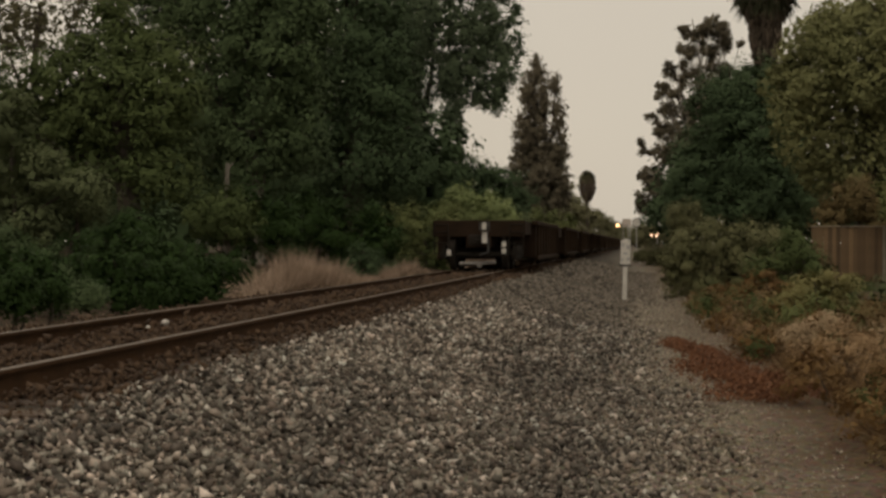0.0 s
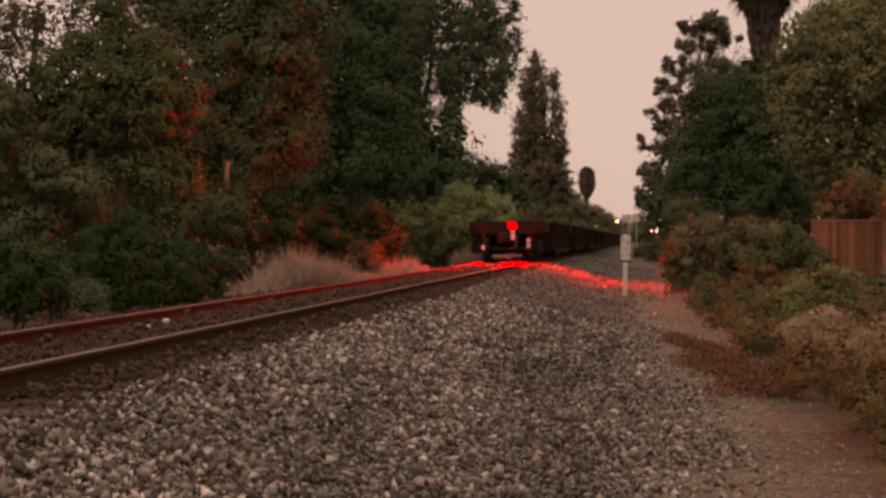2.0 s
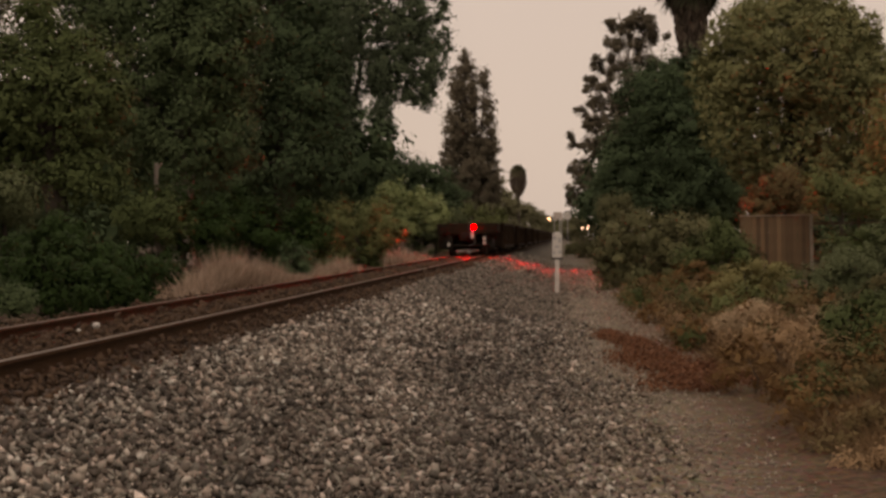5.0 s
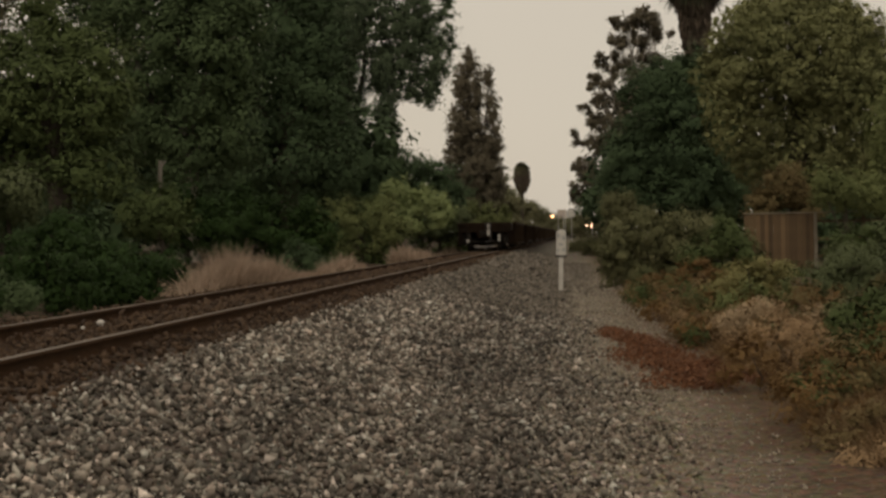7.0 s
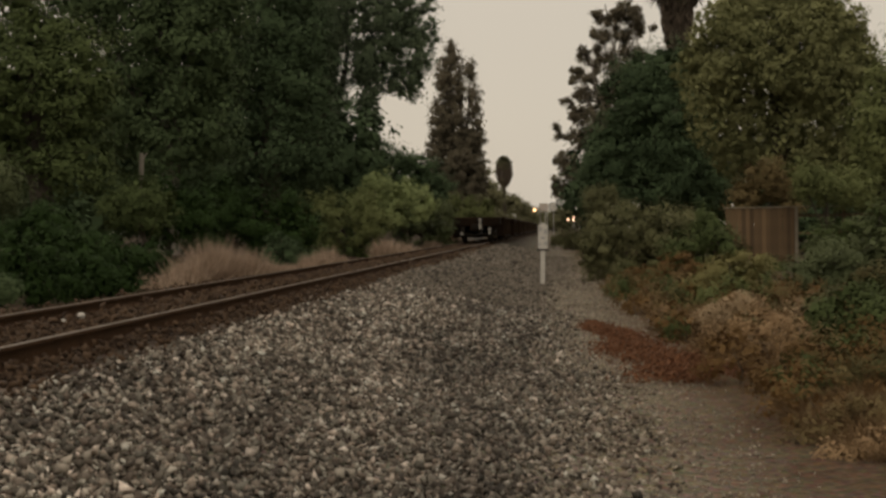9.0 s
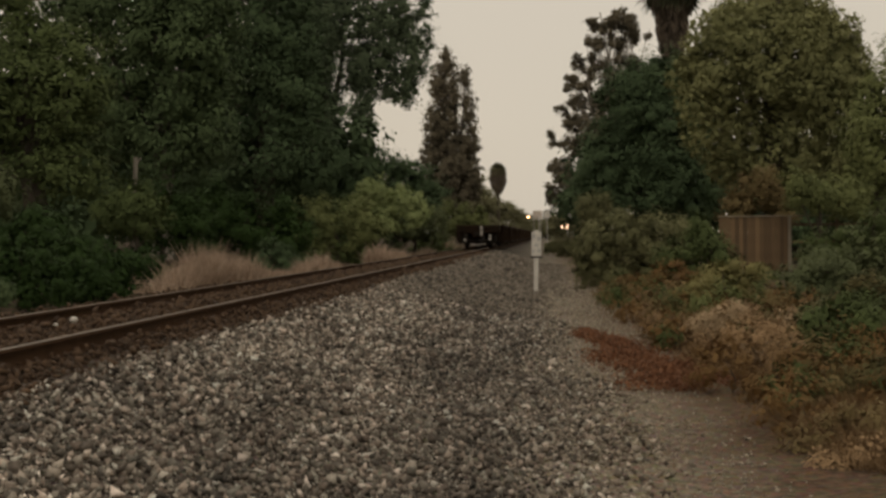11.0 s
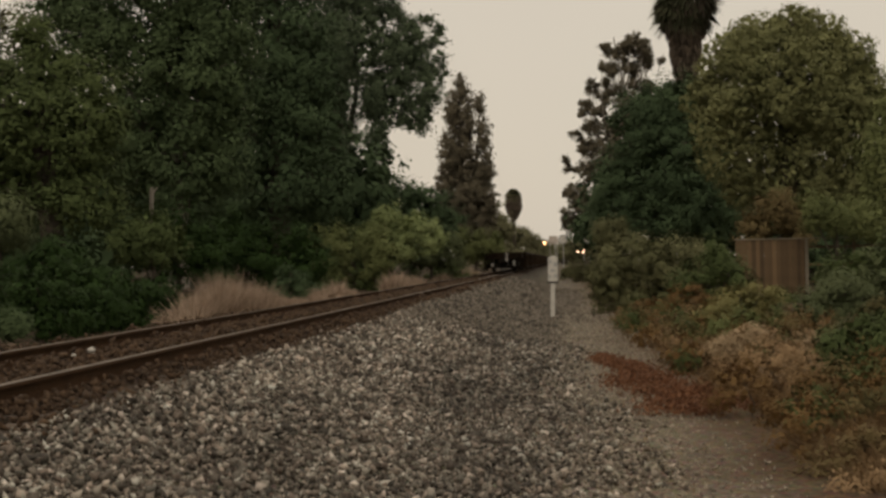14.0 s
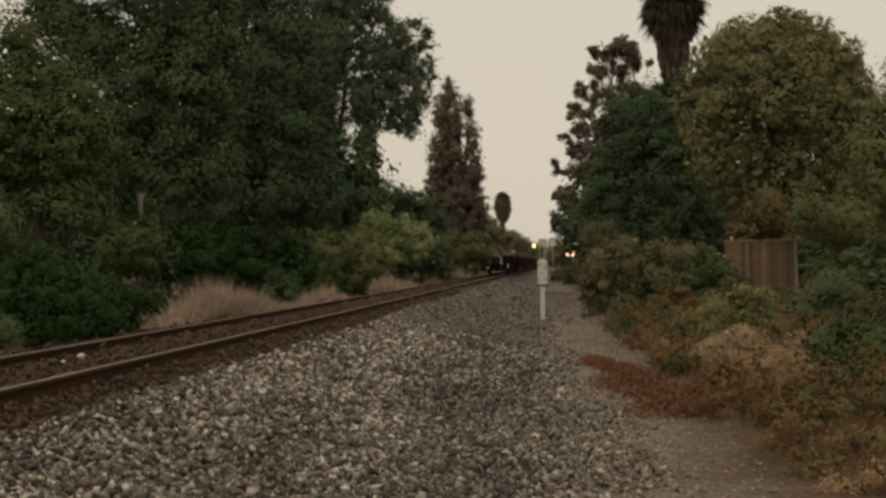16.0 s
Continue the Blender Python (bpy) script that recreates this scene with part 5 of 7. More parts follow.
tree("oak_tree", "large round-crowned olive-green tree", "tree", 10.99, 74, 0.45,
     lobes((10.85, 74, 9.55, 4.85, 4.7, 4.2), 38, 0.9, 1.45, 0.78) + lobes((13.0, 71.5, 8.0, 2.2, 1.9, 2.0), 10, 0.6, 0.9, 0.75) +
     [(8.63, 74, 7.48, 2.55, 2.97, 2.97),
      (13.56, 74, 7.77, 2.55, 3.54, 3.54),
      (11.67, 74, 5.82, 3.57, 3.57, 2.49),
      (8.87, 74, 5.24, 1.42, 1.56, 1.56),
      (13.51, 74, 4.44, 2.55, 2.55, 1.98)],
     LEAF_DOME, 0.15, 1.4, 0.34, core=2.1, shell=0.84, limb_count=6)
tree("background_tree", "pale green tree beside the fence", "tree", 13.32, 62, 0.3,
     [(13.16, 62, 5.32, 1.42, 2.61, 2.61),
      (14.54, 62, 6.9, 1.9, 2.85, 2.85),
      (12.67, 62, 3.47, 1.42, 1.42, 1.42)],
     LEAF_LIGHT, 0.14, 2.8, 0.5)
tree("shrub", "tan-brown shrub above the fence", "shrub", 7.52, 54, 0.08,
     [(7.55, 54, 2.99, 1.12, 1.12, 0.99),
      (6.84, 54, 2.45, 0.79, 0.87, 0.87),
      (8.24, 54, 2.26, 0.74, 0.74, 0.74)],
     LEAF_TAN, 0.0936, 2.6, 0.35)
tree("shrub", "green shrub above the fence", "shrub", 9.08, 51, 0.08,
     [(8.92, 51, 2.77, 0.98, 0.98, 0.7),
      (10.04, 51, 2.56, 1.07, 1.07, 0.78),
      (8.36, 51, 2.98, 0.59, 0.78, 0.78)],
     LEAF_LIGHT, 0.0936, 2.6, 0.35)
tree("shrub", "long grey-green shrub beside the grit path", "shrub", 1.91, 40, 0.08,
     [(1.3, 40, 1.09, 0.77, 0.95, 0.95),
      (2.06, 40, 1.46, 0.92, 0.92, 0.84),
      (2.81, 40, 1.07, 0.92, 1.0, 1.0),
      (3.56, 40, 1.36, 0.77, 0.77, 0.77),
      (0.92, 40, 0.64, 0.34, 0.55, 0.55),
      (1.59, 40, 0.45, 0.69, 0.69, 0.52),
      (2.5, 40, 0.35, 0.77, 0.77, 0.52),
      (3.4, 40, 0.3, 0.77, 0.77, 0.52)],
     LEAF_SAGE, 0.078, 2.8, 0.3)
tree("shrub", "green shrub beside the fence", "shrub", 3.74, 36, 0.08,
     [(3.61, 36, 1.37, 0.55, 0.62, 0.62),
      (3.06, 36, 0.69, 0.69, 0.69, 0.69),
      (4.0, 36, 0.81, 0.55, 0.62, 0.62)],
     LEAF_OLIVE, 0.078, 2.6, 0.3)
tree("shrub", "yellow-green weedy shrub before the fence", "shrub", 3.11, 27, 0.05,
     [(3.1, 27, 0.58, 0.57, 0.57, 0.43),
      (2.59, 27, 0.38, 0.41, 0.41, 0.36),
      (3.6, 27, 0.47, 0.46, 0.46, 0.46)],
     WEED_OLIVE, 0.0546, 2.6, 0.22)
tree("shrub", "dark tangled shrub beside the path", "shrub", 4.36, 24, 0.06,
     [(4.08, 24, 0.48, 0.51, 0.55, 0.55),
      (4.74, 24, 0.51, 0.64, 0.66, 0.66),
      (3.81, 24, -0.06, 0.46, 0.51, 0.51),
      (4.78, 24, -0.25, 0.69, 0.83, 0.83)],
     LEAF_GREY, 0.0624, 2.8, 0.25)
tree("shrub", "dark tangled shrub beside the path", "shrub", 6.55, 30, 0.06,
     [(6.55, 30, 0.99, 0.69, 1.03, 1.03),
      (7.1, 30, 1.31, 0.69, 1.15, 1.15)],
     LEAF_OLIVE, 0.0702, 2.8, 0.3)
# low shrubs, mostly in the green that has the tree shade painted in
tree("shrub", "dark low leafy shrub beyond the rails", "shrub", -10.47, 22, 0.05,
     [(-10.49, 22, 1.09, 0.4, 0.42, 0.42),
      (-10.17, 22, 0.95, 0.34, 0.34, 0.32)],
     LEAF_GREEN_SHADED, 0.075, 2.4, 0.25)
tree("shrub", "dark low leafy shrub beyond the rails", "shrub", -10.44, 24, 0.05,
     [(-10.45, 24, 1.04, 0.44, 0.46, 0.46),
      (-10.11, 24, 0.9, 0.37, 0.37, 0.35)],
     LEAF_GREEN_SHADED, 0.075, 2.4, 0.25)
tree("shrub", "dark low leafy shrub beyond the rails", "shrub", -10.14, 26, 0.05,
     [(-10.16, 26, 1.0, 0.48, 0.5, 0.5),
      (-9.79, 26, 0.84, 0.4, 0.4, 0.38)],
     LEAF_GREEN_SHADED, 0.075, 2.4, 0.25)
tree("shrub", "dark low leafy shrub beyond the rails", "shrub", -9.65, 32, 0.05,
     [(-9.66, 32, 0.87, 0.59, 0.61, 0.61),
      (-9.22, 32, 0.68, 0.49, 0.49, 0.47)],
     LEAF_GREEN_SHADED, 0.075, 2.4, 0.25)
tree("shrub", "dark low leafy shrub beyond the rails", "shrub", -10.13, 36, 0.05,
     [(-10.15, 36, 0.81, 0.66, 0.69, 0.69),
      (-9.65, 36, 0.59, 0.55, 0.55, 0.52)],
     LEAF_GREEN_SHADED, 0.075, 2.4, 0.25)
tree("shrub", "dark low leafy shrub beyond the rails", "shrub", -8.96, 47, 0.05,
     [(-8.97, 47, 0.63, 0.86, 0.9, 0.9),
      (-8.33, 47, 0.35, 0.72, 0.72, 0.68)],
     LEAF_DARK, 0.075, 2.4, 0.25)
tree("shrub", "olive low leafy shrub beyond the rails", "shrub", -9.09, 52, 0.05,
     [(-9.11, 52, 0.58, 0.96, 1.0, 1.0),
      (-8.4, 52, 0.26, 0.8, 0.8, 0.76)],
     LEAF_OLIVE, 0.075, 2.4, 0.25)
tree("shrub", "olive low leafy shrub beyond the rails", "shrub", -8.15, 60, 0.05,
     [(-8.17, 60, 0.49, 1.1, 1.15, 1.15),
      (-7.36, 60, 0.13, 0.92, 0.92, 0.87)],
     LEAF_OLIVE, 0.075, 2.4, 0.25)
tree("shrub", "olive low leafy shrub beyond the rails", "shrub", -6.94, 85, 0.05,
     [(-6.96, 85, 0.4, 1.56, 1.63, 1.63),
      (-5.82, 85, -0.11, 1.3, 1.3, 1.24)],
     LEAF_OLIVE, 0.075, 2.4, 0.25)
grass_clump("grass_tussock", "tan dry grass tussock beyond the rails", -7.94, 29.5, 0.34, 0.8, 0.34, 700, STRAW, 0.027, 0.3)
grass_clump("grass_tussock", "tan dry grass tussock beyond the rails", -8.03, 31, 0.30, 0.8, 0.64, 900, STRAW, 0.028, 0.3)
grass_clump("grass_tussock", "tan dry grass tussock beyond the rails", -7.94, 32, 0.26, 0.8, 0.81, 900, STRAW, 0.028, 0.3)
grass_clump("grass_tussock", "tan dry grass tussock beyond the rails", -7.84, 33, 0.30, 0.8, 1.16, 1300, STRAW, 0.029, 0.3)
grass_clump("grass_tussock", "tan dry grass tussock beyond the rails", -7.65, 33.4, 0.26, 0.8, 0.98, 900, STRAW, 0.029, 0.3)
grass_clump("grass_tussock", "tan dry grass tussock beyond the rails", -7.44, 34, 0.30, 0.8, 0.79, 900, STRAW, 0.029, 0.3)
grass_clump("grass_tussock", "tan dry grass tussock beyond the rails", -7.21, 34.6, 0.22, 0.8, 0.88, 700, STRAW, 0.029, 0.3)
grass_clump("grass_tussock", "tan dry grass tussock beyond the rails", -7.04, 35.2, 0.32, 0.8, 0.46, 800, STRAW, 0.030, 0.3)
grass_clump("grass_tussock", "tan dry grass tussock beyond the rails", -6.77, 36, 0.30, 0.8, 0.25, 500, STRAW, 0.030, 0.3)
grass_clump("grass_tussock", "tan dry grass tussock beyond the rails", -7.28, 43, 0.34, 0.8, 0.60, 600, STRAW, 0.034, 0.3)
grass_clump("grass_tussock", "tan dry grass tussock beyond the rails", -7.00, 44, 0.34, 0.8, 0.69, 700, STRAW, 0.034, 0.3)
grass_clump("grass_tussock", "tan dry grass tussock beyond the rails", -6.74, 45, 0.30, 0.8, 0.28, 400, STRAW, 0.035, 0.3)
grass_clump("grass_tussock", "tan dry grass tussock beyond the rails", -6.32, 54, 0.54, 0.8, 0.75, 800, STRAW, 0.039, 0.3)
grass_clump("grass_tussock", "tan dry grass tussock beyond the rails", -5.85, 55.5, 0.54, 0.8, 0.56, 700, STRAW, 0.040, 0.3)
grass_clump("grass_tussock", "tan dry grass tussock beyond the rails", -6.95, 80, 0.70, 0.8, 0.57, 500, STRAW, 0.052, 0.3)
grass_clump("grass_tussock", "tan dry grass tussock beyond the rails", -6.60, 95, 0.90, 0.8, 0.50, 500, STRAW, 0.059, 0.3)
grass_clump("grass_tussock", "tan dry grass tussock beyond the rails", -6.46, 92, 0.96, 1.0, 0.77, 800, STRAW, 0.057999999999999996, 0.22)
grass_clump("grass_tussock", "tan dry grass tussock beyond the rails", -8.46, 29, 0.27, 1.0, 0.39, 800, STRAW, 0.026500000000000003, 0.22)
grass_clump("grass_tussock", "tan dry grass tussock beyond the rails", -8.63, 26.5, 0.32, 1.0, 0.25, 600, STRAW, 0.02525, 0.22)
grass_clump("weed_clump", "rust-brown dry weeds along the path", 2.07, 33, 0.76, 0.9, 0.47, 3600, STRAW_RED, 0.0205, 0.6)
grass_clump("weed_clump", "rust-brown dry weeds along the path", 1.67, 35, 0.54, 0.9, 0.37, 2000, STRAW_RED, 0.021500000000000002, 0.6)
grass_clump("weed_clump", "rust-brown dry weeds along the path", 2.04, 25, 0.53, 0.9, 0.42, 3600, STRAW_RED, 0.0165, 0.6)
grass_clump("weed_clump", "rust-brown dry weeds along the path", 2.15, 20, 0.61, 0.9, 0.45, 6400, STRAW_RED, 0.014, 0.6)
grass_clump("weed_clump", "rust-brown dry weeds along the path", 2.54, 18.5, 0.5, 0.9, 0.48, 5600, STRAW_RED, 0.01325, 0.6)
grass_clump("weed_clump", "rust-brown dry weeds along the path", 2.03, 21, 0.4, 0.9, 0.35, 3200, STRAW_RED, 0.0145, 0.6)
grass_clump("weed_clump", "rust-brown dry weeds along the path", 2.49, 16, 0.31, 0.9, 0.3, 4000, STRAW_RED, 0.012, 0.6)
grass_clump("weed_clump", "rust-brown dry weeds along the path", 2.11, 14.2, 0.27, 0.9, 0.2, 3600, STRAW_RED, 0.011099999999999999, 0.6)
grass_clump("weed_clump", "rust-brown dry weeds along the path", 2.34, 11.5, 0.31, 0.9, 0.25, 4000, STRAW_RED, 0.00975, 0.6)
grass_clump("weed_clump", "rust-brown dry weeds along the path", 2.0, 11, 0.29, 0.9, 0.29, 3600, STRAW_RED, 0.0095, 0.6)
grass_clump("weed_clump", "rust-brown dry weeds along the path", 2.11, 10, 0.34, 0.9, 0.31, 3600, STRAW_RED, 0.009000000000000001, 0.6)
grass_clump("weed_clump", "mixed dry and green weeds along the path", 2.22, 30, 0.57, 0.8, 0.32, 2800, STRAW_RED, 0.019, 0.65)
grass_clump("weed_clump", "mixed dry and green weeds along the path", 2.82, 23, 0.53, 0.8, 0.33, 3600, WEED_OLIVE, 0.0155, 0.65)
grass_clump("weed_clump", "mixed dry and green weeds along the path", 2.22, 24, 0.37, 0.8, 0.34, 2800, WEED_OLIVE, 0.016, 0.65)
grass_clump("weed_clump", "mixed dry and green weeds along the path", 3.04, 21, 0.4, 0.8, 0.4, 3200, LEAF_OLIVE, 0.0145, 0.65)
grass_clump("weed_clump", "mixed dry and green weeds along the path", 2.08, 16.5, 0.38, 0.8, 0.27, 4000, STRAW_RED, 0.01225, 0.65)
grass_clump("weed_clump", "mixed dry and green weeds along the path", 2.3, 13.5, 0.31, 0.8, 0.26, 4800, STRAW_RED, 0.01075, 0.65)
grass_clump("weed_clump", "mixed dry and green weeds along the path", 1.91, 12, 0.18, 0.8, 0.17, 2800, STRAW_RED, 0.01, 0.65)
grass_clump("weed_clump", "mixed dry and green weeds along the path", 2.34, 11.5, 0.26, 0.8, 0.33, 4000, STRAW_RED, 0.00975, 0.65)
grass_clump("weed_clump", "mixed dry and green weeds along the path", 2.82, 12.5, 0.29, 0.8, 0.42, 3600, STRAW_RED, 0.01025, 0.65)
tree("shrub", "olive shrub in front of the fence", "shrub", 7.67, 44, 0.06,
     [(7.7, 44, 0.95, 0.54, 0.71, 0.71),
      (8.56, 44, 0.96, 0.84, 0.84, 0.77)],
     LEAF_OLIVE, 0.09, 2.4, 0.3)
tree("shrub", "olive shrub in front of the fence", "shrub", 4.9, 44, 0.06,
     [(4.82, 44, 1.0, 0.44, 0.76, 0.76),
      (6.03, 44, 0.15, 0.84, 0.84, 0.4)],
     LEAF_OLIVE, 0.09, 2.4, 0.3)
tree("shrub", "dark tangled shrub beside the path", "shrub", 3.28, 17, 0.05,
     [(3.2, 17, 0.2, 0.39, 0.49, 0.49),
      (3.57, 17, 0.32, 0.39, 0.65, 0.65),
      (2.88, 17, 0.07, 0.26, 0.29, 0.29)],
     LEAF_GREY, 0.055, 2.6, 0.2)
grass_clump("grass_tussock", "short tan dry grass beyond the rails", -7.92, 20.5, 0.31, 0.7, 0.13, 500, STRAW, 0.02, 0.5)
grass_clump("grass_tussock", "short tan dry grass beyond the rails", -7.76, 18, 0.34, 0.7, 0.12, 500, STRAW, 0.02, 0.5)
tree("weed_bush", "sparse brittle dry weed bush beside the path", "shrub", 3.24, 24.7, 0.008,
     [(3.23, 24.7, 0.36, 0.41, 0.41, 0.41)],
     LEAF_OLIVE, 0.045, 1.0, 0.14, core=0.3, limb_count=0, group="dry weeds along the path")
tree("weed_bush", "sparse brittle dry weed bush beside the path", "shrub", 2.83, 11.6, 0.008,
     [(2.81, 11.6, 0.29, 0.45, 0.45, 0.34)],
     LEAF_RUST, 0.037, 1.0, 0.14, core=0.3, limb_count=0, group="dry weeds along the path")
tree("weed_bush", "sparse brittle dry weed bush beside the path", "shrub", 2.78, 13.5, 0.008,
     [(2.76, 13.5, 0.27, 0.29, 0.31, 0.31)],
     LEAF_OLIVE, 0.038, 1.0, 0.14, core=0.3, limb_count=0, group="dry weeds along the path")
tree("weed_bush", "sparse brittle dry weed bush beside the path", "shrub", 3.49, 16.5, 0.008,
     [(3.47, 16.5, 0.2, 0.33, 0.33, 0.22)],
     LEAF_TAN, 0.04, 1.0, 0.14, core=0.3, limb_count=0, group="dry weeds along the path")
tree("weed_bush", "sparse brittle dry weed bush beside the path", "shrub", 3.78, 14.5, 0.008,
     [(3.76, 14.5, 0.29, 0.27, 0.33, 0.33)],
     LEAF_RUST, 0.039, 1.0, 0.14, core=0.3, limb_count=0, group="dry weeds along the path")
tree("weed_bush", "sparse brittle dry weed bush beside the path", "shrub", 4.4, 13.9, 0.008,
     [(4.39, 13.9, 0.32, 0.24, 0.37, 0.37)],
     LEAF_RUST, 0.038, 1.0, 0.14, core=0.3, limb_count=0, group="dry weeds along the path")
tree("weed_bush", "sparse brittle dry weed bush beside the path", "shrub", 1.82, 30.2, 0.008,
     [(1.8, 30.2, 0.28, 0.45, 0.45, 0.31)],
     LEAF_RUST, 0.048, 1.0, 0.14, core=0.3, limb_count=0, group="dry weeds along the path")
tree("weed_bush", "sparse brittle dry weed bush beside the path", "shrub", 4.35, 15.0, 0.008,
     [(4.34, 15.0, 0.36, 0.28, 0.41, 0.41)],
     LEAF_TAN, 0.039, 1.0, 0.14, core=0.3, limb_count=0, group="dry weeds along the path")
tree("weed_bush", "sparse brittle dry weed bush beside the path", "shrub", 2.32, 17.6, 0.008,
     [(2.3, 17.6, 0.19, 0.28, 0.28, 0.21)],
     LEAF_RUST, 0.041, 1.0, 0.14, core=0.3, limb_count=0, group="dry weeds along the path")
tree("weed_bush", "sparse brittle dry weed bush beside the path", "shrub", 3.72, 18.3, 0.008,
     [(3.7, 18.3, 0.28, 0.37, 0.37, 0.32)],
     STRAW_RED, 0.041, 1.0, 0.14, core=0.3, limb_count=0, group="dry weeds along the path")
tree("weed_bush", "sparse brittle dry weed bush beside the path", "shrub", 2.48, 12.5, 0.008,
     [(2.47, 12.5, 0.31, 0.31, 0.35, 0.35)],
     LEAF_RUST, 0.037, 1.0, 0.14, core=0.3, limb_count=0, group="dry weeds along the path")
tree("weed_bush", "sparse brittle dry weed bush beside the path", "shrub", 3.23, 21.6, 0.008,
     [(3.22, 21.6, 0.37, 0.25, 0.41, 0.41)],
     LEAF_RUST, 0.043, 1.0, 0.14, core=0.3, limb_count=0, group="dry weeds along the path")
tree("weed_bush", "sparse brittle dry weed bush beside the path", "shrub", 2.01, 31.9, 0.008,
     [(1.99, 31.9, 0.28, 0.33, 0.33, 0.31)],
     LEAF_TAN, 0.049, 1.0, 0.14, core=0.3, limb_count=0, group="dry weeds along the path")
tree("weed_bush", "sparse brittle dry weed bush beside the path", "shrub", 2.92, 19.1, 0.008,
     [(2.9, 19.1, 0.17, 0.24, 0.24, 0.19)],
     LEAF_RUST, 0.041, 1.0, 0.14, core=0.3, limb_count=0, group="dry weeds along the path")
tree("weed_bush", "sparse brittle dry weed bush beside the path", "shrub", 3.96, 24.7, 0.008,
     [(3.94, 24.7, 0.21, 0.27, 0.27, 0.24)],
     LEAF_TAN, 0.045, 1.0, 0.14, core=0.3, limb_count=0, group="dry weeds along the path")
tree("weed_bush", "sparse brittle dry weed bush beside the path", "shrub", 2.27, 18.6, 0.008,
     [(2.26, 18.6, 0.32, 0.36, 0.37, 0.37)],
     LEAF_RUST, 0.041, 1.0, 0.14, core=0.3, limb_count=0, group="dry weeds along the path")
tree("weed_bush", "sparse brittle dry weed bush beside the path", "shrub", 3.4, 24.0, 0.008,
     [(3.38, 24.0, 0.22, 0.32, 0.32, 0.25)],
     LEAF_TAN, 0.044, 1.0, 0.14, core=0.3, limb_count=0, group="dry weeds along the path")
tree("weed_bush", "sparse brittle dry weed bush beside the path", "shrub", 1.33, 31.8, 0.008,
     [(1.32, 31.8, 0.29, 0.31, 0.33, 0.33)],
     LEAF_RUST, 0.049, 1.0, 0.14, core=0.3, limb_count=0, group="dry weeds along the path")
tree("weed_bush", "sparse brittle dry weed bush beside the path", "shrub", 4.07, 18.5, 0.008,
     [(4.05, 18.5, 0.22, 0.36, 0.36, 0.25)],
     STRAW_RED, 0.041, 1.0, 0.14, core=0.3, limb_count=0, group="dry weeds along the path")
tree("weed_bush", "sparse brittle dry weed bush beside the path", "shrub", 3.68, 17.7, 0.008,
     [(3.67, 17.7, 0.31, 0.38, 0.38, 0.35)],
     STRAW_RED, 0.041, 1.0, 0.14, core=0.3, limb_count=0, group="dry weeds along the path")
tree("weed_bush", "sparse brittle dry weed bush beside the path", "shrub", 1.5, 32.9, 0.008,
     [(1.49, 32.9, 0.37, 0.25, 0.42, 0.42)],
     LEAF_OLIVE, 0.05, 1.0, 0.14, core=0.3, limb_count=0, group="dry weeds along the path")
tree("weed_bush", "sparse brittle dry weed bush beside the path", "shrub", 1.22, 31.3, 0.008,
     [(1.2, 31.3, 0.23, 0.4, 0.4, 0.26)],
     STRAW_RED, 0.049, 1.0, 0.14, core=0.3, limb_count=0, group="dry weeds along the path")
tree("weed_bush", "sparse brittle dry weed bush beside the path", "shrub", 2.37, 21.0, 0.008,
     [(2.36, 21.0, 0.36, 0.25, 0.4, 0.4)],
     LEAF_RUST, 0.043, 1.0, 0.14, core=0.3, limb_count=0, group="dry weeds along the path")
tree("weed_bush", "sparse brittle dry weed bush beside the path", "shrub", 1.95, 28.6, 0.008,
     [(1.94, 28.6, 0.37, 0.29, 0.42, 0.42)],
     LEAF_OLIVE, 0.047, 1.0, 0.14, core=0.3, limb_count=0, group="dry weeds along the path")
tree("weed_bush", "sparse brittle dry weed bush beside the path", "shrub", 2.84, 31.9, 0.008,
     [(2.82, 31.9, 0.18, 0.41, 0.41, 0.21)],
     LEAF_TAN, 0.049, 1.0, 0.14, core=0.3, limb_count=0, group="dry weeds along the path")
tree("weed_bush", "sparse brittle dry weed bush beside the path", "shrub", 1.5, 19.2, 0.008,
     [(1.48, 19.2, 0.19, 0.33, 0.33, 0.21)],
     LEAF_OLIVE, 0.042, 1.0, 0.14, core=0.3, limb_count=0, group="dry weeds along the path")
tree("weed_bush", "sparse brittle dry weed bush beside the path", "shrub", 3.99, 29.7, 0.008,
     [(3.97, 29.7, 0.26, 0.34, 0.34, 0.3)],
     STRAW_RED, 0.048, 1.0, 0.14, core=0.3, limb_count=0, group="dry weeds along the path")
tree("weed_bush", "sparse brittle dry weed bush beside the path", "shrub", 1.99, 21.5, 0.008,
     [(1.97, 21.5, 0.19, 0.33, 0.33, 0.22)],
     LEAF_TAN, 0.043, 1.0, 0.14, core=0.3, limb_count=0, group="dry weeds along the path")
tree("weed_bush", "sparse brittle dry weed bush beside the path", "shrub", 2.53, 29.1, 0.008,
     [(2.52, 29.1, 0.36, 0.28, 0.4, 0.4)],
     STRAW_RED, 0.047, 1.0, 0.14, core=0.3, limb_count=0, group="dry weeds along the path")
tree("weed_bush", "sparse brittle dry weed bush beside the path", "shrub", 2.79, 15.0, 0.008,
     [(2.77, 15.0, 0.27, 0.35, 0.35, 0.31)],
     LEAF_OLIVE, 0.039, 1.0, 0.14, core=0.3, limb_count=0, group="dry weeds along the path")
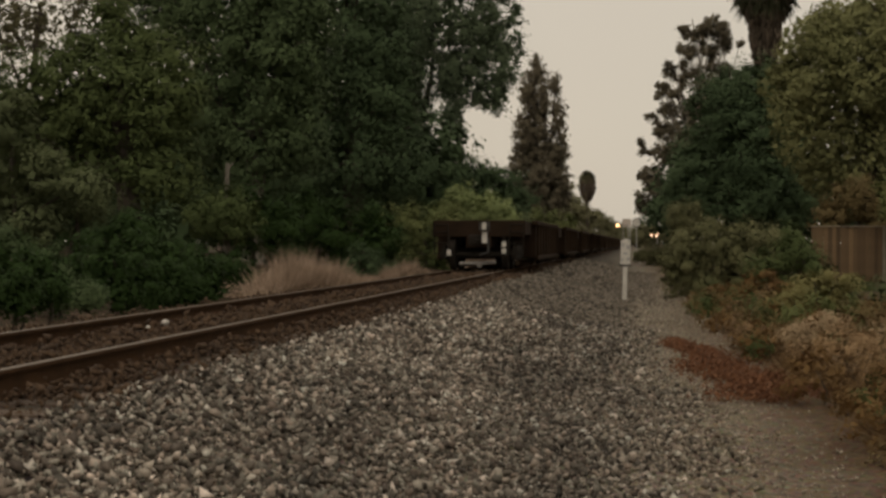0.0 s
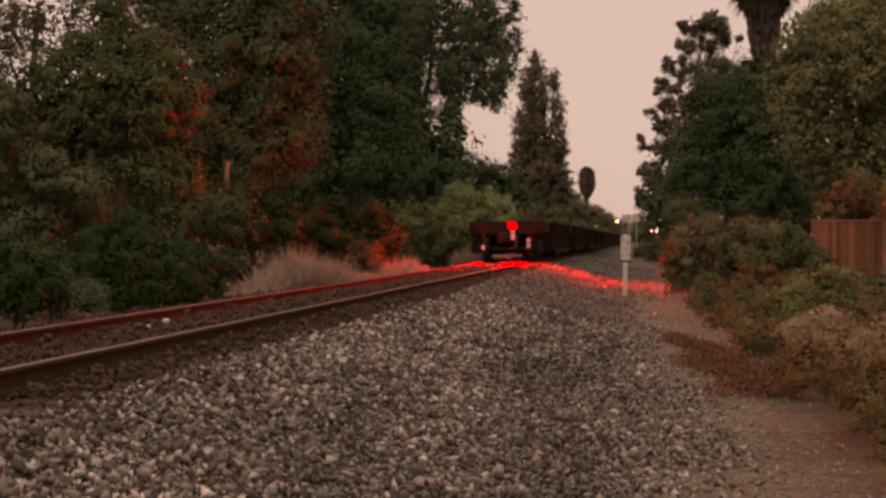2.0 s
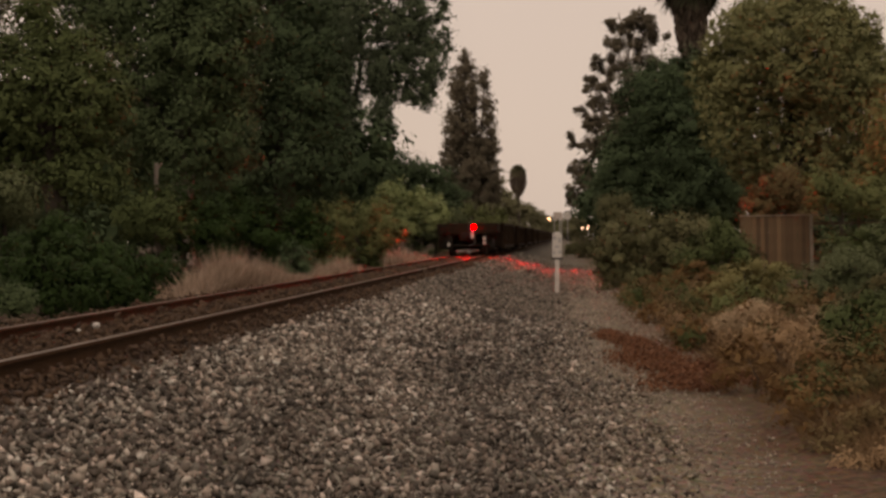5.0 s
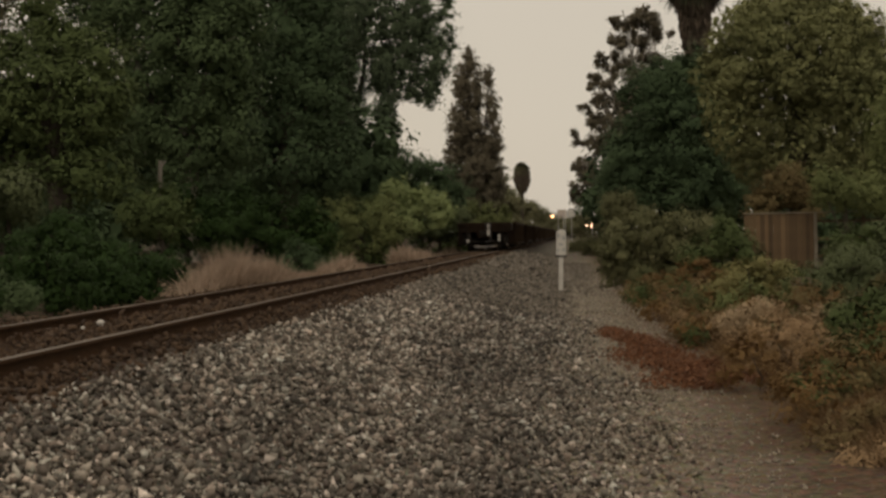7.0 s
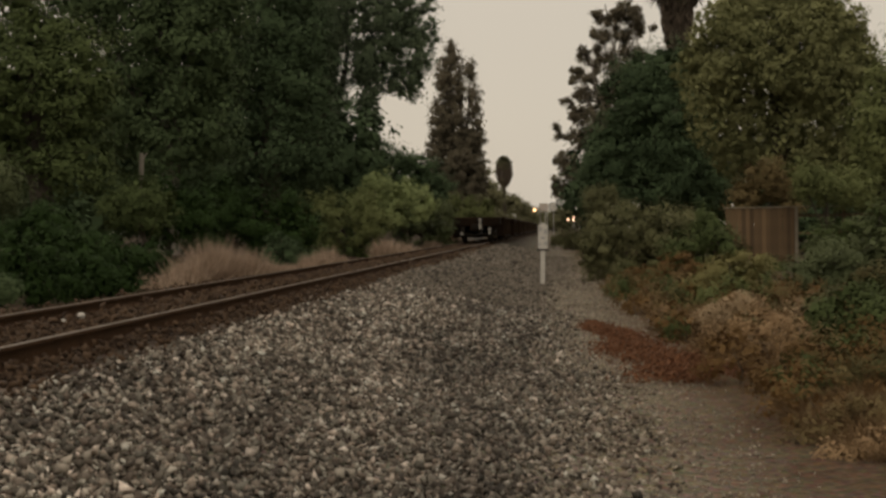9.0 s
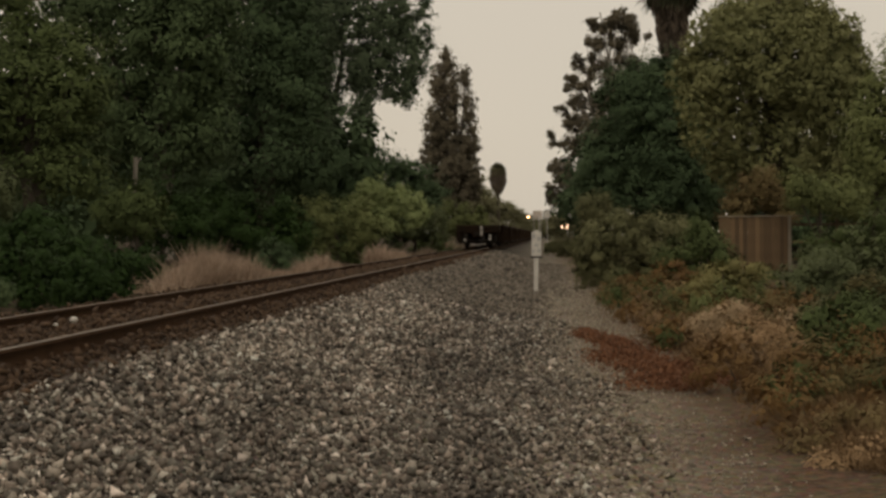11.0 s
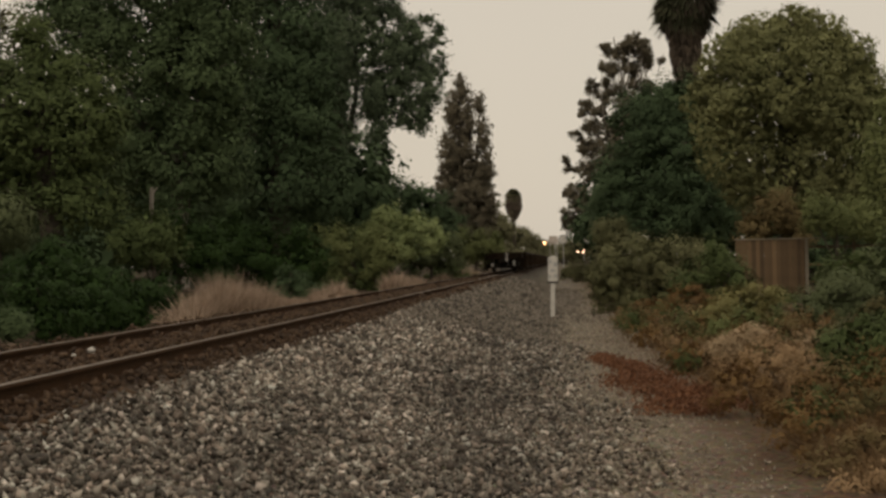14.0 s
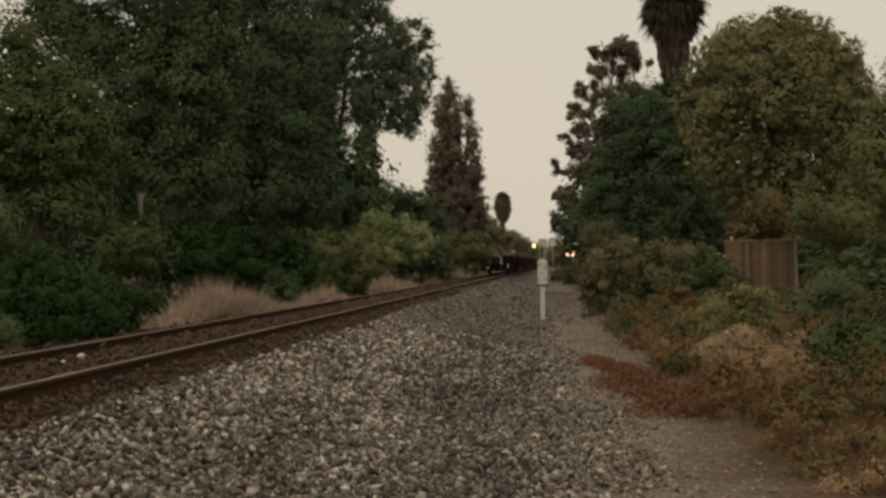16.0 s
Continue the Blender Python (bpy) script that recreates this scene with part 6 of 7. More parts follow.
tree("weed_bush", "sparse brittle dry weed bush beside the path", "shrub", 3.59, 18.9, 0.008,
     [(3.58, 18.9, 0.31, 0.41, 0.41, 0.35)],
     LEAF_RUST, 0.041, 1.0, 0.14, core=0.3, limb_count=0, group="dry weeds along the path")
tree("weed_bush", "sparse brittle dry weed bush beside the path", "shrub", 2.03, 27.7, 0.008,
     [(2.01, 27.7, 0.22, 0.39, 0.39, 0.25)],
     LEAF_TAN, 0.047, 1.0, 0.14, core=0.3, limb_count=0, group="dry weeds along the path")
tree("weed_bush", "sparse brittle dry weed bush beside the path", "shrub", 4.33, 16.8, 0.008,
     [(4.32, 16.8, 0.36, 0.4, 0.41, 0.41)],
     STRAW_RED, 0.04, 1.0, 0.14, core=0.3, limb_count=0, group="dry weeds along the path")
tree("weed_bush", "sparse brittle dry weed bush beside the path", "shrub", 2.7, 25.3, 0.008,
     [(2.68, 25.3, 0.28, 0.24, 0.31, 0.31)],
     STRAW_RED, 0.045, 1.0, 0.14, core=0.3, limb_count=0, group="dry weeds along the path")
tree("weed_bush", "sparse brittle dry weed bush beside the path", "shrub", 2.06, 18.2, 0.008,
     [(2.04, 18.2, 0.27, 0.3, 0.3, 0.3)],
     STRAW_RED, 0.041, 1.0, 0.14, core=0.3, limb_count=0, group="dry weeds along the path")
tree("weed_bush", "sparse brittle dry weed bush beside the path", "shrub", 3.14, 18.7, 0.008,
     [(3.13, 18.7, 0.33, 0.4, 0.4, 0.38)],
     STRAW_RED, 0.041, 1.0, 0.14, core=0.3, limb_count=0, group="dry weeds along the path")
tree("weed_bush", "sparse brittle dry weed bush beside the path", "shrub", 1.52, 31.3, 0.008,
     [(1.5, 31.3, 0.26, 0.43, 0.43, 0.29)],
     STRAW_RED, 0.049, 1.0, 0.14, core=0.3, limb_count=0, group="dry weeds along the path")
tree("weed_bush", "sparse brittle dry weed bush beside the path", "shrub", 2.49, 32.0, 0.008,
     [(2.47, 32.0, 0.2, 0.36, 0.36, 0.22)],
     STRAW_RED, 0.049, 1.0, 0.14, core=0.3, limb_count=0, group="dry weeds along the path")
tree("weed_bush", "sparse brittle dry weed bush beside the path", "shrub", 2.36, 31.6, 0.008,
     [(2.35, 31.6, 0.31, 0.39, 0.39, 0.35)],
     LEAF_TAN, 0.049, 1.0, 0.14, core=0.3, limb_count=0, group="dry weeds along the path")
tree("weed_bush", "sparse brittle dry weed bush beside the path", "shrub", 3.72, 14.8, 0.008,
     [(3.7, 14.8, 0.3, 0.37, 0.37, 0.34)],
     LEAF_TAN, 0.039, 1.0, 0.14, core=0.3, limb_count=0, group="dry weeds along the path")
tree("weed_bush", "sparse brittle dry weed bush beside the path", "shrub", 2.89, 17.7, 0.008,
     [(2.87, 17.7, 0.22, 0.43, 0.43, 0.24)],
     LEAF_RUST, 0.041, 1.0, 0.14, core=0.3, limb_count=0, group="dry weeds along the path")
tree("weed_bush", "sparse brittle dry weed bush beside the path", "shrub", 3.07, 15.3, 0.008,
     [(3.05, 15.3, 0.2, 0.38, 0.38, 0.22)],
     LEAF_RUST, 0.039, 1.0, 0.14, core=0.3, limb_count=0, group="dry weeds along the path")
tree("weed_bush", "sparse brittle dry weed bush beside the path", "shrub", 1.27, 24.9, 0.008,
     [(1.25, 24.9, 0.21, 0.34, 0.34, 0.23)],
     LEAF_RUST, 0.045, 1.0, 0.14, core=0.3, limb_count=0, group="dry weeds along the path")
tree("weed_bush", "sparse brittle dry weed bush beside the path", "shrub", 1.38, 30.6, 0.008,
     [(1.36, 30.6, 0.26, 0.45, 0.45, 0.3)],
     LEAF_OLIVE, 0.048, 1.0, 0.14, core=0.3, limb_count=0, group="dry weeds along the path")
tree("weed_bush", "sparse brittle dry weed bush beside the path", "shrub", 2.83, 11.8, 0.008,
     [(2.81, 11.8, 0.29, 0.32, 0.33, 0.33)],
     LEAF_OLIVE, 0.037, 1.0, 0.14, core=0.3, limb_count=0, group="dry weeds along the path")
tree("weed_bush", "sparse brittle dry weed bush beside the path", "shrub", 3.49, 15.5, 0.008,
     [(3.47, 15.5, 0.23, 0.32, 0.32, 0.26)],
     STRAW_RED, 0.039, 1.0, 0.14, core=0.3, limb_count=0, group="dry weeds along the path")
tree("weed_bush", "sparse brittle dry weed bush beside the path", "shrub", 3.61, 29.8, 0.008,
     [(3.59, 29.8, 0.28, 0.39, 0.39, 0.31)],
     LEAF_RUST, 0.048, 1.0, 0.14, core=0.3, limb_count=0, group="dry weeds along the path")
tree("weed_bush", "sparse brittle dry weed bush beside the path", "shrub", 1.96, 23.1, 0.008,
     [(1.94, 23.1, 0.27, 0.3, 0.3, 0.3)],
     LEAF_OLIVE, 0.044, 1.0, 0.14, core=0.3, limb_count=0, group="dry weeds along the path")
tree("weed_bush", "sparse brittle dry weed bush beside the path", "shrub", 2.29, 17.5, 0.008,
     [(2.27, 17.5, 0.25, 0.27, 0.28, 0.28)],
     LEAF_OLIVE, 0.04, 1.0, 0.14, core=0.3, limb_count=0, group="dry weeds along the path")
tree("weed_bush", "sparse brittle dry weed bush beside the path", "shrub", 2.08, 25.1, 0.008,
     [(2.06, 25.1, 0.29, 0.27, 0.32, 0.32)],
     LEAF_OLIVE, 0.045, 1.0, 0.14, core=0.3, limb_count=0, group="dry weeds along the path")
tree("weed_bush", "sparse brittle dry weed bush beside the path", "shrub", 1.75, 21.5, 0.008,
     [(1.73, 21.5, 0.18, 0.27, 0.27, 0.2)],
     LEAF_RUST, 0.043, 1.0, 0.14, core=0.3, limb_count=0, group="dry weeds along the path")
tree("weed_bush", "sparse brittle dry weed bush beside the path", "shrub", 2.16, 19.4, 0.008,
     [(2.14, 19.4, 0.27, 0.44, 0.44, 0.31)],
     STRAW_RED, 0.042, 1.0, 0.14, core=0.3, limb_count=0, group="dry weeds along the path")
tree("weed_bush", "sparse brittle dry weed bush beside the path", "shrub", 3.74, 24.8, 0.008,
     [(3.72, 24.8, 0.25, 0.32, 0.32, 0.28)],
     LEAF_RUST, 0.045, 1.0, 0.14, core=0.3, limb_count=0, group="dry weeds along the path")
tree("weed_bush", "sparse brittle dry weed bush beside the path", "shrub", 2.51, 21.9, 0.008,
     [(2.49, 21.9, 0.24, 0.4, 0.4, 0.27)],
     LEAF_RUST, 0.043, 1.0, 0.14, core=0.3, limb_count=0, group="dry weeds along the path")
tree("weed_bush", "sparse brittle dry weed bush beside the path", "shrub", 1.81, 24.1, 0.008,
     [(1.79, 24.1, 0.27, 0.46, 0.46, 0.3)],
     LEAF_TAN, 0.044, 1.0, 0.14, core=0.3, limb_count=0, group="dry weeds along the path")
tree("weed_bush", "sparse brittle dry weed bush beside the path", "shrub", 4.39, 11.4, 0.008,
     [(4.38, 11.4, 0.35, 0.31, 0.4, 0.4)],
     LEAF_RUST, 0.037, 1.0, 0.14, core=0.3, limb_count=0, group="dry weeds along the path")
tree("weed_bush", "sparse brittle dry weed bush beside the path", "shrub", 1.56, 21.5, 0.008,
     [(1.54, 21.5, 0.26, 0.38, 0.38, 0.29)],
     STRAW_RED, 0.043, 1.0, 0.14, core=0.3, limb_count=0, group="dry weeds along the path")
tree("weed_bush", "sparse brittle dry weed bush beside the path", "shrub", 1.93, 11.9, 0.008,
     [(1.91, 11.9, 0.26, 0.33, 0.33, 0.3)],
     LEAF_OLIVE, 0.037, 1.0, 0.14, core=0.3, limb_count=0, group="dry weeds along the path")
tree("weed_bush", "sparse brittle dry weed bush beside the path", "shrub", 4.16, 17.0, 0.008,
     [(4.14, 17.0, 0.21, 0.41, 0.41, 0.24)],
     STRAW_RED, 0.04, 1.0, 0.14, core=0.3, limb_count=0, group="dry weeds along the path")
tree("weed_bush", "sparse brittle dry weed bush beside the path", "shrub", 3.13, 29.6, 0.008,
     [(3.11, 29.6, 0.26, 0.3, 0.3, 0.3)],
     LEAF_TAN, 0.048, 1.0, 0.14, core=0.3, limb_count=0, group="dry weeds along the path")
tree("weed_bush", "sparse brittle dry weed bush beside the path", "shrub", 3.73, 22.4, 0.008,
     [(3.72, 22.4, 0.35, 0.43, 0.43, 0.39)],
     LEAF_RUST, 0.043, 1.0, 0.14, core=0.3, limb_count=0, group="dry weeds along the path")
tree("weed_bush", "sparse brittle dry weed bush beside the path", "shrub", 1.86, 27.7, 0.008,
     [(1.84, 27.7, 0.23, 0.36, 0.36, 0.26)],
     STRAW_RED, 0.047, 1.0, 0.14, core=0.3, limb_count=0, group="dry weeds along the path")
tree("weed_bush", "sparse brittle dry weed bush beside the path", "shrub", 1.21, 27.1, 0.008,
     [(1.2, 27.1, 0.31, 0.32, 0.34, 0.34)],
     LEAF_OLIVE, 0.046, 1.0, 0.14, core=0.3, limb_count=0, group="dry weeds along the path")
tree("weed_bush", "sparse brittle dry weed bush beside the path", "shrub", 1.6, 13.9, 0.008,
     [(1.59, 13.9, 0.31, 0.36, 0.36, 0.34)],
     LEAF_RUST, 0.038, 1.0, 0.14, core=0.3, limb_count=0, group="dry weeds along the path")
tree("weed_bush", "sparse brittle dry weed bush beside the path", "shrub", 2.57, 30.5, 0.008,
     [(2.56, 30.5, 0.33, 0.24, 0.37, 0.37)],
     LEAF_TAN, 0.048, 1.0, 0.14, core=0.3, limb_count=0, group="dry weeds along the path")
tree("weed_bush", "sparse brittle dry weed bush beside the path", "shrub", 3.09, 24.1, 0.008,
     [(3.08, 24.1, 0.3, 0.45, 0.45, 0.34)],
     LEAF_TAN, 0.044, 1.0, 0.14, core=0.3, limb_count=0, group="dry weeds along the path")
tree("weed_bush", "sparse brittle dry weed bush beside the path", "shrub", 3.16, 21.5, 0.008,
     [(3.15, 21.5, 0.35, 0.4, 0.4, 0.4)],
     LEAF_TAN, 0.043, 1.0, 0.14, core=0.3, limb_count=0, group="dry weeds along the path")
tree("weed_bush", "sparse brittle dry weed bush beside the path", "shrub", 1.28, 29.3, 0.008,
     [(1.27, 29.3, 0.31, 0.42, 0.42, 0.35)],
     LEAF_TAN, 0.048, 1.0, 0.14, core=0.3, limb_count=0, group="dry weeds along the path")
tree("weed_bush", "sparse brittle dry weed bush beside the path", "shrub", 2.97, 23.8, 0.008,
     [(2.95, 23.8, 0.23, 0.34, 0.34, 0.25)],
     LEAF_RUST, 0.044, 1.0, 0.14, core=0.3, limb_count=0, group="dry weeds along the path")
tree("weed_bush", "sparse brittle dry weed bush beside the path", "shrub", 2.74, 21.5, 0.008,
     [(2.72, 21.5, 0.23, 0.35, 0.35, 0.26)],
     LEAF_RUST, 0.043, 1.0, 0.14, core=0.3, limb_count=0, group="dry weeds along the path")
tree("weed_bush", "sparse brittle dry weed bush beside the path", "shrub", 2.75, 20.4, 0.008,
     [(2.74, 20.4, 0.32, 0.25, 0.36, 0.36)],
     STRAW_RED, 0.042, 1.0, 0.14, core=0.3, limb_count=0, group="dry weeds along the path")
tree("weed_bush", "sparse brittle dry weed bush beside the path", "shrub", 3.36, 29.0, 0.008,
     [(3.34, 29.0, 0.17, 0.39, 0.39, 0.19)],
     LEAF_TAN, 0.047, 1.0, 0.14, core=0.3, limb_count=0, group="dry weeds along the path")
tree("weed_bush", "sparse brittle dry weed bush beside the path", "shrub", 4.06, 32.5, 0.008,
     [(4.04, 32.5, 0.17, 0.39, 0.39, 0.19)],
     LEAF_RUST, 0.05, 1.0, 0.14, core=0.3, limb_count=0, group="dry weeds along the path")
tree("weed_bush", "sparse brittle dry weed bush beside the path", "shrub", 3.24, 15.8, 0.008,
     [(3.23, 15.8, 0.31, 0.45, 0.45, 0.35)],
     LEAF_RUST, 0.039, 1.0, 0.14, core=0.3, limb_count=0, group="dry weeds along the path")
tree("weed_bush", "sparse brittle dry weed bush beside the path", "shrub", 3.08, 32.9, 0.008,
     [(3.06, 32.9, 0.2, 0.34, 0.34, 0.22)],
     LEAF_RUST, 0.05, 1.0, 0.14, core=0.3, limb_count=0, group="dry weeds along the path")
tree("weed_bush", "sparse brittle dry weed bush beside the path", "shrub", 1.7, 20.1, 0.008,
     [(1.68, 20.1, 0.17, 0.38, 0.38, 0.19)],
     LEAF_RUST, 0.042, 1.0, 0.14, core=0.3, limb_count=0, group="dry weeds along the path")
tree("weed_bush", "sparse brittle dry weed bush beside the path", "shrub", 3.23, 25.5, 0.008,
     [(3.21, 25.5, 0.28, 0.3, 0.32, 0.32)],
     LEAF_RUST, 0.045, 1.0, 0.14, core=0.3, limb_count=0, group="dry weeds along the path")
tree("weed_bush", "sparse brittle dry weed bush beside the path", "shrub", 3.65, 27.3, 0.008,
     [(3.63, 27.3, 0.25, 0.27, 0.28, 0.28)],
     STRAW_RED, 0.046, 1.0, 0.14, core=0.3, limb_count=0, group="dry weeds along the path")
tree("weed_bush", "sparse brittle dry weed bush beside the path", "shrub", 2.4, 26.1, 0.008,
     [(2.39, 26.1, 0.3, 0.32, 0.34, 0.34)],
     LEAF_RUST, 0.046, 1.0, 0.14, core=0.3, limb_count=0, group="dry weeds along the path")
tree("weed_bush", "sparse brittle dry weed bush beside the path", "shrub", 2.26, 14.0, 0.008,
     [(2.25, 14.0, 0.3, 0.37, 0.37, 0.34)],
     STRAW_RED, 0.038, 1.0, 0.14, core=0.3, limb_count=0, group="dry weeds along the path")
tree("weed_bush", "sparse brittle dry weed bush beside the path", "shrub", 2.6, 31.0, 0.008,
     [(2.58, 31.0, 0.22, 0.38, 0.38, 0.24)],
     LEAF_OLIVE, 0.049, 1.0, 0.14, core=0.3, limb_count=0, group="dry weeds along the path")
tree("weed_bush", "sparse brittle dry weed bush beside the path", "shrub", 3.84, 16.2, 0.008,
     [(3.83, 16.2, 0.36, 0.3, 0.41, 0.41)],
     LEAF_RUST, 0.04, 1.0, 0.14, core=0.3, limb_count=0, group="dry weeds along the path")
tree("weed_bush", "sparse brittle dry weed bush beside the path", "shrub", 2.29, 30.0, 0.008,
     [(2.27, 30.0, 0.19, 0.33, 0.33, 0.21)],
     LEAF_RUST, 0.048, 1.0, 0.14, core=0.3, limb_count=0, group="dry weeds along the path")
tree("weed_bush", "sparse brittle dry weed bush beside the path", "shrub", 1.34, 25.4, 0.008,
     [(1.32, 25.4, 0.18, 0.39, 0.39, 0.2)],
     LEAF_RUST, 0.045, 1.0, 0.14, core=0.3, limb_count=0, group="dry weeds along the path")
tree("weed_bush", "sparse brittle dry weed bush beside the path", "shrub", 2.43, 22.1, 0.008,
     [(2.41, 22.1, 0.26, 0.33, 0.33, 0.29)],
     STRAW_RED, 0.043, 1.0, 0.14, core=0.3, limb_count=0, group="dry weeds along the path")
tree("weed_bush", "sparse brittle dry weed bush beside the path", "shrub", 2.97, 13.4, 0.008,
     [(2.95, 13.4, 0.24, 0.36, 0.36, 0.27)],
     LEAF_RUST, 0.038, 1.0, 0.14, core=0.3, limb_count=0, group="dry weeds along the path")
tree("weed_bush", "sparse brittle dry weed bush beside the path", "shrub", 2.22, 31.8, 0.008,
     [(2.21, 31.8, 0.32, 0.41, 0.41, 0.36)],
     LEAF_RUST, 0.049, 1.0, 0.14, core=0.3, limb_count=0, group="dry weeds along the path")
tree("weed_bush", "sparse brittle dry weed bush beside the path", "shrub", 2.95, 32.4, 0.008,
     [(2.93, 32.4, 0.19, 0.42, 0.42, 0.21)],
     LEAF_OLIVE, 0.049, 1.0, 0.14, core=0.3, limb_count=0, group="dry weeds along the path")
tree("weed_bush", "sparse brittle dry weed bush beside the path", "shrub", 3.74, 19.3, 0.008,
     [(3.73, 19.3, 0.36, 0.3, 0.4, 0.4)],
     STRAW_RED, 0.042, 1.0, 0.14, core=0.3, limb_count=0, group="dry weeds along the path")
tree("weed_bush", "sparse brittle dry weed bush beside the path", "shrub", 2.07, 28.5, 0.008,
     [(2.05, 28.5, 0.24, 0.4, 0.4, 0.27)],
     STRAW_RED, 0.047, 1.0, 0.14, core=0.3, limb_count=0, group="dry weeds along the path")
tree("weed_bush", "sparse brittle dry weed bush beside the path", "shrub", 2.23, 28.7, 0.008,
     [(2.21, 28.7, 0.27, 0.43, 0.43, 0.3)],
     LEAF_OLIVE, 0.047, 1.0, 0.14, core=0.3, limb_count=0, group="dry weeds along the path")
tree("weed_bush", "sparse brittle dry weed bush beside the path", "shrub", 1.63, 32.8, 0.008,
     [(1.61, 32.8, 0.17, 0.28, 0.28, 0.2)],
     LEAF_RUST, 0.05, 1.0, 0.14, core=0.3, limb_count=0, group="dry weeds along the path")
tree("weed_bush", "sparse brittle dry weed bush beside the path", "shrub", 2.1, 11.7, 0.008,
     [(2.09, 11.7, 0.35, 0.25, 0.39, 0.39)],
     LEAF_TAN, 0.037, 1.0, 0.14, core=0.3, limb_count=0, group="dry weeds along the path")
tree("weed_bush", "sparse brittle dry weed bush beside the path", "shrub", 2.01, 25.5, 0.008,
     [(1.99, 25.5, 0.22, 0.33, 0.33, 0.25)],
     LEAF_OLIVE, 0.045, 1.0, 0.14, core=0.3, limb_count=0, group="dry weeds along the path")
tree("weed_bush", "sparse brittle dry weed bush beside the path", "shrub", 1.92, 31.3, 0.008,
     [(1.9, 31.3, 0.2, 0.34, 0.34, 0.23)],
     LEAF_RUST, 0.049, 1.0, 0.14, core=0.3, limb_count=0, group="dry weeds along the path")
tree("weed_bush", "sparse brittle dry weed bush beside the path", "shrub", 4.09, 12.6, 0.008,
     [(4.07, 12.6, 0.26, 0.43, 0.43, 0.29)],
     LEAF_OLIVE, 0.038, 1.0, 0.14, core=0.3, limb_count=0, group="dry weeds along the path")
tree("weed_bush", "sparse brittle dry weed bush beside the path", "shrub", 2.12, 16.6, 0.008,
     [(2.1, 16.6, 0.22, 0.28, 0.28, 0.25)],
     LEAF_RUST, 0.04, 1.0, 0.14, core=0.3, limb_count=0, group="dry weeds along the path")
tree("weed_bush", "sparse brittle dry weed bush beside the path", "shrub", 4.21, 11.7, 0.008,
     [(4.19, 11.7, 0.31, 0.32, 0.36, 0.36)],
     STRAW_RED, 0.037, 1.0, 0.14, core=0.3, limb_count=0, group="dry weeds along the path")
tree("weed_bush", "sparse brittle dry weed bush beside the path", "shrub", 3.02, 31.6, 0.008,
     [(3.0, 31.6, 0.26, 0.39, 0.39, 0.29)],
     LEAF_RUST, 0.049, 1.0, 0.14, core=0.3, limb_count=0, group="dry weeds along the path")
tree("weed_bush", "sparse brittle dry weed bush beside the path", "shrub", 3.39, 13.6, 0.008,
     [(3.37, 13.6, 0.3, 0.3, 0.34, 0.34)],
     LEAF_RUST, 0.038, 1.0, 0.14, core=0.3, limb_count=0, group="dry weeds along the path")
tree("weed_bush", "sparse brittle dry weed bush beside the path", "shrub", 3.61, 11.7, 0.008,
     [(3.59, 11.7, 0.29, 0.37, 0.37, 0.34)],
     LEAF_OLIVE, 0.037, 1.0, 0.14, core=0.3, limb_count=0, group="dry weeds along the path")
tree("weed_bush", "sparse brittle dry weed bush beside the path", "shrub", 4.2, 19.8, 0.008,
     [(4.18, 19.8, 0.22, 0.32, 0.32, 0.25)],
     LEAF_TAN, 0.042, 1.0, 0.14, core=0.3, limb_count=0, group="dry weeds along the path")
tree("weed_bush", "sparse brittle dry weed bush beside the path", "shrub", 1.53, 19.0, 0.008,
     [(1.51, 19.0, 0.26, 0.46, 0.46, 0.29)],
     LEAF_RUST, 0.041, 1.0, 0.14, core=0.3, limb_count=0, group="dry weeds along the path")
tree("weed_bush", "sparse brittle dry weed bush beside the path", "shrub", 2.0, 14.9, 0.008,
     [(1.98, 14.9, 0.29, 0.25, 0.33, 0.33)],
     STRAW_RED, 0.039, 1.0, 0.14, core=0.3, limb_count=0, group="dry weeds along the path")
tree("weed_bush", "sparse brittle dry weed bush beside the path", "shrub", 1.79, 11.1, 0.008,
     [(1.77, 11.1, 0.25, 0.41, 0.41, 0.28)],
     LEAF_RUST, 0.037, 1.0, 0.14, core=0.3, limb_count=0, group="dry weeds along the path")
tree("weed_bush", "sparse brittle dry weed bush beside the path", "shrub", 4.01, 11.7, 0.008,
     [(3.99, 11.7, 0.27, 0.42, 0.42, 0.32)],
     LEAF_RUST, 0.037, 1.0, 0.14, core=0.3, limb_count=0, group="dry weeds along the path")
tree("weed_bush", "sparse brittle dry weed bush beside the path", "shrub", 1.69, 26.8, 0.008,
     [(1.67, 26.8, 0.18, 0.42, 0.42, 0.2)],
     LEAF_TAN, 0.046, 1.0, 0.14, core=0.3, limb_count=0, group="dry weeds along the path")
tree("weed_bush", "sparse brittle dry weed bush beside the path", "shrub", 2.19, 12.2, 0.008,
     [(2.17, 12.2, 0.24, 0.25, 0.28, 0.28)],
     LEAF_RUST, 0.037, 1.0, 0.14, core=0.3, limb_count=0, group="dry weeds along the path")
tree("weed_bush", "sparse brittle dry weed bush beside the path", "shrub", 3.99, 12.1, 0.008,
     [(3.97, 12.1, 0.29, 0.34, 0.34, 0.33)],
     LEAF_RUST, 0.037, 1.0, 0.14, core=0.3, limb_count=0, group="dry weeds along the path")
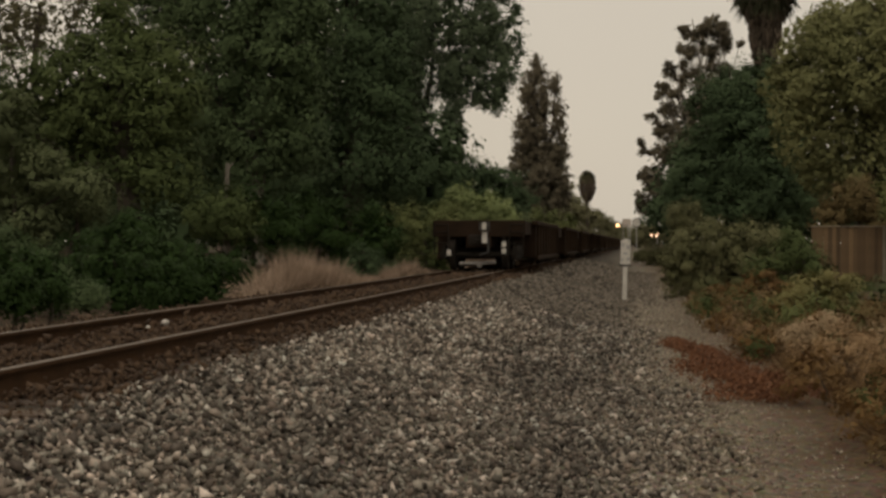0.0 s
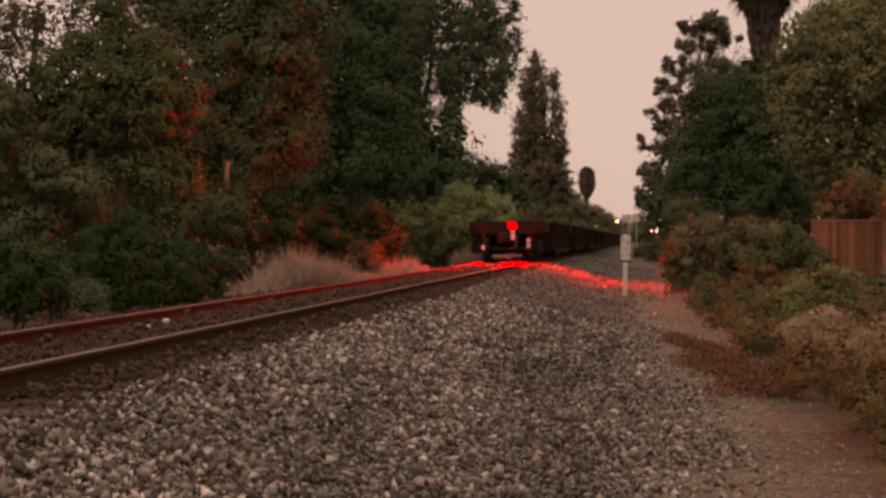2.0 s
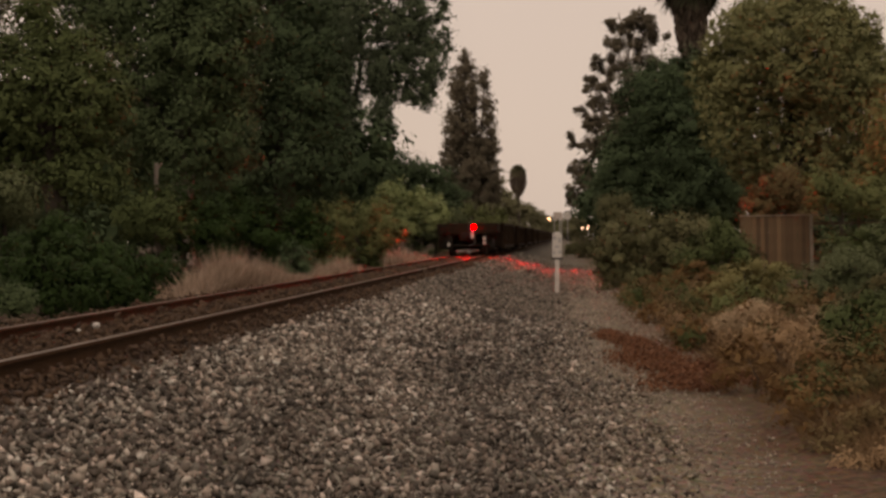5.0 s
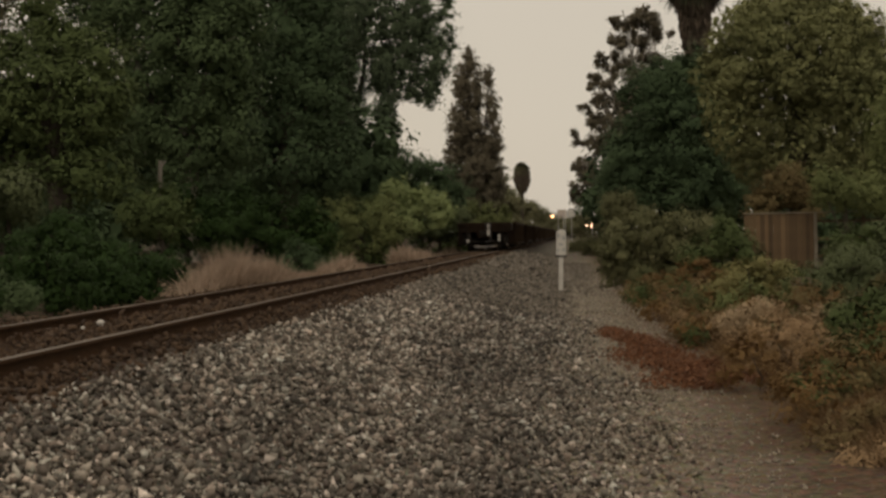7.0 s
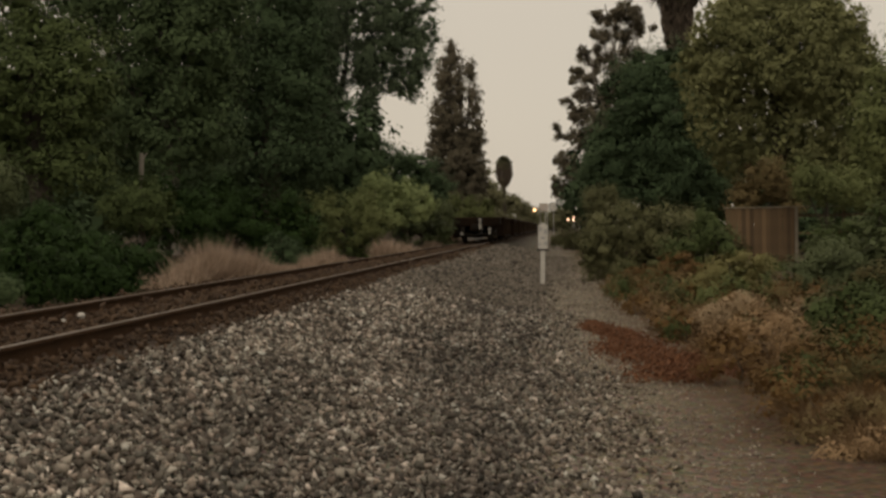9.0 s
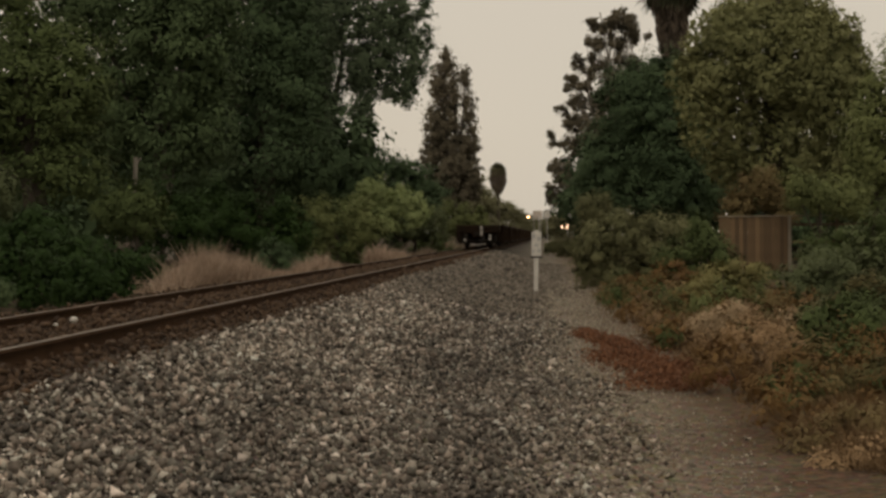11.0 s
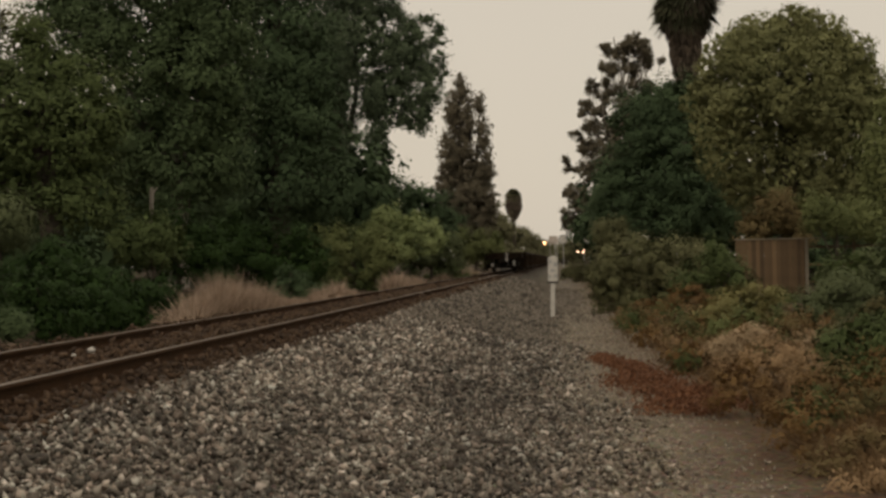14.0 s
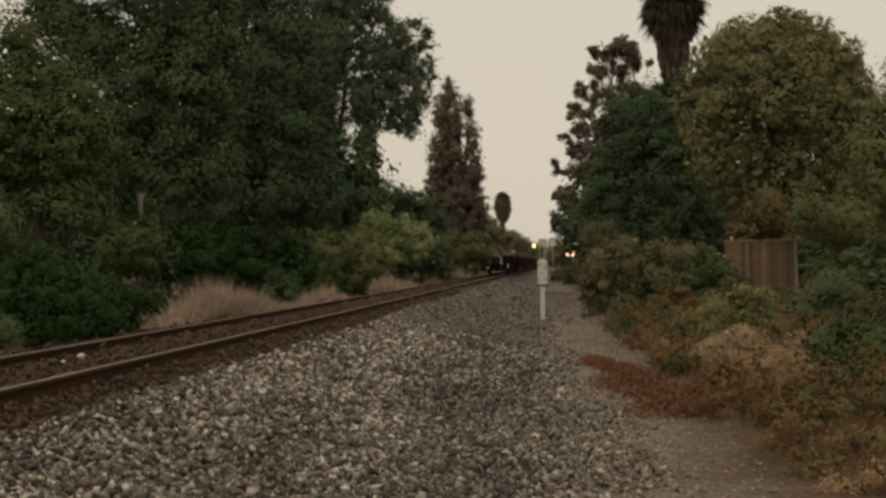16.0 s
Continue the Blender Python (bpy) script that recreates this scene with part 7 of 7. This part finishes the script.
tree("weed_bush", "sparse brittle dry weed bush beside the path", "shrub", 1.58, 31.9, 0.008,
     [(1.57, 31.9, 0.3, 0.39, 0.39, 0.33)],
     LEAF_RUST, 0.049, 1.0, 0.14, core=0.3, limb_count=0, group="dry weeds along the path")
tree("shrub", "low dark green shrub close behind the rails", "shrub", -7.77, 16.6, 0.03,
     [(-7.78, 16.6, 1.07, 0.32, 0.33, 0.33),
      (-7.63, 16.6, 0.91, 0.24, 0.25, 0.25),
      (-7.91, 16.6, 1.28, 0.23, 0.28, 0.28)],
     LEAF_GREEN_SHADED, 0.055, 2.4, 0.18, group="low shrubs behind the rails")
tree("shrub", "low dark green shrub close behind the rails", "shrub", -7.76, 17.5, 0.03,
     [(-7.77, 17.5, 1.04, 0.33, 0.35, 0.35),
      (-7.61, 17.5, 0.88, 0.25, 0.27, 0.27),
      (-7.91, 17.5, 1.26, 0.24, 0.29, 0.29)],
     LEAF_GREEN_SHADED, 0.055, 2.4, 0.18, group="low shrubs behind the rails")
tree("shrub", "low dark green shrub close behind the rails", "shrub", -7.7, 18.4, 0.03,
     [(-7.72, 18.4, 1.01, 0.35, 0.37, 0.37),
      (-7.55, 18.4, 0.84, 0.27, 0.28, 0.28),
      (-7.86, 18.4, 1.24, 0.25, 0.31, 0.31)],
     LEAF_GREEN_SHADED, 0.055, 2.4, 0.18, group="low shrubs behind the rails")
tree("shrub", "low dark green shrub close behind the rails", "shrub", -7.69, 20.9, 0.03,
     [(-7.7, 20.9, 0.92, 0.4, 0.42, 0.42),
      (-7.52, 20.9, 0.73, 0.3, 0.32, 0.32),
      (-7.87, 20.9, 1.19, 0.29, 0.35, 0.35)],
     LEAF_GREEN_SHADED, 0.055, 2.4, 0.18, group="low shrubs behind the rails")
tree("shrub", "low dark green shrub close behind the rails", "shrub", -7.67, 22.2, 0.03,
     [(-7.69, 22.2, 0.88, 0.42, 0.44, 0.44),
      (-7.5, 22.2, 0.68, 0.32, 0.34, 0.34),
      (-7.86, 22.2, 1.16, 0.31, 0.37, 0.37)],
     LEAF_GREEN_SHADED, 0.055, 2.4, 0.18, group="low shrubs behind the rails")
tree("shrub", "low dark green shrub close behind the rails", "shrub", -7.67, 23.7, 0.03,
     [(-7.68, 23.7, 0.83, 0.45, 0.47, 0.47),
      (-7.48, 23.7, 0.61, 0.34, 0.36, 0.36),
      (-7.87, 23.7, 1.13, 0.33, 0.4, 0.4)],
     LEAF_GREEN_SHADED, 0.055, 2.4, 0.18, group="low shrubs behind the rails")
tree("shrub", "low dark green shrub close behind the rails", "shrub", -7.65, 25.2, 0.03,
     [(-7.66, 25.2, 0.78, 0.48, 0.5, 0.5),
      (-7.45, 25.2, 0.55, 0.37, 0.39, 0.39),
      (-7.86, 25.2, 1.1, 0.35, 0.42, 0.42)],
     LEAF_GREEN_SHADED, 0.055, 2.4, 0.18, group="low shrubs behind the rails")
tree("shrub", "olive shrub before a dead trunk", "shrub", -10.88, 38, 0.06,
     [(-10.91, 38, 2.4, 0.61, 0.81, 0.81),
      (-10.38, 38, 2.18, 0.58, 0.76, 0.76),
      (-11.45, 38, 2.15, 0.58, 0.73, 0.73)],
     LEAF_OLIVE, 0.085, 2.4, 0.3)
tree("background_tree", "dense dark thicket behind the trackside trees", "thicket", -28.81, 58, 0.2,
     [(-28.79, 58, 2.71, 1.66, 1.66, 1.33),
      (-27.37, 58, 2.11, 1.33, 1.33, 1.0)],
     LEAF_DARK, 0.3, 2.2, 0.7, core=2.4, group="thicket behind the left trees")
tree("background_tree", "dense dark thicket behind the trackside trees", "thicket", -25.94, 58, 0.2,
     [(-25.93, 58, 2.66, 1.66, 1.66, 1.33),
      (-24.52, 58, 2.06, 1.33, 1.33, 1.0)],
     LEAF_DARK, 0.3, 2.2, 0.7, core=2.4, group="thicket behind the left trees")
tree("background_tree", "dense dark thicket behind the trackside trees", "thicket", -23.1, 58, 0.2,
     [(-23.09, 58, 2.6, 1.66, 1.66, 1.33),
      (-21.68, 58, 2.01, 1.33, 1.33, 1.0)],
     LEAF_DARK, 0.3, 2.2, 0.7, core=2.4, group="thicket behind the left trees")
tree("background_tree", "dense dark thicket behind the trackside trees", "thicket", -20.28, 58, 0.2,
     [(-20.27, 58, 2.55, 1.66, 1.66, 1.33),
      (-18.88, 58, 1.96, 1.33, 1.33, 1.0)],
     LEAF_DARK, 0.3, 2.2, 0.7, core=2.4, group="thicket behind the left trees")
grass_clump("weed_clump", "mixed dry weeds along the path", 2.4, 27, 0.62, 1.0, 0.41, 2100, STRAW_RED, 0.0175, 0.6)
grass_clump("weed_clump", "mixed dry weeds along the path", 3.09, 26, 0.6, 1.0, 0.45, 2100, STRAW_RED, 0.017, 0.6)
grass_clump("weed_clump", "mixed dry weeds along the path", 2.18, 31, 0.59, 1.0, 0.42, 1800, STRAW_RED, 0.0195, 0.6)
grass_clump("weed_clump", "mixed dry weeds along the path", 3.65, 24, 0.55, 1.0, 0.55, 2400, STRAW_RED, 0.016, 0.6)
grass_clump("weed_clump", "mixed dry weeds along the path", 3.63, 20, 0.46, 1.0, 0.61, 2400, STRAW_RED, 0.014, 0.6)
grass_clump("weed_clump", "mixed dry weeds along the path", 1.83, 17, 0.33, 1.0, 0.29, 2700, STRAW_RED, 0.0125, 0.6)
grass_clump("weed_clump", "mixed dry weeds along the path", 2.13, 15.5, 0.33, 1.0, 0.33, 2700, STRAW_RED, 0.01175, 0.6)
tree("background_tree", "dense dark thicket behind the fence", "thicket", 10.54, 66, 0.2,
     [(10.55, 66, 1.8, 1.77, 1.77, 1.14),
      (11.65, 66, 2.4, 1.52, 1.52, 1.01)],
     LEAF_DARK, 0.3, 2.6, 0.7, core=2.4, group="thicket behind the fence")
tree("background_tree", "dense dark thicket behind the fence", "thicket", 13.21, 66, 0.2,
     [(13.22, 66, 1.75, 1.77, 1.77, 1.14),
      (14.31, 66, 2.35, 1.52, 1.52, 1.01)],
     LEAF_DARK, 0.3, 2.6, 0.7, core=2.4, group="thicket behind the fence")
tree("background_tree", "dense dark thicket behind the trackside trees", "thicket", -42.42, 84, 0.2,
     [(-42.36, 84, 5.11, 2.41, 2.41, 2.41),
      (-40.84, 84, 3.07, 2.25, 2.25, 1.61)],
     LEAF_DARK, 0.5, 2.6, 0.8, core=4.5, limb_count=1, group="thicket behind the left trees")
tree("background_tree", "dense dark thicket behind the trackside trees", "thicket", -38.95, 84, 0.2,
     [(-38.89, 84, 5.04, 2.41, 2.41, 2.41),
      (-37.38, 84, 3.01, 2.25, 2.25, 1.61)],
     LEAF_DARK, 0.5, 2.6, 0.8, core=4.5, limb_count=1, group="thicket behind the left trees")
tree("background_tree", "dense dark thicket behind the trackside trees", "thicket", -35.51, 84, 0.2,
     [(-35.45, 84, 4.96, 2.41, 2.41, 2.41),
      (-33.95, 84, 2.94, 2.25, 2.25, 1.61)],
     LEAF_DARK, 0.5, 2.6, 0.8, core=4.5, limb_count=1, group="thicket behind the left trees")
tree("background_tree", "dense dark thicket behind the trackside trees", "thicket", -32.09, 84, 0.2,
     [(-32.03, 84, 4.89, 2.41, 2.41, 2.41),
      (-30.54, 84, 2.88, 2.25, 2.25, 1.61),
      (-31.98, 84, 7.7, 2.41, 2.41, 2.25)],
     LEAF_DARK, 0.5, 2.6, 0.8, core=4.5, limb_count=1, group="thicket behind the left trees")
tree("background_tree", "dense dark thicket behind the trackside trees", "thicket", -28.7, 84, 0.2,
     [(-28.64, 84, 4.82, 2.41, 2.41, 2.41),
      (-27.16, 84, 2.81, 2.25, 2.25, 1.61),
      (-28.58, 84, 7.62, 2.41, 2.41, 2.25)],
     LEAF_DARK, 0.5, 2.6, 0.8, core=4.5, limb_count=1, group="thicket behind the left trees")
tree("background_tree", "dense dark thicket behind the trackside trees", "thicket", -25.33, 84, 0.2,
     [(-25.27, 84, 4.75, 2.41, 2.41, 2.41),
      (-23.8, 84, 2.75, 2.25, 2.25, 1.61),
      (-25.21, 84, 7.54, 2.41, 2.41, 2.25)],
     LEAF_DARK, 0.5, 2.6, 0.8, core=4.5, limb_count=1, group="thicket behind the left trees")
tree("background_tree", "dense dark thicket behind the trackside trees", "thicket", -21.98, 84, 0.2,
     [(-21.92, 84, 4.68, 2.41, 2.41, 2.41),
      (-20.46, 84, 2.69, 2.25, 2.25, 1.61),
      (-21.87, 84, 7.46, 2.41, 2.41, 2.25)],
     LEAF_DARK, 0.5, 2.6, 0.8, core=4.5, limb_count=1, group="thicket behind the left trees")
tree("background_tree", "dense dark thicket behind the trackside trees", "thicket", -18.65, 84, 0.2,
     [(-18.59, 84, 4.61, 2.41, 2.41, 2.41),
      (-17.14, 84, 2.62, 2.25, 2.25, 1.61),
      (-18.54, 84, 7.38, 2.41, 2.41, 2.25)],
     LEAF_DARK, 0.5, 2.6, 0.8, core=4.5, limb_count=1, group="thicket behind the left trees")
tree("background_tree", "dense dark thicket behind the trees beside the path", "thicket", 6.93, 104, 0.2,
     [(4.28, 104, 6.36, 1.99, 2.39, 2.39),
      (7.25, 104, 8.46, 2.63, 2.63, 2.63),
      (10.17, 104, 8.58, 2.39, 3.18, 3.18),
      (3.07, 104, 4.8, 1.59, 1.99, 1.99)],
     LEAF_DARK, 0.45, 2.6, 0.9, core=4.5, limb_count=1, group="thicket behind the fence")
tree("shrub", "pale grey-green bush at the foot of the trees beyond the path", "shrub", 2.05, 84, 0.06,
     [(2.02, 84, 3.09, 0.55, 0.77, 0.77),
      (2.45, 84, 2.38, 0.77, 0.9, 0.9),
      (2.62, 84, 1.29, 0.84, 0.96, 0.96)],
     LEAF_SAGE, 0.15, 2.8, 0.5)
tree("shrub", "dark olive weedy shrub among the dry weeds", "shrub", 3.0, 16, 0.04,
     [(2.77, 16, 0.45, 0.24, 0.28, 0.28),
      (3.07, 16, 0.51, 0.31, 0.4, 0.4),
      (3.3, 16, 0.39, 0.31, 0.49, 0.49),
      (2.6, 16, 0.31, 0.18, 0.18, 0.18)],
     LEAF_OLIVE, 0.05, 2.4, 0.2)
tree("shrub", "olive weedy shrub among the dry weeds", "shrub", 2.45, 22, 0.04,
     [(2.27, 22, 0.44, 0.3, 0.3, 0.22),
      (2.64, 22, 0.5, 0.34, 0.34, 0.29),
      (3.05, 22, 0.39, 0.3, 0.3, 0.29)],
     LEAF_LIGHT, 0.05, 2.0, 0.2)

tree("shrub", "pale grey-green feathery shrub at the edge of the trees", "shrub", -13.30, 30, 0.06,
     [(-13.30, 30.0, 4.10, 0.69, 0.69, 0.80),
      (-12.60, 30.0, 3.07, 0.69, 0.69, 0.69),
      (-13.42, 30.0, 2.72, 0.69, 0.69, 0.69),
      (-11.66, 30.0, 2.65, 0.69, 0.69, 0.46),
      (-12.79, 30.0, 1.87, 0.69, 0.69, 0.57)],
     LEAF_GREY, 0.08, 2.6, 0.3)
tree("shrub", "red-brown dry bush beside the grit path", "shrub", 2.49, 32.5, 0.03,
     [(2.49, 32.5, 0.61, 0.52, 0.52, 0.37),
      (1.99, 32.5, 0.38, 0.42, 0.42, 0.27),
      (2.95, 32.5, 0.44, 0.37, 0.37, 0.37)],
     LEAF_RUST, 0.045, 2.6, 0.16, core=0.8)
tree("shrub", "yellow-green weedy bush among dry weeds", "shrub", 2.68, 23.5, 0.03,
     [(2.68, 23.5, 0.76, 0.41, 0.41, 0.31),
      (3.08, 23.5, 0.89, 0.31, 0.31, 0.25),
      (2.36, 23.5, 0.49, 0.31, 0.31, 0.27),
      (2.91, 23.5, 0.40, 0.40, 0.40, 0.25)],
     WEED_OLIVE, 0.045, 2.6, 0.16, core=0.8)
tree("shrub", "dark sage bush before the board fence", "shrub", 5.07, 28, 0.05,
     [(5.07, 28.0, 0.79, 0.64, 0.64, 0.54),
      (5.80, 28.0, 0.98, 0.54, 0.54, 0.64),
      (4.54, 28.0, 0.38, 0.49, 0.49, 0.47),
      (5.36, 28.0, 0.15, 0.75, 0.75, 0.47),
      (5.93, 28.0, 0.24, 0.54, 0.54, 0.64)],
     LEAF_GREY, 0.075, 2.6, 0.22)
tree("shrub", "dark olive tangled weeds beside the path", "shrub", 3.33, 18.5, 0.04,
     [(3.33, 18.5, 0.40, 0.42, 0.42, 0.35),
      (3.81, 18.5, 0.53, 0.42, 0.42, 0.50),
      (3.66, 18.5, -0.02, 0.50, 0.50, 0.42),
      (3.05, 18.5, 0.13, 0.31, 0.31, 0.28)],
     WEED_DARK, 0.05, 2.4, 0.16, core=0.9)
tree("weed_bush", "soft rust-brown dry weed head beside the path", "shrub", 2.02, 15.6, 0.008,
     [(2.02, 15.6, 0.42, 0.35, 0.35, 0.27),
      (1.76, 15.6, 0.26, 0.29, 0.29, 0.21),
      (2.31, 15.6, 0.32, 0.27, 0.27, 0.26),
      (2.04, 15.6, 0.12, 0.36, 0.36, 0.20)],
     WEED_RUST, 0.033, 2.8, 0.15, core=0.35, limb_count=2, group="dry weeds along the path")
tree("weed_bush", "dark rust-brown dry weed beside the path", "shrub", 1.94, 13.2, 0.008,
     [(1.94, 13.2, 0.13, 0.24, 0.24, 0.20),
      (2.14, 13.2, 0.28, 0.20, 0.20, 0.22),
      (1.82, 13.2, -0.04, 0.19, 0.19, 0.11)],
     LEAF_RUST, 0.032, 2.8, 0.15, core=0.35, limb_count=2, group="dry weeds along the path")
tree("weed_bush", "tan feathery dry weed beside the path", "shrub", 1.69, 16.5, 0.008,
     [(1.69, 16.5, 0.49, 0.23, 0.23, 0.18),
      (2.60, 16.5, 0.41, 0.21, 0.21, 0.21),
      (1.93, 16.5, 0.61, 0.25, 0.25, 0.15)],
     WEED_TAN, 0.034, 2.8, 0.15, core=0.35, limb_count=2, group="dry weeds along the path")
tree("weed_bush", "olive-brown dry weed beside the path", "shrub", 2.22, 12.2, 0.008,
     [(2.22, 12.2, 0.23, 0.26, 0.26, 0.23),
      (2.52, 12.2, 0.27, 0.28, 0.28, 0.28),
      (2.08, 12.2, -0.00, 0.23, 0.23, 0.13)],
     WEED_DARK, 0.031, 2.8, 0.15, core=0.35, limb_count=2, group="dry weeds along the path")
tree("weed_bush", "low tan dry weed beside the path", "shrub", 1.85, 10.2, 0.008,
     [(1.85, 10.2, 0.11, 0.22, 0.22, 0.16),
      (2.10, 10.2, 0.16, 0.20, 0.20, 0.20),
      (1.70, 10.2, -0.02, 0.20, 0.20, 0.12),
      (2.03, 10.2, -0.07, 0.23, 0.23, 0.13)],
     LEAF_TAN, 0.030, 2.8, 0.15, core=0.35, limb_count=2, group="dry weeds along the path")
tree("weed_bush", "low tan dry weed beside the path", "shrub", 2.02, 9.6, 0.008,
     [(2.02, 9.6, 0.06, 0.21, 0.21, 0.15),
      (1.81, 9.6, -0.01, 0.21, 0.21, 0.11)],
     WEED_RUST, 0.030, 2.8, 0.15, core=0.35, limb_count=2, group="dry weeds along the path")

tree("shrub", "low dark green undergrowth close behind the rails", "shrub", -7.68, 17.5, 0.02,
     [(-7.68, 17.5, 0.77, 0.47, 0.47, 0.23),
      (-8.20, 17.5, 0.80, 0.40, 0.40, 0.24)],
     LEAF_GREEN_SHADED, 0.053, 2.6, 0.2, core=2.4, group="low shrubs behind the rails")
tree("shrub", "low dull olive undergrowth close behind the rails", "shrub", -8.24, 20, 0.02,
     [(-8.24, 20, 0.91, 0.46, 0.46, 0.38),
      (-7.78, 20, 0.71, 0.38, 0.38, 0.26)],
     LEAF_MID, 0.055, 2.6, 0.2, core=2.4, group="low shrubs behind the rails")
tree("shrub", "low dark green undergrowth close behind the rails", "shrub", -8.32, 23, 0.02,
     [(-8.32, 23, 0.87, 0.48, 0.48, 0.39),
      (-7.80, 23, 0.69, 0.35, 0.35, 0.21)],
     LEAF_GREEN_SHADED, 0.058, 2.6, 0.2, core=2.4, group="low shrubs behind the rails")
tree("shrub", "low dull olive undergrowth close behind the rails", "shrub", -11.09, 26, 0.02,
     [(-11.09, 26, 1.09, 0.60, 0.60, 0.50),
      (-11.75, 26, 1.30, 0.60, 0.60, 0.60)],
     LEAF_MID, 0.061, 2.6, 0.2, core=2.4, group="low shrubs behind the rails")
tree("shrub", "low dark green undergrowth close behind the rails", "shrub", -8.61, 27, 0.02,
     [(-8.61, 27, 0.87, 0.52, 0.52, 0.37)],
     LEAF_GREEN_SHADED, 0.062, 2.6, 0.2, core=2.4, group="low shrubs behind the rails")
tree("shrub", "pale grey-green bush at the foot of the trees beyond the path", "shrub", 1.44, 83, 0.06,
     [(2.13, 83, 2.83, 0.70, 0.70, 0.95),
      (2.88, 83, 2.95, 0.76, 0.76, 1.08),
      (2.31, 83, 1.75, 0.89, 0.89, 0.83)],
     LEAF_SAGE, 0.14, 2.8, 0.5)
tree("far_tree", "far dark tree beyond the crossing", "tree", -2.81, 445, 0.3,
     [(-2.81, 445, 3.37, 3.41, 3.41, 2.04),
      (0.91, 445, 4.01, 3.41, 3.41, 2.72),
      (-6.55, 445, 2.40, 3.07, 3.07, 1.70)],
     LEAF_FAR, 0.7, 3, 1.2, group="far trackside trees")


# ---- motion ----
cars, lamp_drum = make_train()


def rear_y(t):
    """How far along the track the train's rear stands: it rolls away at a steady pace."""
    return 40.3 + 4.5 * t


def motions():
    for i, c in enumerate(cars):
        walk(c, [(t, pose(MID_X, rear_y(t) + i * CAR_PITCH, RAIL_Z)) for t in range(0, 17)])
    # wheels of the last two cars roll without slipping
    for c in cars[:2]:
        for bogie in c.children:
            for w in bogie.children:
                if w.name.startswith("wheelset"):
                    x, y, z = w.location
                    walk(w, [(k / 10, pose(x, y, z, -math.degrees((rear_y(k / 10) - rear_y(0)) / 0.42))) for k in range(0, 161)])
    # an added drum turns the marker lens out of its hood for a moment every second and a half
    x, y, z = lamp_drum.location
    rows = [(0, pose(x, y, z, 0, 0, 180))]
    for on, off in FLASHES:
        for k in range(4):
            rows.append((on - (3 - k) / 30, pose(x, y, z, 0, 0, 180 - 60 * k)))
        for k in range(4):
            rows.append((off + k / 30, pose(x, y, z, 0, 0, -60 * k)))
        rows.append((off + 0.2, pose(x, y, z, 0, 0, -180)))
    rows.append((16, pose(x, y, z, 0, 0, -180)))
    walk(lamp_drum, rows)


motions()
